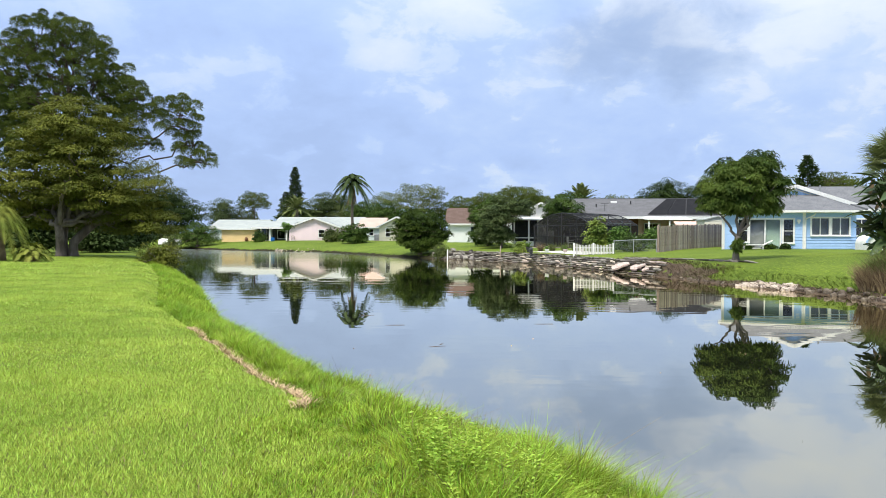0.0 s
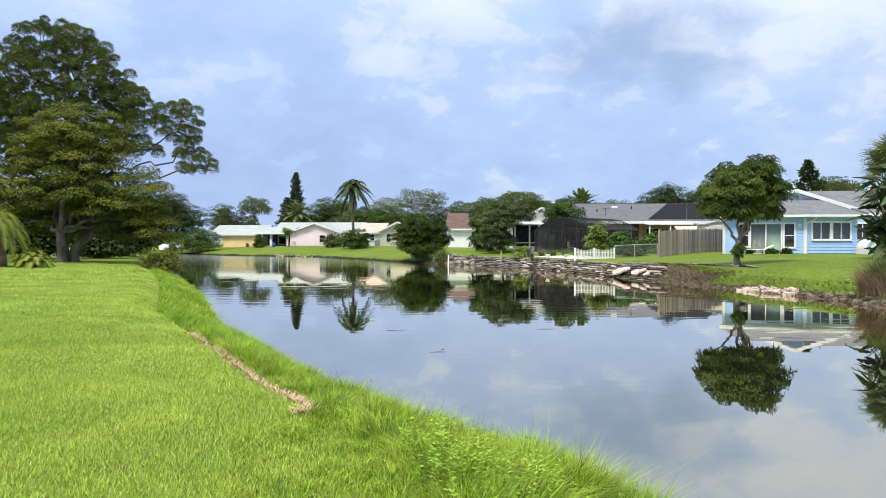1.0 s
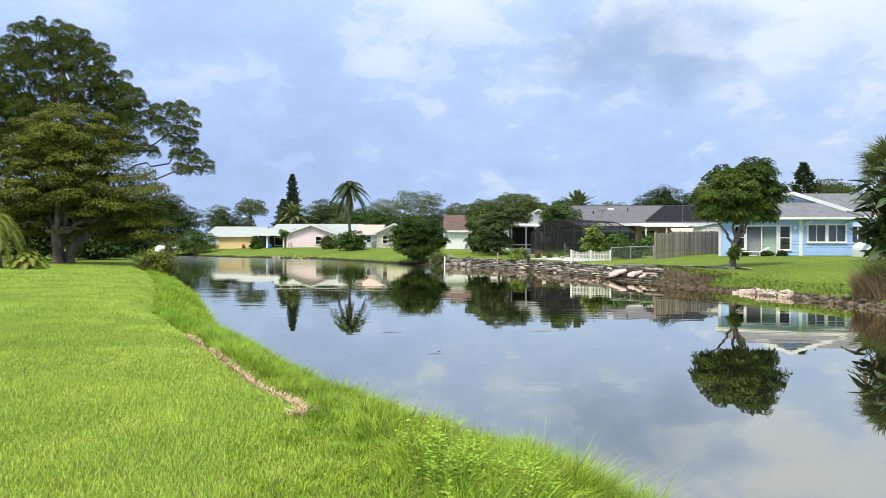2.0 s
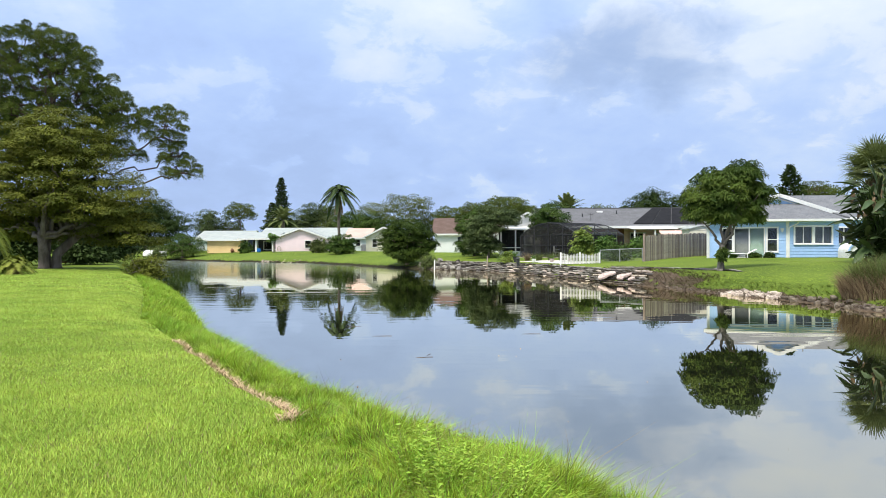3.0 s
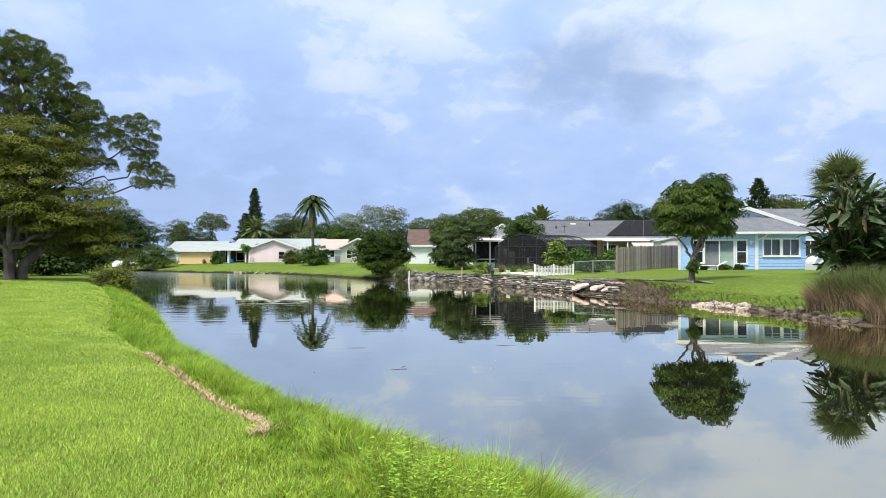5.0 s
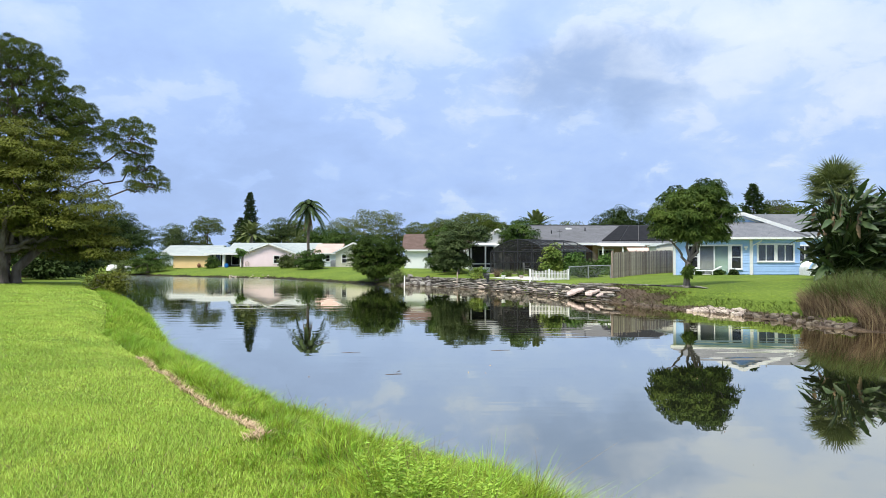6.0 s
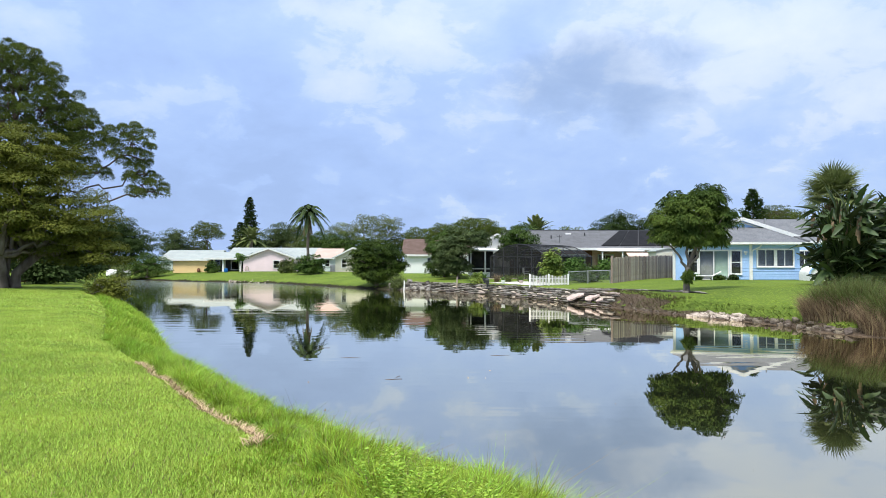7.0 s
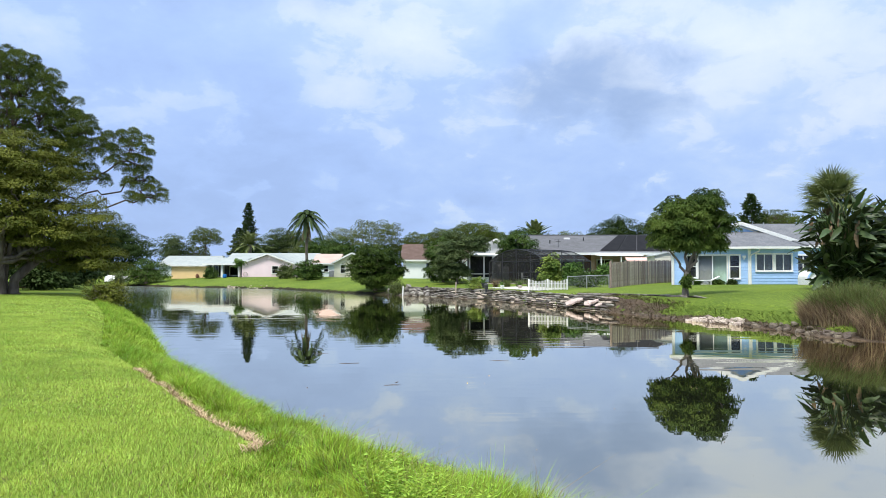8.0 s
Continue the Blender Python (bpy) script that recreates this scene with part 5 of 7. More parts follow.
def pool_cage():
    c = thing("pool_cage", pose(8.67, 59.0, 1.12, 0, 0, 44.0), "dark screened pool enclosure with a domed frame", "pool enclosure")
    L, W, e = 6.7, 6.4, 1.95
    prof = [(0, e), (0.95, 2.5), (2.0, 2.88), (3.2, 3.04), (4.4, 2.88), (5.45, 2.5), (W, e)]
    xs, ys = [0, 1.675, 3.35, 5.025, L], [0, 1.6, 3.2, 4.8, W]

    def top_at(y):
        for (ya, za), (yb, zb) in zip(prof, prof[1:]):
            if ya <= y <= yb:
                return za + (zb - za) * (y - ya) / (yb - ya)
        return e
    def bar(name, a, b, w=0.06):
        part(name, Build().beam(a, b, w), ALU, c)
    for x in xs:
        for y in (0, W):
            bar("post", (x, y, -0.1), (x, y, e), 0.07)
        for (ya, za), (yb, zb) in zip(prof, prof[1:]):
            bar("rafter", (x, ya, za), (x, yb, zb))
    for y in ys[1:-1]:
        for x in (0, L):
            bar("post", (x, y, -0.1), (x, y, top_at(y)), 0.06)
    for z in (0.03, 1.0, e):
        for y in (0, W):
            bar("rail", (0, y, z), (L, y, z))
        for x in (0, L):
            bar("rail", (x, 0, z), (x, W, z))
    for y, z in prof[1:-1]:
        bar("purlin", (0, y, z), (L, y, z))
    for xa, xb in zip(xs, xs[1:]):
        part("screen_panel", Build().add([(xa, 0.0, 0), (xb, 0.0, 0), (xb, 0.0, e), (xa, 0.0, e)], [(0, 1, 2, 3)]), SCREEN, c)
        part("screen_panel", Build().add([(xa, W, 0), (xb, W, 0), (xb, W, e), (xa, W, e)], [(0, 1, 2, 3)]), SCREEN, c)
        for (ya, za), (yb, zb) in zip(prof, prof[1:]):
            part("screen_panel", Build().add([(xa, ya, za), (xb, ya, za), (xb, yb, zb), (xa, yb, zb)], [(0, 1, 2, 3)]), SCREEN, c)
    for ya, yb in zip(ys, ys[1:]):
        pts = [(0, ya, 0), (0, yb, 0), (0, yb, top_at(yb))] + [(0, y, z) for y, z in prof[::-1] if ya < y < yb] + [(0, ya, top_at(ya))]
        part("screen_panel", Build().add(pts, [tuple(range(len(pts)))]), SCREEN, c)
    part("deck", Build().box(-0.15, L + 0.2, -0.15, W + 0.2, -0.2, 0.0), CONCRETE, c)


pool_cage()

# ---- the other houses ----
gable_house("white_house", "white house with a low gable and screened porch", 2.6, 70, 1.2, 0, 5.4, 9, 2.55, 1.5, WHITE, ROOF_WHITE, ridge="y")


def porch():
    p = thing("screened_porch", pose(2.43, 66, 1.12), "white screened porch with a low wall", "porch")
    part("knee_wall", Build().box(0, 2.6, 0, 0.12, -0.1, 0.5), WHITE, p)
    part("knee_wall", Build().box(0, 0.12, 0.121, 3.9, -0.1, 0.5), WHITE, p)
    for x in (0.08, 1.45, 2.3):
        part("post", Build().box(x - 0.07, x + 0.07, -0.02, 0.125, 0.5, 2.5, 0.01), WHITE, p)
    part("rail", Build().box(0.0, 2.5, 0.02, 0.1, 0.78, 0.86), WHITE, p)
    part("roof", Build().slab([(-0.3, -0.4, 2.62), (2.8, -0.4, 2.62), (2.8, 4.0, 2.9), (-0.3, 4.0, 2.9)], 0.14), WHITE, p)
    for xa, xb in ((0.15, 1.38), (1.52, 2.23)):
        part("screen_panel", Build().add([(xa, 0.06, 0.5), (xb, 0.06, 0.5), (xb, 0.06, 2.48), (xa, 0.06, 2.48)], [(0, 1, 2, 3)]), SCREEN, p)
    # porch shade is put into the back wall's dark colour
    part("back_wall", Build().box(0, 2.6, 3.8, 3.95, -0.1, 2.7), DARK_IN, p)


porch()
gable_house("brown_roof_house", "mint-white house with a brown shingle roof", -4.9, 85, 1.15, 0, 9.0, 10, 2.3, 1.95, TEAL_WHITE, SHINGLE_BROWN, windows=((2.85, 3.2, 0.9, 2.0), (7.0, 7.9, 0.9, 1.9)), ridge="x")
gable_house("cream_house", "cream house with a grey gable roof", -15.2, 97, 1.2, 0, 5.0, 8, 2.05, 1.25, CREAM, SHINGLE, windows=((0.9, 1.5, 0.7, 1.8),), ridge="y")
gable_house("pink_roof_house", "pale house with a faded terracotta roof", -19.3, 104, 1.25, 0, 3.4, 8, 1.95, 1.35, PALE, ROOF_PINK, windows=((1.5, 2.1, 0.8, 1.7),), ridge="x")
gable_house("pink_house", "pink stucco house with a white gable roof", -29.8, 103, 1.24, 0, 7.6, 11, 1.9, 1.35, PINK, ROOF_WHITE, windows=((4.5, 5.35, 0.55, 1.6),), ridge="y")
gable_house("pink_house", "long white roof of the wing behind the pink gable", -33.5, 107, 1.24, 0, 13.5, 9, 2.0, 1.5, PINK, ROOF_WHITE, ridge="x")
gable_house("yellow_house", "yellow stucco house with a white hipped roof", -41.0, 105, 1.24, 0, 5.3, 9, 1.65, 1.2, YELLOW, ROOF_WHITE, ridge="x", hip=True)
gable_house("far_white_house", "white roofed house behind the yellow one", -48, 118, 1.24, 0, 9, 9, 1.9, 1.4, PALE, ROOF_WHITE, ridge="x")


def lanai():
    p = thing("lanai", pose(-35.4, 104, 1.24), "shaded white lanai between two houses", "porch")
    part("roof", Build().slab([(-0.4, -0.6, 2.0), (5.5, -0.6, 2.0), (5.5, 4.5, 3.0), (-0.4, 4.5, 3.0)], 0.2), ROOF_WHITE, p)
    fascia(p, (-0.4, -0.66, 1.9), (5.5, -0.66, 1.9), 0.26)
    for x in (2.4, 5.0):
        part("post", Build().box(x - 0.16, x + 0.16, -0.3, 0.0, -0.1, 1.8, 0.02), WHITE, p)
    part("post", Build().box(0.9, 1.0, -0.2, -0.1, -0.1, 1.8), WHITE, p)
    # wall coloured near-black for the shade under the lanai roof
    part("wall", wall_mesh(-0.2, 5.4, -0.1, 2.0, [(0.4, 1.9, 0.05, 1.8), (2.9, 5.1, 0.3, 1.5)], 2.2, 2.4), DARK_IN, p)
    window(p, 2.9, 5.1, 0.3, 1.5, y=2.16)
    window(p, 0.4, 1.9, 0.05, 1.8, y=2.16, sill=False, name="sliding_door")


lanai()


def shed():
    s = thing("garden_shed", pose(17.5, 57.5, 1.25), "cream clapboard shed with a pale roof", "shed")
    part("wall", Build().box(0, 2.0, 0, 2.2, -0.1, 2.2), CREAM, s)
    part("siding", clapboards(0, 2.0, -0.1, 2.2, [], 0.2), CREAM, s)
    part("gable", Build().prism([(0, 2.202), (2.0, 2.202), (1.0, 2.42)], 0, 2.2), CREAM, s)
    for sg in (-1, 1):
        roof_slab(s, [(1.0, -0.12, 2.53), (1.0, 2.3, 2.53), (1.0 + sg * 1.12, 2.3, 2.27), (1.0 + sg * 1.12, -0.12, 2.27)], ROOF_WHITE, 0.08)


shed()


# ---- fences ----
def board_mesh(w, h, t, top):
    b = Build()
    if top == "point":
        b.prism([(-w / 2, 0), (w / 2, 0), (w / 2, h - w * 0.7), (0, h), (-w / 2, h - w * 0.7)], 0, t)
    else:
        b.prism([(-w / 2, 0), (w / 2, 0), (w / 2, h - 0.04), (w / 2 - 0.03, h), (-w / 2 + 0.03, h), (-w / 2, h - 0.04)], 0, t)
    return b


def board_fence():
    a, c = Vector((11.9, 49.0, 0)), Vector((19.7, 58.0, 0))
    n = int((c - a).length / 0.148)
    f = thing("wooden_fence", pose(a.x, a.y, gz(a.x, a.y)), "weathered grey-brown wooden board fence", "fence")
    meshes = []
    for i in range(5):
        m = board_mesh(0.145, 1.80 + 0.012 * (i - 2), 0.02, "ear").mesh("fence_board")
        m.materials.append(WOOD)
        meshes.append(m)
    ang = math.degrees(math.atan2(c.y - a.y, c.x - a.x))
    base = gz(a.x, a.y)
    for i in range(n):
        p = a.lerp(c, i / (n - 1))
        z = gz(p.x, p.y) - base - 0.02
        d = (p - a).length
        m = Matrix.Rotation(radians(ang), 4, "Z") @ pose(d, rng.normal() * 0.006, z + rng.normal() * 0.022, 0, rng.normal() * 0.5, 0)
        part("board", meshes[i % 5], WOOD, f, at=m)
    rot = Matrix.Rotation(radians(ang), 4, "Z")
    ln = (c - a).length
    for z in (0.35, 1.0, 1.55):
        part("rail", Build().beam((0, 0.05, z), (ln, 0.05, z + 0.12), 0.04, 0.09), WOOD, f, at=rot)
    for d in np.arange(0, ln, 2.4):
        part("post", Build().box(d - 0.05, d + 0.05, 0.075, 0.175, -0.2, 1.85), WOOD, f, at=rot)
    for d in (0.02,):
        part("post", Build().box(d - 0.17, d - 0.06, -0.03, 0.08, -0.2, 1.92), WOOD, f, at=rot)


board_fence()


def picket_fence():
    # two short scalloped panels of white pickets
    a, c = Vector((6.2, 50.0, 0)), Vector((8.75, 49.5, 0))
    base = gz(7.5, 49.8)
    ln = (c - a).length
    ang = math.degrees(math.atan2(c.y - a.y, c.x - a.x))
    f = thing("picket_fence", pose(a.x, a.y, base, 0, 0, ang), "low white picket fence with scalloped tops", "fence")
    cache = {}
    n = 26
    for i in range(n):
        u = (i / (n - 1) * 2) % 1.0
        hgt = round(0.64 + 0.17 * (2 * abs(u - 0.5)) ** 1.5, 2)
        if hgt not in cache:
            cache[hgt] = board_mesh(0.06, hgt, 0.018, "point").mesh("picket")
            cache[hgt].materials.append(PICKET)
        part("picket", cache[hgt], PICKET, f, at=pose(i / (n - 1) * ln, 0, 0.02, 0, 0, 0))
    for z in (0.17, 0.5):
        part("rail", Build().beam((0, 0.035, z), (ln, 0.035, z), 0.03, 0.06), PICKET, f)
    for x in (-0.06, ln / 2, ln + 0.06):
        part("post", Build().box(x - 0.05, x + 0.05, 0.02, 0.12, -0.2, 0.82, 0.01), WHITE, f)


picket_fence()


def wire_fence():
    pts = [Vector((8.9, 49.7, 0)), Vector((10.3, 49.9, 0)), Vector((11.75, 49.3, 0))]
    f = thing("chain_link_fence", pose(pts[0].x, pts[0].y, gz(pts[0].x, pts[0].y)), "low galvanised chain-link fence", "fence")
    b0 = Vector((pts[0].x, pts[0].y, gz(pts[0].x, pts[0].y)))
    loc = [Vector((p.x, p.y, gz(p.x, p.y))) - b0 for p in pts]
    for p in loc:
        part("post", Build().tube([p - Vector((0, 0, 0.1)), p + Vector((0, 0, 0.95))], [0.035, 0.035], 8), STEEL, f)
    for p, q in zip(loc, loc[1:]):
        up = Vector((0, 0, 0.9))
        part("top_rail", Build().tube([p + up, q + up], [0.025, 0.025], 6), STEEL, f)
        wires = Build()
        k = 20
        for i in range(-12, k):
            for sg in (1, -1):
                s0, s1 = i / k, (i + 12) / k
                if sg < 0:
                    s0, s1 = s1, s0
                z0, z1 = 0.05, 0.88
                ca, cb = min(max(s0, 0), 1), min(max(s1, 0), 1)
                if ca == cb:
                    continue
                za = z0 + (z1 - z0) * (ca - s0) / (s1 - s0)
                zb = z0 + (z1 - z0) * (cb - s0) / (s1 - s0)
                wires.beam(p.lerp(q, ca) + Vector((0, 0, za)), p.lerp(q, cb) + Vector((0, 0, zb)), 0.003)
        part("wire_mesh", wires, STEEL, f)


wire_fence()
for x, y in ((1.05, 58.6), (-3.6, 61.9)):
    hgt = 1.1 if x > 0 else 1.4
    zb = gz(x, y)
    solid("marker_post", Build().box(-0.045, 0.045, -0.045, 0.045, -0.5, hgt, 0.01), WHITE if x < 0 else WOOD, "white post standing at the water's edge" if x < 0 else "grey wooden post on the lawn", "post", at=pose(x, y, zb, 0, 2, 10))


# ---- stones ----
def stone_mesh(name, sx, sy, sz, seed, material, rough=0.16, cuts=1):
    r = random.Random(seed)
    bm = bmesh.new()
    bmesh.ops.create_cube(bm, size=1)
    bmesh.ops.bevel(bm, geom=bm.edges[:], offset=0.16, segments=1, affect="EDGES")
    for v in bm.verts:
        v.co = Vector((v.co.x * sx * (1 + r.uniform(-rough, rough)), v.co.y * sy * (1 + r.uniform(-rough, rough)), v.co.z * sz * (1 + r.uniform(-rough, rough))))
    m = bpy.data.meshes.new(name)
    bm.to_mesh(m)
    bm.free()
    m.materials.append(material)
    return m


def along(pts, step):
    """Places every step metres along a line, with the heading there."""
    out, carry = [], 0.0
    for a, b in zip(pts, pts[1:]):
        a, b = Vector(a), Vector(b)
        ln = (b - a).length
        d = carry
        while d < ln:
            out.append((a.lerp(b, d / ln), math.atan2(b.y - a.y, b.x - a.x)))
            d += step
        carry = d - ln
    return out


def stone_wall():
    line = [(-5.0, 64.5), (-1.2, 61), (3.4, 54.5), (6.6, 46), (7.5, 42.5), (8.9, 39.6)]
    w = thing("retaining_wall", pose(3.4, 54.5, 0), "stepped dry-stacked grey stone retaining wall at the waterline", "wall")
    meshes = [stone_mesh("wall_stone", 0.50 + 0.10 * (i % 4), 0.34, 0.072 + 0.016 * (i % 3), i, STONE) for i in range(9)]
    pale = [stone_mesh("wall_stone", 0.56 + 0.12 * (i % 3), 0.36, 0.085, 40 + i, ROCK) for i in range(4)]
    wet = [stone_mesh("wall_stone", 0.52 + 0.09 * (i % 4), 0.34, 0.085, 70 + i, ROCK_DARK) for i in range(5)]
    for course in range(7):
        d = 0.02 + course * 0.185
        for k, (p, a) in enumerate(along(line, 0.66)):
            q = p + Vector((-math.sin(a), math.cos(a))) * (d + rng.normal() * 0.03) + Vector((math.cos(a), math.sin(a))) * (0.33 * (course % 2) + rng.normal() * 0.05)
            ms = pale if rng.random() < (0.34 if 2.5 < p.x < 7.2 and course < 4 else 0.08) else meshes
            if course < 2 and rng.random() < (0.9, 0.55)[course]:
                ms = wet
            part("stone", ms[int(rng.integers(len(ms)))], STONE, w, at=pose(q.x - 3.4, q.y - 54.5, -0.02 + course * 0.123 + rng.normal() * 0.012, rng.normal() * 3, rng.normal() * 3, math.degrees(a) + rng.normal() * 6))
    e = thing("stone_edging", pose(10.6, 41.2, gz(10.6, 41.2)), "row of flat grey edging stones on the lawn", "edging")
    for p, a in along([(8.3, 43.6), (10.6, 41.2), (12.2, 38.0), (13.3, 35.4)], 0.52):
        for k in range(5 if p.x < 10.4 else 1):
            q = p - Vector((-math.sin(a), math.cos(a))) * (0.15 * k + rng.normal() * 0.02) + Vector((math.cos(a), math.sin(a))) * 0.26 * (k % 2)
            z = max(gz(q.x, q.y) + 0.03, gz(p.x, p.y) - 0.115 * k)
            part("stone", meshes[int(rng.integers(9))], STONE, e, at=pose(q.x - 10.6, q.y - 41.2, z - gz(10.6, 41.2), rng.normal() * 3, rng.normal() * 3, math.degrees(a) + rng.normal() * 5))


stone_wall()


def rock_pile(label, line, n, size, material, spread, seed, lift=0.1, down=0.0):
    p0 = Vector(line[0])
    pile = thing("rock_pile", pose(p0.x, p0.y, 0), label, "rocks", "rocks along the waterline")
    ms = [stone_mesh("rock", size * (1 + 0.2 * (i % 3)), size * 0.8, size * 0.62, seed + i, material, 0.3) for i in range(7)]
    places = along(line, 0.05)
    for i in range(n):
        p, a = places[int(rng.integers(len(places)))]
        d = down + abs(rng.normal()) * spread
        q = p + Vector((-math.sin(a), math.cos(a))) * d
        part("rock", ms[i % 7], material, pile, at=pose(q.x - p0.x, q.y - p0.y, max(gz(q.x, q.y), -0.05) + lift * (0.3 + rng.random() * 0.8), rng.uniform(-25, 25), rng.uniform(-25, 25), rng.uniform(0, 360)) @ Matrix.Scale(rng.uniform(0.6, 1.25), 4))
    return pile


rock_pile("pile of pale pinkish boulders on the bank", [(11.25, 31.9), (11.8, 30.6), (12.35, 29.2)], 60, 0.21, ROCK, 0.2, 100, 0.06)
rock_pile("wet brown boulders along the waterline", [(12.4, 29.0), (13.1, 27.0), (13.2, 25.6)], 20, 0.22, ROCK_DARK, 0.25, 120)
rock_pile("damp brown boulders among the reeds", [(13.15, 25.2), (13.3, 24.2), (13.7, 23.3)], 16, 0.24, ROCK_DARK, 0.2, 140, 0.05)
rock_pile("loose grey stones at the wall's end", [(-5.2, 64.8), (-3.2, 63.0), (-1.4, 61.3)], 46, 0.42, STONE, 0.4, 160)
rock_pile("small pale stones along the far shore", [(-27.5, 88.3), (-24, 86.4), (-21.2, 85.1)], 30, 0.2, ROCK, 0.3, 180, 0.05)
rock_pile("scattered brown stones below the bank", [(8.9, 39.6), (10.2, 34.8), (11.2, 32.2)], 30, 0.16, ROCK_DARK, 0.2, 200, 0.03)


def slabs():
    s = thing("concrete_slabs", pose(8.2, 41.2, 0), "broken pale concrete slabs leaning on the bank", "rubble")
    for i, (x, y, z, rx, rz, l, w) in enumerate(((7.75, 42.1, 0.42, 34, -62, 1.15, 0.8), (8.1, 41.9, 0.56, 24, -50, 0.8, 0.6), (8.55, 41.0, 0.42, 34, -66, 0.85, 0.65), (8.8, 40.6, 0.54, 22, -60, 0.6, 0.5), (8.95, 40.2, 0.34, 30, -68, 0.6, 0.4))):
        r = random.Random(300 + i)
        rim_ = [(0.5 * l * r.uniform(0.75, 1.1) * math.cos(k), 0.5 * w * r.uniform(0.75, 1.15) * math.sin(k), 0.0) for k in (0.2, 1.1, 2.3, 3.3, 4.4, 5.4)]
        part("slab", Build().slab(rim_, 0.09), SLAB, s, at=pose(x - 8.2, y - 41.2, z, rx, 6 * (i % 3 - 1), rz))


slabs()

# dry soil showing on the steep bank by the mango, and the white gravel bed
def draped(name, label, category, inside, x0, x1, y0, y1, step, material, lift, kind="structure"):
    xs, ys = np.arange(x0, x1, step), np.arange(y0, y1, step)
    X, Y = np.meshgrid(xs, ys)
    keep = inside(X.ravel(), Y.ravel())
    Z = ground_z(X.ravel(), Y.ravel()) + lift
    idx = np.arange(X.size).reshape(X.shape)
    b = Build()
    b.v = [tuple(v) for v in np.stack([X.ravel(), Y.ravel(), Z], 1).tolist()]
    for i in range(len(ys) - 1):
        for j in range(len(xs) - 1):
            q = (idx[i, j], idx[i, j + 1], idx[i + 1, j + 1], idx[i + 1, j])
            if all(keep[k] for k in q):
                b.f.append(tuple(int(k) for k in q))
    bm = bmesh.new()
    m = b.mesh(name, True)
    bm.from_mesh(m)
    bmesh.ops.delete(bm, geom=[v for v in bm.verts if not v.link_faces], context="VERTS")
    bm.to_mesh(m)
    bm.free()
    return solid(name, m, material, label, category, kind=kind)


def on_bank(x, y):
    d, a = shore_dist(x, y)
    e = np.where(y > 35, 1.3, 0.6) + 0.3 * wobble(x * 2, y * 2)
    return (d > -0.4) & (d < e) & (y > 20.5) & (y < 41.5) & (x > 8)


draped("bank_soil", "bare brown soil on the steep bank", "soil", on_bank, 8, 17, 20, 41.5, 0.1, MUD, 0.025)
# near-black sheet that paints the shadow between the wall stones
draped("wall_footing", "dark sheet behind the wall stones, coloured as the shadow in their gaps", "soil", lambda x, y: (shore_dist(x, y)[0] > -0.5) & (shore_dist(x, y)[0] < 1.25), -6, 10, 39, 66, 0.25, DARK_GROUND, 0.025)
draped("shore_mud", "dark strip of ground along the far waterline", "mud", lambda x, y: (shore_dist(x, y)[0] > -0.5) & (shore_dist(x, y)[0] < 0.45 + 0.15 * wobble(x, y)) & (y > 64.5), -50, -5, 64, 105, 0.22, DARK_GROUND, 0.05)
draped("gravel_bed", "bed of white gravel behind the stone wall", "gravel", lambda x, y: (shore_dist(x, y)[0] > 1.5) & (shore_dist(x, y)[0] < 4.0 + 0.5 * wobble(x, y)) & (y > 50 + 0.5 * wobble(x * 3, y)) & (y < 57.5), 2, 9, 48, 60, 0.2, GRAVEL, 0.02)


# ---- sabal palm and bird-of-paradise clump ----
def fan_mesh(seed):
    """A pleated fan whose narrow stiff fingers part halfway."""
    r = random.Random(seed)
    b = Build()
    b.tube([(0, 0, 0), (0.4, 0, 0.05), (0.85, 0, 0.04)], [0.025, 0.02, 0.012], 5)
    k = 26
    for i in range(k):
        a = radians(-120 + 240 * i / (k - 1) + r.uniform(-2, 2))
        ln = (0.80 + 0.18 * math.cos(a)) * r.uniform(0.9, 1.08)
        d = Vector((math.cos(a), math.sin(a), 0))
        s = Vector((-d.y, d.x, 0)) * 0.032
        o = Vector((0.8, 0, 0.04))
        mid = o + d * ln * 0.42 + Vector((0, 0, 0.05))
        far = o + d * ln * 0.75 + Vector((0, 0, 0.02 - r.uniform(0, 0.05)))
        tip = o + d * ln * 1.02 + Vector((0, 0, -0.10 - r.uniform(0, 0.14)))
        drop = Vector((0, 0, -0.012))
        b.add([o, mid - s + drop, far - s * 0.55, tip, far + s * 0.55, mid + s + drop, mid], [(0, 1, 6), (0, 6, 5), (1, 2, 6), (6, 2, 4), (6, 4, 5), (2, 3, 4)])
    m = b.mesh("fan_leaf")
    m.materials.append(FROND_PALE)
    return m


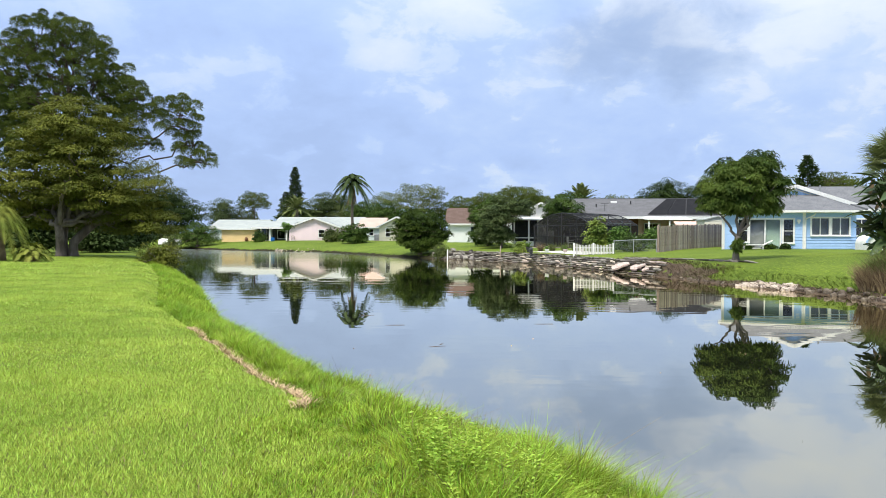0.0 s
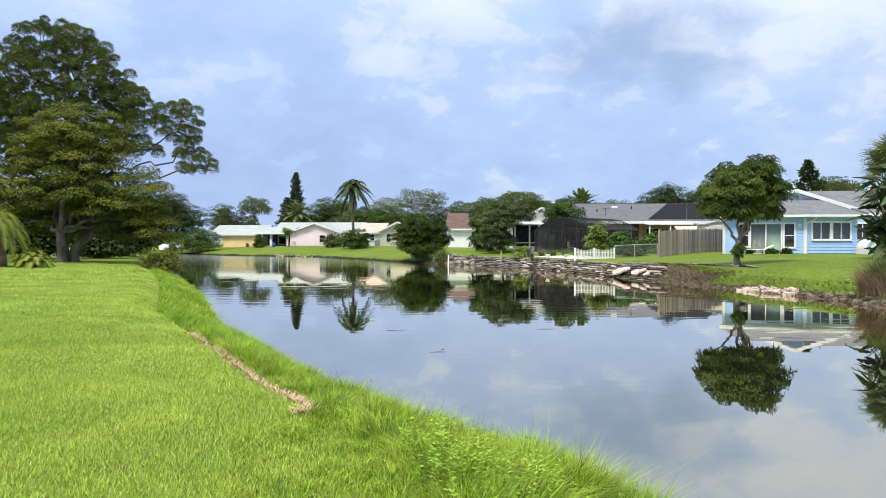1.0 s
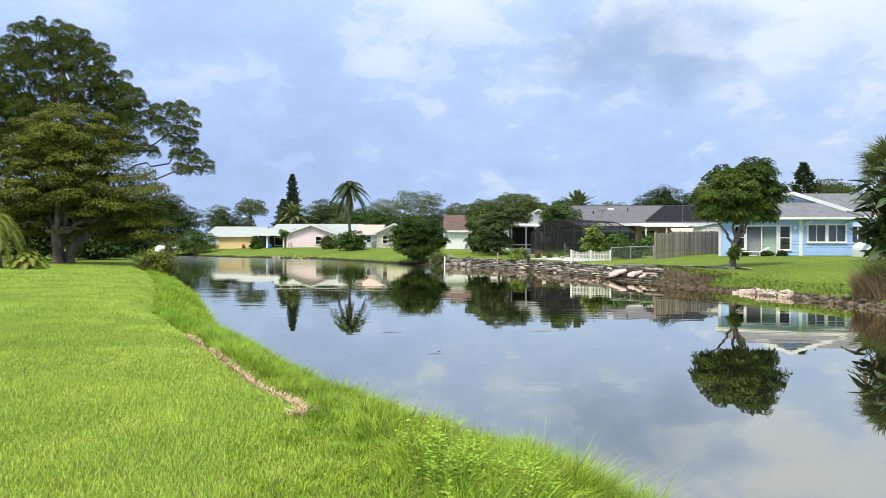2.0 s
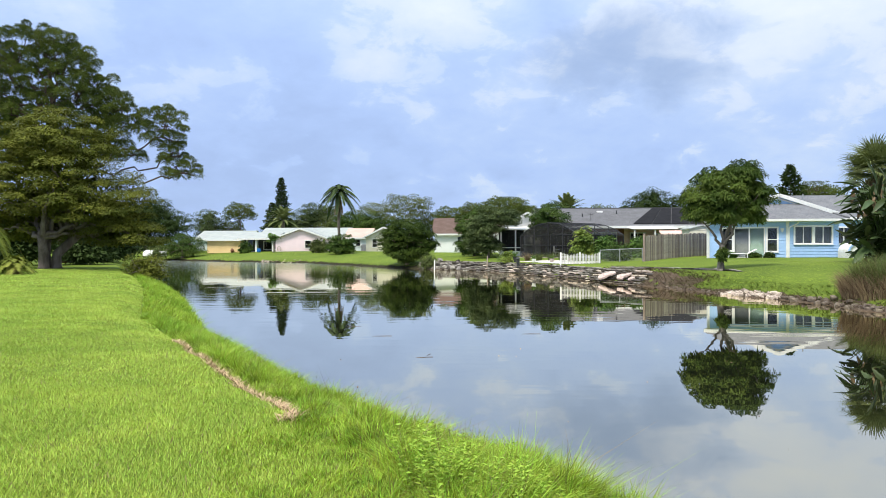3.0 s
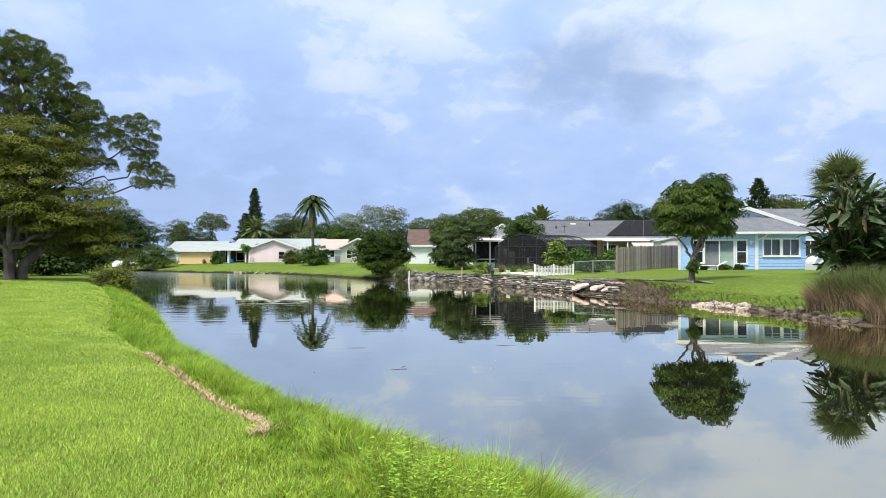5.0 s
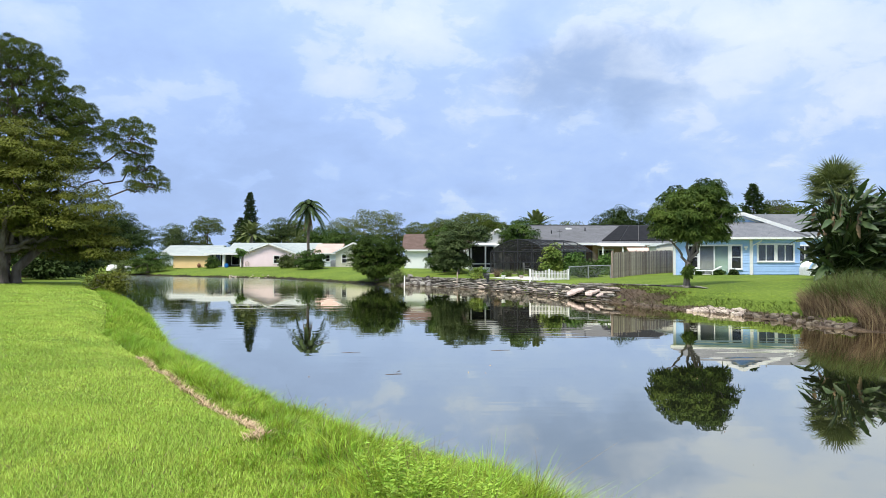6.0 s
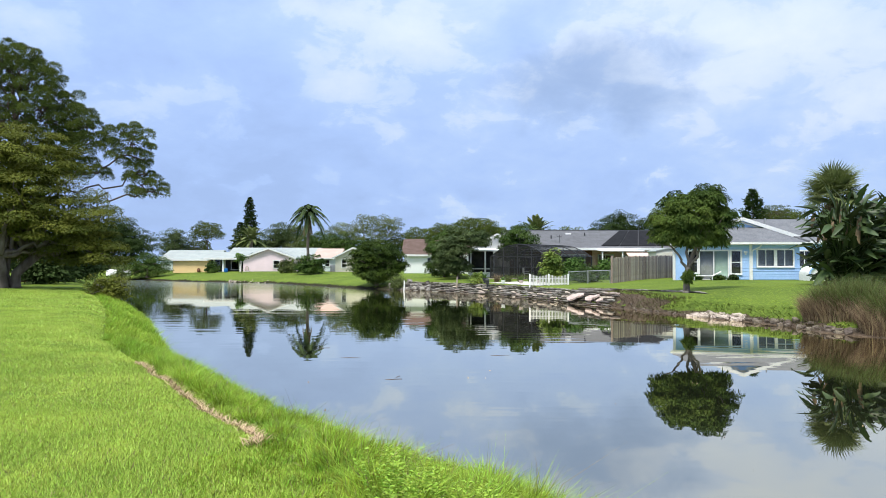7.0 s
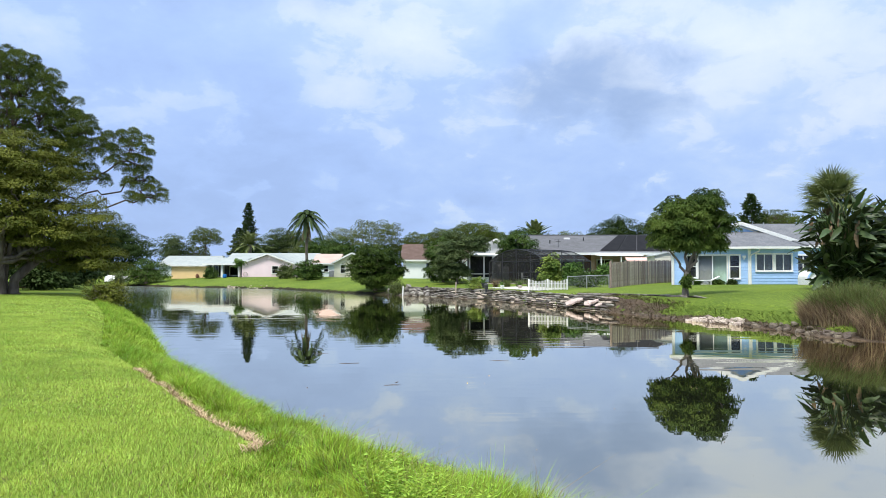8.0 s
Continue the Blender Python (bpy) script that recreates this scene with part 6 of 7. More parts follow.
def fan_palm(name, label, x, y, trunk_h, n, scale=1.0):
    t = thing(name, pose(x, y, gz(x, y) - 0.02), label, "palm tree")
    b = Build()
    steps = int(trunk_h / 0.25)
    b.tube([(0.03 * math.sin(i * 0.5), 0, trunk_h * i / steps) for i in range(steps + 1)], [0.17 + 0.03 * (i % 2) for i in range(steps + 1)], 10)
    for i in range(26):
        a, z = i * 2.4, trunk_h - 1.6 + i * 0.06
        b.beam((0.15 * math.cos(a), 0.15 * math.sin(a), z), (0.34 * math.cos(a), 0.34 * math.sin(a), z + 0.3), 0.09, 0.04)
    part("trunk", b, BARK, t)
    ms = [fan_mesh(i) for i in range(4)]
    for i in range(n):
        el = -28 + 113 * (i / (n - 1))
        az = i * 137.508
        part("fan_leaf", ms[i % 4], FROND, t, at=pose(0, 0, trunk_h) @ pose(0, 0, 0, 0, 0, az) @ pose(0.05, 0, 0, 0, -el, 0) @ pose(0, 0, 0, rng.uniform(-30, 30), 0, 0) @ Matrix.Scale(scale * rng.uniform(0.85, 1.1), 4))
    for i in range(9):
        part("dead_leaf", dead_fan, DRY, t, "dry brown hanging leaf", at=pose(0, 0, trunk_h - 0.1) @ pose(0, 0, 0, 0, 0, i * 47) @ pose(0.08, 0, 0, 0, 66, 0) @ Matrix.Scale(scale * 0.8, 4))
    return t


dead_fan = fan_mesh(9).copy()
dead_fan.materials.clear()
dead_fan.materials.append(DRY)
fan_palm("sabal_palm", "cabbage palm with a round head of fan leaves", 21.7, 38.6, 4.95, 60, 1.05)


def paddle_mesh(seed, length, width, bend):
    r = random.Random(seed)
    b = Build()
    n = 9
    rows = []
    for i in range(n + 1):
        t = i / n
        w = width * 0.5 * math.sin(math.pi * (0.06 + 0.9 * t)) ** 0.7 * (1 - 0.25 * t)
        x = length * t
        z = -bend * length * t * t
        fold = 0.28 * w
        jit = r.uniform(0.8, 1.08)
        rows.append([(x, -w * jit, z + fold), (x, -w * 0.5, z + fold * 0.4), (x, 0, z), (x, w * 0.5, z + fold * 0.4), (x, w * r.uniform(0.8, 1.08), z + fold)])
    vs = [v for row in rows for v in row]
    fs = []
    for i in range(n):
        for j in range(4):
            if j in (0, 3) and r.random() < 0.12:
                continue
            a = i * 5 + j
            fs.append((a, a + 1, a + 6, a + 5))
    b.add(vs, fs)
    m = b.mesh("paddle_leaf", True)
    m.materials.append(PADDLE)
    return m


def paddle_clump(x, y, n, spread, height, label):
    c = thing("bird_of_paradise", pose(x, y, gz(x, y) - 0.02), label, "banana-like plant")
    ms = [paddle_mesh(i, 1.15 + 0.10 * (i % 4), 0.36 + 0.05 * (i % 3), 0.06 + 0.10 * (i % 4)) for i in range(8)]
    dry = paddle_mesh(77, 1.1, 0.35, 0.4)
    dry.materials.clear()
    dry.materials.append(DRY)
    for i in range(n):
        a = rng.random() * 6.283
        u = rng.random() ** 0.55
        hgt = height * (0.05 + 0.67 * rng.random() ** 1.1)
        bulge = 0.45 + 0.55 * math.sin(math.pi * min(1.0, 0.15 + hgt / height * 0.8))
        tip = Vector((math.cos(a) * u * spread * bulge, math.sin(a) * u * spread * 0.75 * bulge, hgt))
        root = Vector((tip.x * 0.35, tip.y * 0.35, 0))
        mid = root.lerp(tip, 0.6) + Vector((-tip.x * 0.12, -tip.y * 0.12, 0))
        part("stalk", Build().tube([root, mid, tip], [0.05, 0.035, 0.02], 6), LEAF_DEEP, c)
        az = math.degrees(a) + rng.normal() * 50
        el = rng.uniform(30, 88) if u < 0.5 and hgt > height * 0.45 else rng.uniform(-25, 60)
        mesh = ms[i % 8]
        if rng.random() < 0.06:
            mesh, el = dry, -65
        part("leaf", mesh, PADDLE, c, at=Matrix.Translation(tip) @ pose(0, 0, 0, 0, 0, az) @ pose(0, 0, 0, 0, -el, 0) @ pose(0, 0, 0, rng.uniform(-60, 60), 0, 0) @ Matrix.Scale(rng.uniform(0.65, 1.1), 4))
    return c


paddle_clump(21.0, 36.2, 420, 1.8, 5.7, "dense clump of dark green paddle-shaped leaves")
paddle_clump(23.6, 36.6, 330, 1.9, 5.6, "dense clump of dark green paddle-shaped leaves")


# ---- grasses in tufts ----
def blade_soup(base, lean, height, width, segs=2, curl=0.4):
    """Tapered bent blades: lean is the flat direction in which each bows."""
    n = len(base)
    side = np.stack([-lean[:, 1], lean[:, 0], np.zeros(n)], 1)
    turn = rng.normal(size=n) * 0.9
    side = unit(side * np.cos(turn)[:, None] + np.concatenate([lean, np.zeros((n, 1))], 1) * np.sin(turn)[:, None])
    l3 = np.concatenate([lean, np.zeros((n, 1))], 1)
    rows = []
    for i in range(segs + 1):
        t = i / segs
        p = base + l3 * (height * curl * t ** 1.8)[:, None] + np.array([0, 0, 1.0]) * (height * (t - 0.22 * curl * t * t))[:, None]
        w = (width * (1 - t) ** 0.7 * 0.5)[:, None]
        if i < segs:
            rows += [p - side * w, p + side * w]
        else:
            rows.append(p)
    v = np.stack(rows, 1)
    tri = []
    for i in range(segs - 1):
        a = 2 * i
        tri += [(a, a + 1, a + 3), (a, a + 3, a + 2)]
    a = 2 * (segs - 1)
    tri.append((a, a + 1, a + 2))
    return soup("blades", v, tri)


def flat_dirs(n):
    a = rng.random(n) * 2 * np.pi
    return np.stack([np.cos(a), np.sin(a)], 1)


def tuft(name, label, x, y, r, h, n, material, curl=0.7, width=0.02, category="grass clump", group="", dry=0, z=None):
    z0 = gz(x, y) if z is None else z
    t = thing(name, pose(x, y, z0 - 0.03), label, category, group)
    d = flat_dirs(n)
    rad = r * rng.random(n) ** 0.6
    base = np.concatenate([d * rad[:, None] * 0.5, np.zeros((n, 1))], 1)
    base[:, 2] = np.maximum(ground_z(x + base[:, 0], y + base[:, 1]), -0.06) - z0
    ww = unit(d * 0.6 + rng.normal(size=(n, 2)) * 0.8)
    part("foliage", blade_soup(base, ww, h * (0.4 + 0.6 * rng.random(n)), np.full(n, width), 4, curl * (0.3 + 1.5 * rng.random(n) ** 1.5)), material, t)
    if dry:
        d = flat_dirs(dry)
        base = np.concatenate([d * (r * 0.95 * rng.random(dry) ** 0.4)[:, None], np.full((dry, 1), 0.0)], 1)
        base[:, 2] = np.maximum(ground_z(x + base[:, 0], y + base[:, 1]), -0.06) - z0
        part("dry_skirt", blade_soup(base, unit(d + rng.normal(size=(dry, 2)) * 0.8), h * (0.30 + 0.42 * rng.random(dry)), np.full(dry, width), 3, curl * (0.3 + 1.0 * rng.random(dry))), DRY, t, "dry brown skirt of old blades")
    return t


for x, y, r, h, n, dr in ((14.45, 26.4, 0.8, 2.0, 900, 1300), (14.6, 25.4, 0.85, 2.1, 900, 300), (15.0, 24.6, 0.9, 1.9, 900, 250), (14.9, 23.2, 1.0, 2.1, 1200, 1100), (15.7, 22.5, 1.1, 2.0, 1200, 1100), (16.6, 23.4, 1.1, 2.1, 900, 500), (16.4, 21.3, 1.1, 2.0, 900, 800),
                         (15.6, 26.4, 0.9, 1.8, 700, 100), (17.2, 25.0, 1.0, 2.0, 700, 200)):
    tuft("reed_clump", "tall arching marsh grass with a dry brown skirt", x, y, r, h * 0.80, int(n * 1.2), REED, 0.6, 0.022, "reeds", "reeds on the bank", int(dr * 2.0) + 300)
for x, y in ((4.4, 58.4), (5.3, 57.6), (6.2, 57.0), (7.0, 56.2)):
    tuft("fountain_grass", "brownish fountain grass in the gravel bed", x, y, 0.4, 0.95, 260, DRY if x < 5 else REED, 0.8, 0.018, group="fountain grasses")
shrub("hibiscus_shrub", "tall lime-green leafy shrub by the pool cage", 8.6, 55.0, 1.8, 2.5, LEAF_LIME, clumps=34, per=60, size=(0.24, 0.12))
shrub("hibiscus_shrub", "leafy green shrub beside the picket fence", 10.2, 54.6, 1.6, 1.7, LEAF_FRESH, clumps=40, per=60, size=(0.22, 0.1))
shrub("hibiscus_shrub", "bushy green shrub behind the chain-link fence", 10.6, 52.0, 2.2, 1.2, LEAF_DARK, clumps=36, per=60, size=(0.18, 0.08))
shrub("hibiscus_shrub", "light green shrub beside the wooden fence", 12.6, 54.5, 1.3, 1.5, LEAF_FRESH, clumps=30, per=60, size=(0.22, 0.1))
shrub("clipped_shrub", "round yellow-green shrub above the stone wall", 2.7, 57.6, 1.5, 1.0, LEAF_LIME, clumps=30, per=70, size=(0.12, 0.06), clump_r=0.22)
shrub("waterside_shrub", "twiggy tan-green shrub beside the dark tree", -4.3, 64.0, 1.8, 1.3, LEAF_HAZY, clumps=26, per=50, size=(0.16, 0.05))
tree("mango_sprouts", "leafy sprouts round the foot of the mango trunk", 12.78, 36.55, [(0, 0, 0.78, 0.2, 0.2, 0.2), (0.03, 0, 0.98, 0.15, 0.15, 0.16)], None, LEAF_MANGO, trunk_r=0.03, fork=0.4, clumps=12, per=45, size=(0.17, 0.05), clump_r=0.16, limbs=5, category="sprouts")
for x, y, w, h, lm in ((17.9, 49.4, 0.9, 0.4, LEAF_FRESH), (19.2, 48.7, 1.0, 0.35, LEAF_DARK), (20.0, 48.2, 0.7, 0.3, LEAF_DEEP)):
    shrub("border_plant", "small leafy plant at the foot of the blue wall", x, y, w, h, lm, clumps=12, per=40, size=(0.14, 0.06), clump_r=0.15, group="plants by the blue house")

# spreading pygmy palms on the near lawn
feather_palm("pygmy_palm", "small pygmy date palm with a bristly brown trunk", -23.3, 34.2, 0.5, 0.3, 40, 1.25, 0.75, 0.3, el=(-10, 80), material=FROND_GOLD, leaflets=36, leaf_w=0.03, bark=DRY, group="pygmy palms", booted=True)
feather_palm("pygmy_palm", "taller pygmy date palm with golden-green fronds", -25.4, 34.6, 2.5, 0.3, 46, 2.0, 1.15, 0.42, el=(-20, 78), material=FROND_GOLD, leaflets=44, leaf_w=0.03, bark=DRY, group="pygmy palms", booted=True)


# ---- garden things ----
def lathe(profile, n=16):
    b = Build()
    o = []
    for r, z in profile:
        o.append([(r * math.cos(2 * math.pi * k / n), r * math.sin(2 * math.pi * k / n), z) for k in range(n)])
    vs = [v for ring in o for v in ring]
    fs = [(i * n + k, i * n + (k + 1) % n, (i + 1) * n + (k + 1) % n, (i + 1) * n + k) for i in range(len(o) - 1) for k in range(n)]
    fs += [tuple(range(n - 1, -1, -1)), tuple(range((len(o) - 1) * n, len(o) * n))]
    return b.add(vs, fs)


def pot(x, y, r, h, material, label):
    p = thing("plant_pot", pose(x, y, gz(x, y)), label, "pot", "pots in the gravel bed")
    part("body", lathe([(r * 0.7, 0), (r, h * 0.85), (r * 1.12, h * 0.86), (r * 1.12, h), (r * 0.95, h), (r * 0.9, h * 0.9)]), material, p)
    part("plant", blade_soup(np.concatenate([flat_dirs(50) * r * 0.4, np.full((50, 1), h * 0.88)], 1), flat_dirs(50), h * (0.8 + 0.7 * rng.random(50)), np.full(50, 0.05), 3, 0.7), LEAF_FRESH, p)


pot(4.7, 55.6, 0.16, 0.28, WHITE, "white pot with a spiky plant")
pot(6.0, 54.4, 0.17, 0.28, CONCRETE, "pale stone pot with a spiky plant")
pot(3.3, 57.2, 0.18, 0.45, DARK_METAL, "dark glazed pot with a spiky plant")
pot(7.2, 53.6, 0.15, 0.26, CONCRETE, "pale stone pot with a spiky plant")
lant = thing("garden_lantern", pose(3.45, 55.6, gz(3.45, 55.6)), "dark metal garden lantern on the gravel", "lantern")
part("base", lathe([(0.18, 0), (0.18, 0.05), (0.08, 0.1), (0.08, 0.35)]), DARK_METAL, lant)
part("housing", Build().box(-0.13, 0.13, -0.13, 0.13, 0.36, 0.66, 0.02), DARK_METAL, lant)
part("cap", lathe([(0.22, 0.67), (0.1, 0.8), (0.03, 0.86)]), DARK_METAL, lant)


def patio_table(x, y, z):
    t = thing("patio_table", pose(x, y, z, 0, 0, 20), "dark round patio table inside the screened enclosure", "table")
    part("tabletop", lathe([(0.6, 0.70), (0.62, 0.71), (0.62, 0.735), (0.6, 0.74)], 24), ALU, t)
    for i in range(4):
        a = i * 1.571 + 0.5
        part("leg", Build().tube([(0.5 * math.cos(a), 0.5 * math.sin(a), 0), (0.42 * math.cos(a), 0.42 * math.sin(a), 0.7)], [0.02, 0.02], 6), ALU, t)


def patio_chair(x, y, z, rz, material, label):
    t = thing("patio_chair", pose(x, y, z, 0, 0, rz), label, "chair", "patio chairs")
    part("seat", Build().box(-0.25, 0.25, -0.25, 0.25, 0.40, 0.44, 0.01), material, t)
    part("backrest", Build().box(-0.25, 0.25, 0.25, 0.29, 0.46, 0.95, 0.01), material, t)
    for sx in (-0.22, 0.22):
        for sy in (-0.22, 0.24):
            part("leg", Build().box(sx - 0.02, sx + 0.02, sy - 0.02, sy + 0.02, 0, 0.4), material, t)
        part("armrest", Build().box(sx - 0.03, sx + 0.03, -0.22, 0.24, 0.62, 0.65), material, t)


patio_table(8.2, 62.4, 1.12)
patio_chair(9.0, 62.0, 1.12, -70, ALU, "dark patio chair inside the screened enclosure")
patio_chair(7.4, 62.8, 1.12, 100, WHITE, "white patio chair inside the screened enclosure")
patio_chair(11.4, 60.6, gz(11.4, 60.6), 30, WHITE, "white patio chair beside the pool cage")
patio_chair(12.4, 60.2, gz(12.4, 60.2), -20, WHITE, "white patio chair beside the pool cage")

lounger = thing("sun_lounger", pose(18.35, 48.9, gz(18.35, 48.9), 0, 0, -12), "white plastic sun lounger by the sliding door", "lounger")
part("seat", Build().box(-0.9, 0.45, -0.3, 0.3, 0.28, 0.33, 0.01), WHITE, lounger)
part("backrest", Build().slab([(0.46, -0.3, 0.33), (0.46, 0.3, 0.33), (1.0, 0.3, 0.62), (1.0, -0.3, 0.62)], 0.05), WHITE, lounger)
for sx in (-0.8, 0.4):
    for sy in (-0.26, 0.26):
        part("leg", Build().box(sx - 0.03, sx + 0.03, sy - 0.03, sy + 0.03, 0, 0.28), WHITE, lounger)

cover = thing("arched_cover", pose(25.0, 46.6, gz(25.0, 46.6)), "white arched storage cover with a blue rim", "storage cover")
arch = [(0.55 * math.cos(math.pi * i / 12), 0.42 + 0.55 * math.sin(math.pi * i / 12)) for i in range(13)]
part("shell", Build().prism([(0.55, 0)] + arch + [(-0.55, 0)], 0, 1.4), WHITE, cover)
rim = Build()
for (xa, za), (xb, zb) in zip(arch, arch[1:]):
    rim.beam((xa * 1.03, -0.05, za), (xb * 1.03, -0.05, zb), 0.08, 0.1)
part("rim", rim, BLUE, cover, "light blue rim")

tub = thing("blue_barrel", pose(-31.9, 101.6, gz(-31.9, 101.6)) @ Matrix.Scale(0.62, 4), "bright blue plastic barrel by the lanai", "barrel")
part("body", lathe([(0.36, 0), (0.45, 0.15), (0.48, 0.45), (0.45, 0.75), (0.38, 0.88)]), BLUE_PLASTIC, tub)
part("lid", lathe([(0.4, 0.881), (0.4, 0.93), (0.1, 0.95)]), BLUE_PLASTIC, tub)
reel = thing("hose_reel", pose(-29.2, 102.9, gz(-29, 102.9)) @ Matrix.Scale(0.65, 4), "round pale hose reel leaning on the pink wall", "hose reel")
ring = Build()
for i in range(16):
    a, c = 2 * math.pi * i / 16, 2 * math.pi * (i + 1) / 16
    ring.beam((0.42 * math.cos(a), -0.1, 0.6 + 0.55 * math.sin(a)), (0.42 * math.cos(c), -0.1, 0.6 + 0.55 * math.sin(c)), 0.12, 0.12)
part("coil", ring, CONCRETE, reel)
part("stand", Build().box(-0.2, 0.2, -0.2, 0.0, 0, 0.1, 0.01), WHITE, reel)
urn = thing("clay_urn", pose(-37.0, 104.7, gz(-37.0, 104.7)) @ Matrix.Scale(0.6, 4), "brown clay urn beside the yellow wall", "urn")
part("body", lathe([(0.25, 0), (0.42, 0.4), (0.4, 0.75), (0.22, 0.95), (0.28, 1.05)]), TERRA, urn)
ac = thing("air_conditioner", pose(-16.2, 101.8, gz(-16.2, 101.8)), "grey outdoor air conditioner unit by the wall", "air conditioner")
part("case", Build().box(-0.45, 0.45, -0.4, 0.4, 0.05, 0.95, 0.03), STEEL, ac)
part("fan_grille", lathe([(0.36, 0.951), (0.36, 0.98), (0.05, 0.99)]), DARK_METAL, ac)
part("pad", Build().box(-0.55, 0.55, -0.5, 0.5, -0.1, 0.049), CONCRETE, ac)


def upturned_boat(x, y, rz):
    c = thing("upturned_boat", pose(x, y, gz(x, y), 0, 0, rz), "white boat hull lying upside down on the grass", "boat")
    hull, rings, n = Build(), 9, 9
    for i in range(rings):
        t = i / (rings - 1)
        half = 0.75 * (1 - 0.85 * t ** 3)
        top = 0.95 - 0.30 * t
        for k in range(n):
            a = math.pi * k / (n - 1)
            hull.v.append((-1.7 + 3.4 * t, half * math.cos(a), top * math.sin(a) ** 0.6 if 0 < k < n - 1 else 0.0))
    for i in range(rings - 1):
        for k in range(n - 1):
            a = i * n + k
            hull.f.append((a, a + 1, a + n + 1, a + n))
    hull.f += [tuple(range(n)), tuple(range((rings - 1) * n, rings * n))]
    part("hull", hull.mesh("hull", True), WHITE, c)
    part("keel", Build().beam((-1.7, 0, 0.96), (1.7, 0, 0.67), 0.06, 0.08), WHITE, c)


upturned_boat(-48.8, 104.5, 4)
solid("shore_plank", Build().box(-0.7, 0.7, -0.16, 0.16, 0, 0.14, 0.02), CONCRETE, "pale plank lying at the far waterline", "plank", at=pose(-41.0, 97.6, gz(-41.0, 97.6), 6, 0, 20))


# ---- grass, weeds and floating bits of the near bank ----
def in_view(x, y, left=0.80, right=0.72):
    return (x > -left * y - 1.0) & (x < right * y + 1.0)


def scatter(x0, x1, y0, y1, per_m2, lo, hi):
    """Random places on land between lo and hi metres from the waterline, on the near bank."""
    n = int((x1 - x0) * (y1 - y0) * per_m2)
    x, y = x0 + (x1 - x0) * rng.random(n), y0 + (y1 - y0) * rng.random(n)
    ok = (in_view(x, y) | (y < 3.6)) & (x < 4)
    x, y = x[ok], y[ok]
    d, _ = shore_dist(x, y)
    ok = (d > lo) & (d < hi)
    return x[ok], y[ok], d[ok]


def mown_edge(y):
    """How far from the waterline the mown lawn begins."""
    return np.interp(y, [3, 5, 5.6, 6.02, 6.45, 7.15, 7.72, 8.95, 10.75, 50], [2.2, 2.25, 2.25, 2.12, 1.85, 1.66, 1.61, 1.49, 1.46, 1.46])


def lawn_blades(name, y0, y1, x0, x1, density, h, w, label, material=None):
    x, y, d = scatter(x0, x1, y0, y1, density, 1.4, 60)
    ok = d > mown_edge(y)
    x, y, d = x[ok], y[ok], d[ok]
    n = len(x)
    patch = (1 + 0.35 * np.clip((6.2 - y) / 1.6, 0, 1) * np.clip(1.6 - (d - mown_edge(y)), 0.15, 1)) * (0.75 + 0.3 * wobble(x * 0.8, y * 0.8) + 0.15 * wobble(x * 3, y * 3))
    base = np.stack([x, y, ground_z(x, y) - 0.01], 1)
    # mown in lanes along the shore, each lane laid the other way
    lane = np.sin((x * 0.86 + y * 0.5) * 2.6 + 0.4 * np.sin(y * 0.3))
    lean = unit(flat_dirs(n) + lane[:, None] * np.array([-0.5, 0.86]) * 0.10)
    m = blade_soup(base, lean, h * patch * (0.5 + 0.8 * rng.random(n)), w * (0.7 + 0.6 * rng.random(n)), 1, 0.55)
    return solid(name, m, material or BLADE, label, "grass", kind="stuff")


lawn_blades("lawn_straw", 3.6, 12, -11, 1, 160, 0.06, 0.01, "pale dry blades scattered through the lawn", DRY)
lawn_blades("lawn_grass", 3.6, 7.5, -7, 1, 9000, 0.052, 0.0085, "short broad-bladed lawn grass")
lawn_blades("lawn_grass", -7, 3.6, -9, 3.6, 160, 0.07, 0.03, "short broad-bladed lawn grass")
lawn_blades("lawn_grass", 7.5, 13, -12, -0.5, 4200, 0.056, 0.0115, "short broad-bladed lawn grass")
lawn_blades("lawn_grass", 13, 24, -20, -3, 1700, 0.062, 0.017, "short broad-bladed lawn grass")
lawn_blades("lawn_grass", 24, 44, -36, -9, 330, 0.08, 0.04, "short broad-bladed lawn grass")


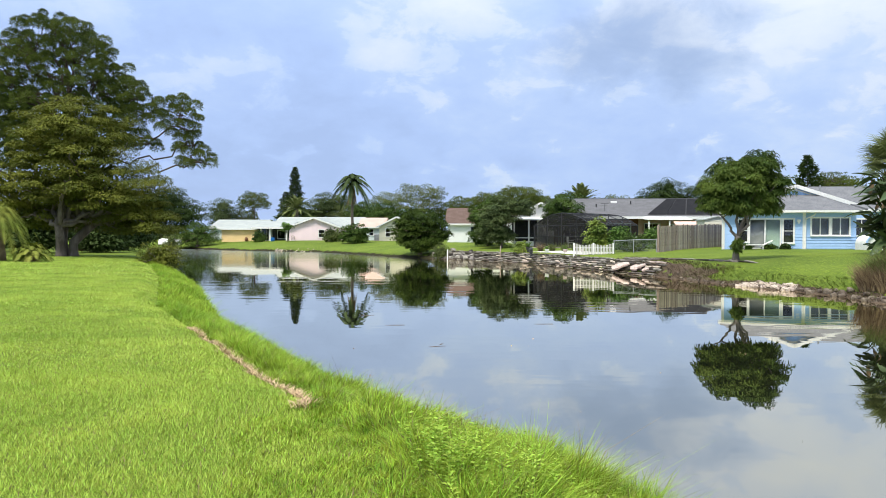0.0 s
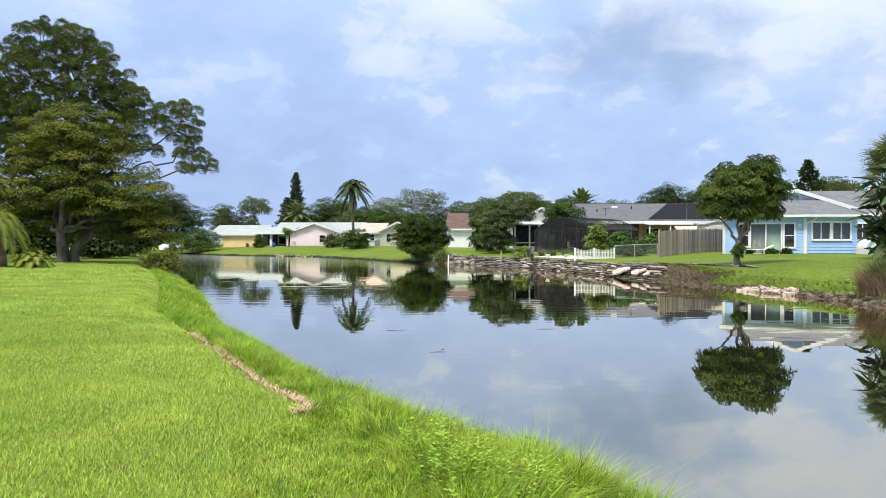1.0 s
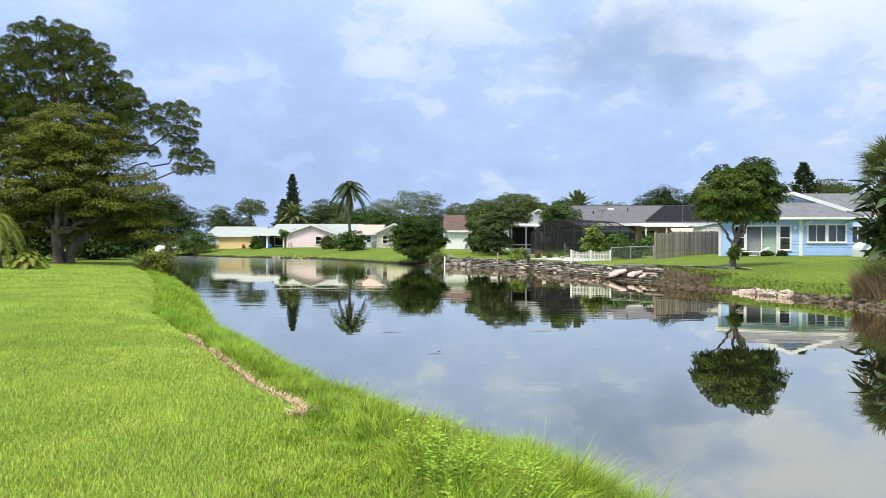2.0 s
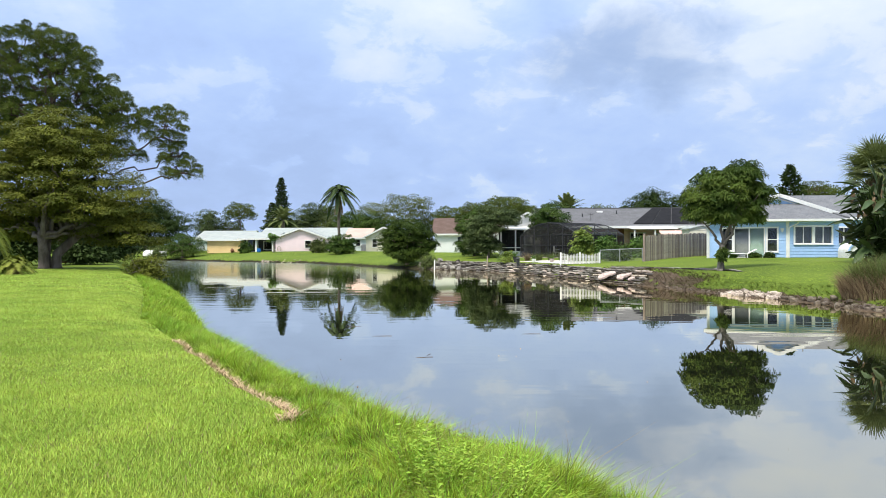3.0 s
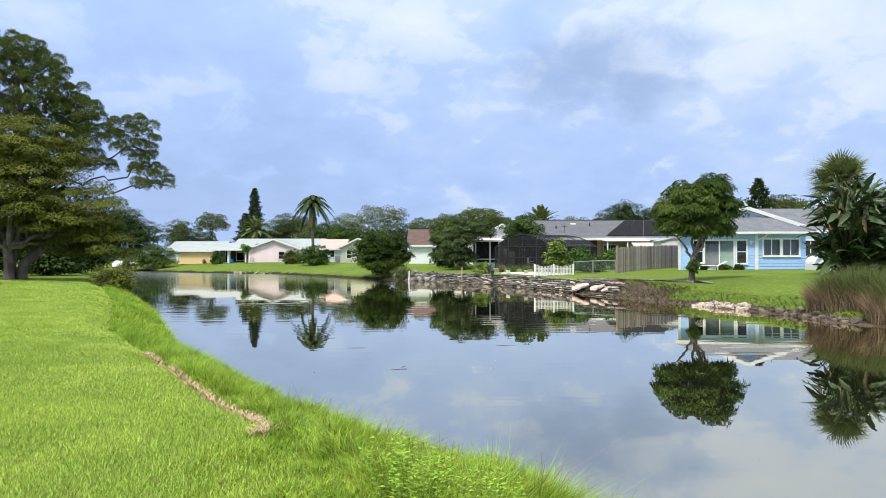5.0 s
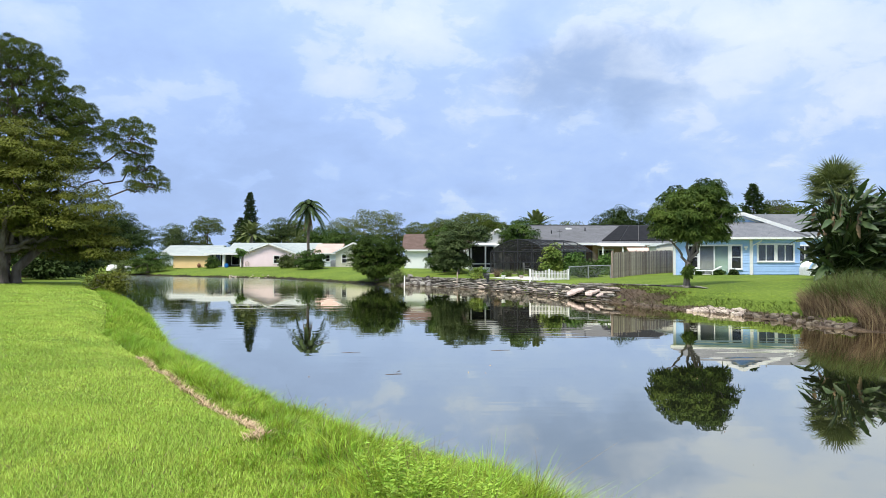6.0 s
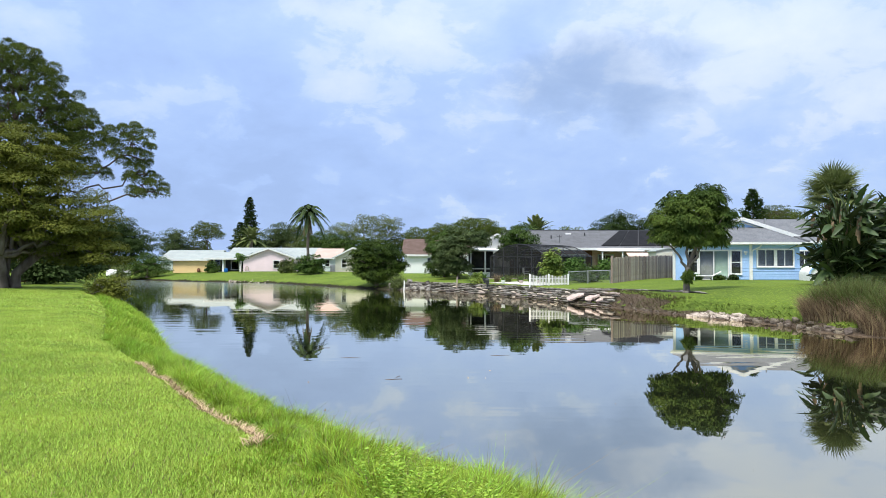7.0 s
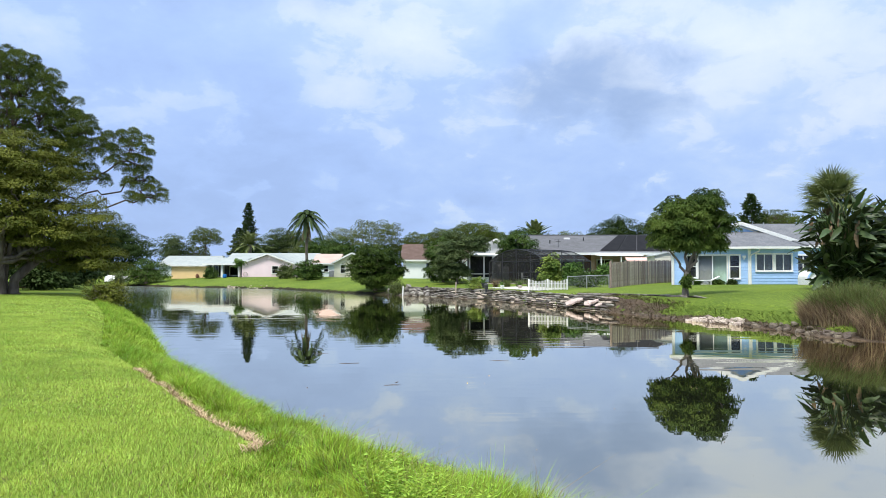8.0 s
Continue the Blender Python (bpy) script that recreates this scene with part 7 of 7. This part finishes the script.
def bank_blades(name, y0, y1, x0, x1, density, h, w, lo=-0.05, hi=2.4, material=None, label="long lush bank grass"):
    x, y, d = scatter(x0, x1, y0, y1, density, lo, hi)
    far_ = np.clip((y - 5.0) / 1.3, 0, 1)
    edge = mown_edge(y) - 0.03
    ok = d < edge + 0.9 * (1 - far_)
    x, y, d, edge, far_ = x[ok], y[ok], d[ok], edge[ok], far_[ok]
    n = len(x)
    clump = 0.8 + 0.45 * wobble(x * 1.6, y * 1.6) + 0.4 * wobble(x * 4.3, y * 4.3) + 0.35 * wobble(x * 9.7, y * 9.7)
    clump = np.clip(clump, 0.4, 1.45)
    # a broad weedy mound, a low place beyond it, and a second mound
    for mx, my, mr, rise_ in ((0.35, 5.6, 1.2, 0.75), (-0.95, 7.9, 0.7, -0.42), (-1.9, 9.1, 0.9, 0.25)):
        clump = clump * (1 + rise_ * np.exp(-((x - mx) ** 2 + (y - my) ** 2) / mr ** 2))
    base = np.stack([x, y, np.maximum(ground_z(x, y), -0.05) - 0.02], 1)
    low = 0.30 - 0.12 * np.clip((d - edge) / 0.9, 0, 1)
    hump = low + (1 - low) * np.clip((edge - d) / (0.45 - 0.25 * far_), 0, 1)
    sway = 4.0 * wobble(x * 2.6, y * 2.6) + 2.5 * wobble(x * 6.1, y * 6.1)
    lean = unit(flat_dirs(n) + 0.75 * np.stack([np.cos(sway), np.sin(sway)], 1))
    m = blade_soup(base, lean, h * clump * hump * (0.7 + 0.4 * rng.random(n)), w * (0.7 + 0.6 * rng.random(n)), 2, 0.2 + 1.25 * rng.random(n) ** 1.6)
    return solid(name, m, material or BANK_BLADE, label, "grass", kind="stuff")


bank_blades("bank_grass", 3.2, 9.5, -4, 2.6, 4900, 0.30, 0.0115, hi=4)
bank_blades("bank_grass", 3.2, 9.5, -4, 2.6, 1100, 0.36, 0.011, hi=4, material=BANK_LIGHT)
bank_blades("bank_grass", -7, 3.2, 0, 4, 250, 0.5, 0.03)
# farther bank wears the lighter, sunlit-coloured blades
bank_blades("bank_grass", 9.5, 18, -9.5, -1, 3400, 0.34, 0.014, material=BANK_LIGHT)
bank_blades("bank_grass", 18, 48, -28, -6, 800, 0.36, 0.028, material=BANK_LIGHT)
bank_blades("bank_straw", 3.2, 14, -7, 2.6, 45, 0.46, 0.009, material=DRY, label="dry straw blades among the bank grass")
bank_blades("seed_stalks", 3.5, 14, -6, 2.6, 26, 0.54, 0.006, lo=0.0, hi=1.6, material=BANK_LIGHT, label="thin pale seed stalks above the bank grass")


def weeds():
    # leafy weeds standing in clumps in the long grass
    v = []
    spots = [(-0.3 + rng.normal() * 0.3, 4.6 + rng.normal() * 0.28) for _ in range(90)] + [(0.25 + rng.normal() * 0.4, 4.7 + rng.normal() * 0.4) for _ in range(60)]
    for x, y in spots:
        d = float(shore_dist(np.array([x]), np.array([y]))[0][0])
        if d < 0.1 or d > 1.9:
            continue
        z = gz(x, y)
        h = rng.uniform(0.28, 0.45)
        lx, ly = rng.normal() * 0.08, rng.normal() * 0.08
        k = 30
        t = np.linspace(0.25, 1, k)
        p = np.stack([x + lx * t, y + ly * t, z + h * t], 1)
        a = np.arange(k) * 2.2 + rng.random() * 6
        ax = unit(np.stack([np.cos(a), np.sin(a), np.full(k, 0.45)], 1))
        v.append(np.concatenate([p, ax], 1))
    v = np.concatenate(v)
    return leaf_soup("weeds", v[:, :3], v[:, 3:], 0.045 * (0.7 + 0.6 * rng.random(len(v))), 0.014, 0.2)


solid("bank_weeds", weeds(), WEED, "leafy green weeds growing in the bank grass", "weeds", kind="stuff")


def thatch():
    pts = along([(-1.62, 6.02), (-1.70, 6.45), (-2.04, 7.15), (-2.46, 7.72), (-3.25, 8.95), (-4.4, 10.75), (-5.35, 12.2)], 0.010)
    p = np.array([(q.x, q.y) for q, _ in pts])
    u = np.arange(len(p)) * 0.010
    thick = np.clip(0.75 + 0.5 * np.sin(u * 3.1) * np.sin(u * 7.7 + 1) + 0.35 * np.sin(u * 19), 0, 1.4)
    rep = np.round(thick * 3.4 + rng.random(len(p)) - 0.5).astype(int).clip(0)
    p, wide = np.repeat(p, rep, 0), np.repeat(0.016 + 0.022 * thick, rep)
    p = p + rng.normal(size=p.shape) * wide[:, None]
    p[:, 0] += 0.03 * np.sin(p[:, 1] * 9) + 0.02 * np.sin(p[:, 1] * 23)
    base = np.concatenate([p, (ground_z(p[:, 0], p[:, 1]) + 0.01)[:, None]], 1)
    n = len(base)
    return blade_soup(base, flat_dirs(n), 0.055 + 0.045 * rng.random(n), np.full(n, 0.012), 3, 1.1)


solid("dry_grass_strip", thatch(), THATCH, "strip of dead tan grass along the mown edge", "dry grass", kind="stuff")

# dry and green growth on the far bank below the mango
def far_bank(name, cond, density, h, w, material, label, x0=7, y0=20, wide=12, deep=24):
    n = int(wide * deep * density)
    x, y = x0 + wide * rng.random(n), y0 + deep * rng.random(n)
    d, _ = shore_dist(x, y)
    ok = cond(x, y, d)
    x, y = x[ok], y[ok]
    base = np.stack([x, y, ground_z(x, y) - 0.02], 1)
    k = len(x)
    return solid(name, blade_soup(base, unit(flat_dirs(k) + np.array([-0.6, -0.3])), h * (0.5 + 0.8 * rng.random(k)), np.full(k, w), 1, 1.1), material, label, "grass", kind="stuff")


far_bank("bank_dry_grass", lambda x, y, d: (d > 0.0) & (d < np.where(y > 34.5, 1.9, 0.55)), 130, 0.24, 0.03, DRY_DARK, "matted dry brown grass on the far bank")

far_bank("bank_rough_grass", lambda x, y, d: (d > 0.25) & (d < 1.5) & (y < 37), 170, 0.16, 0.03, FAR_GREEN, "rough dark green grass on the far bank")

far_lawn = lambda x, y, d: (d > 1.2) & (x < 12 + 0.25 * (y - 20) + 6)
far_bank("far_lawn_grass", far_lawn, 150, 0.04, 0.035, FAR_BLADE, "short mown grass on the far lawn")

far_bank("far_lawn_grass", lambda x, y, d: (d > 0.35) & (d < 15), 60, 0.045, 0.05, FAR_BLADE, "short mown grass on the far lawn", -54, 62, 62, 48)
far_bank("far_lawn_grass", lambda x, y, d: (d > 1.0) & (d < 14), 60, 0.03, 0.045, FAR_BLADE, "short mown grass on the far lawn", 5, 36, 22, 22)

# floating leaves and twigs
def drift(n, x0, x1, y0, y1, size):
    x, y = x0 + (x1 - x0) * rng.random(n), y0 + (y1 - y0) * rng.random(n)
    d, _ = shore_dist(x, y)
    ok = d < -0.4
    base = np.stack([x[ok], y[ok], np.full(ok.sum(), 0.006)], 1)
    a = flat_dirs(len(base))
    return leaf_soup("floating_leaves", base, np.concatenate([a, np.full((len(a), 1), 0.03)], 1), size, size * 0.5, 0.0)


solid("floating_leaves", joined("floating_leaves", [drift(30, -2, 9, 7, 26, 0.025), drift(8, -3, 6, 10, 22, 0.04)]), THATCH, "scattered dead leaves floating on the pond", "leaves", kind="stuff")
tw = Build()
for x, y, a, l in ((-1.2, 14.2, 0.3, 0.35), (-1.0, 14.5, 1.2, 0.2), (1.2, 18.0, 0.1, 0.5), (-3.6, 19.5, 0.2, 0.4), (-2.6, 17.5, 0.1, 0.5)):
    tw.tube([(x, y, 0.0), (x + l * 0.5 * math.cos(a), y + l * 0.5 * math.sin(a), 0.006), (x + l * math.cos(a), y + l * math.sin(a), 0.01)], [0.005, 0.005, 0.003], 5)
solid("floating_twigs", tw, BARK, "dark twigs floating in the pond", "twigs", kind="stuff")
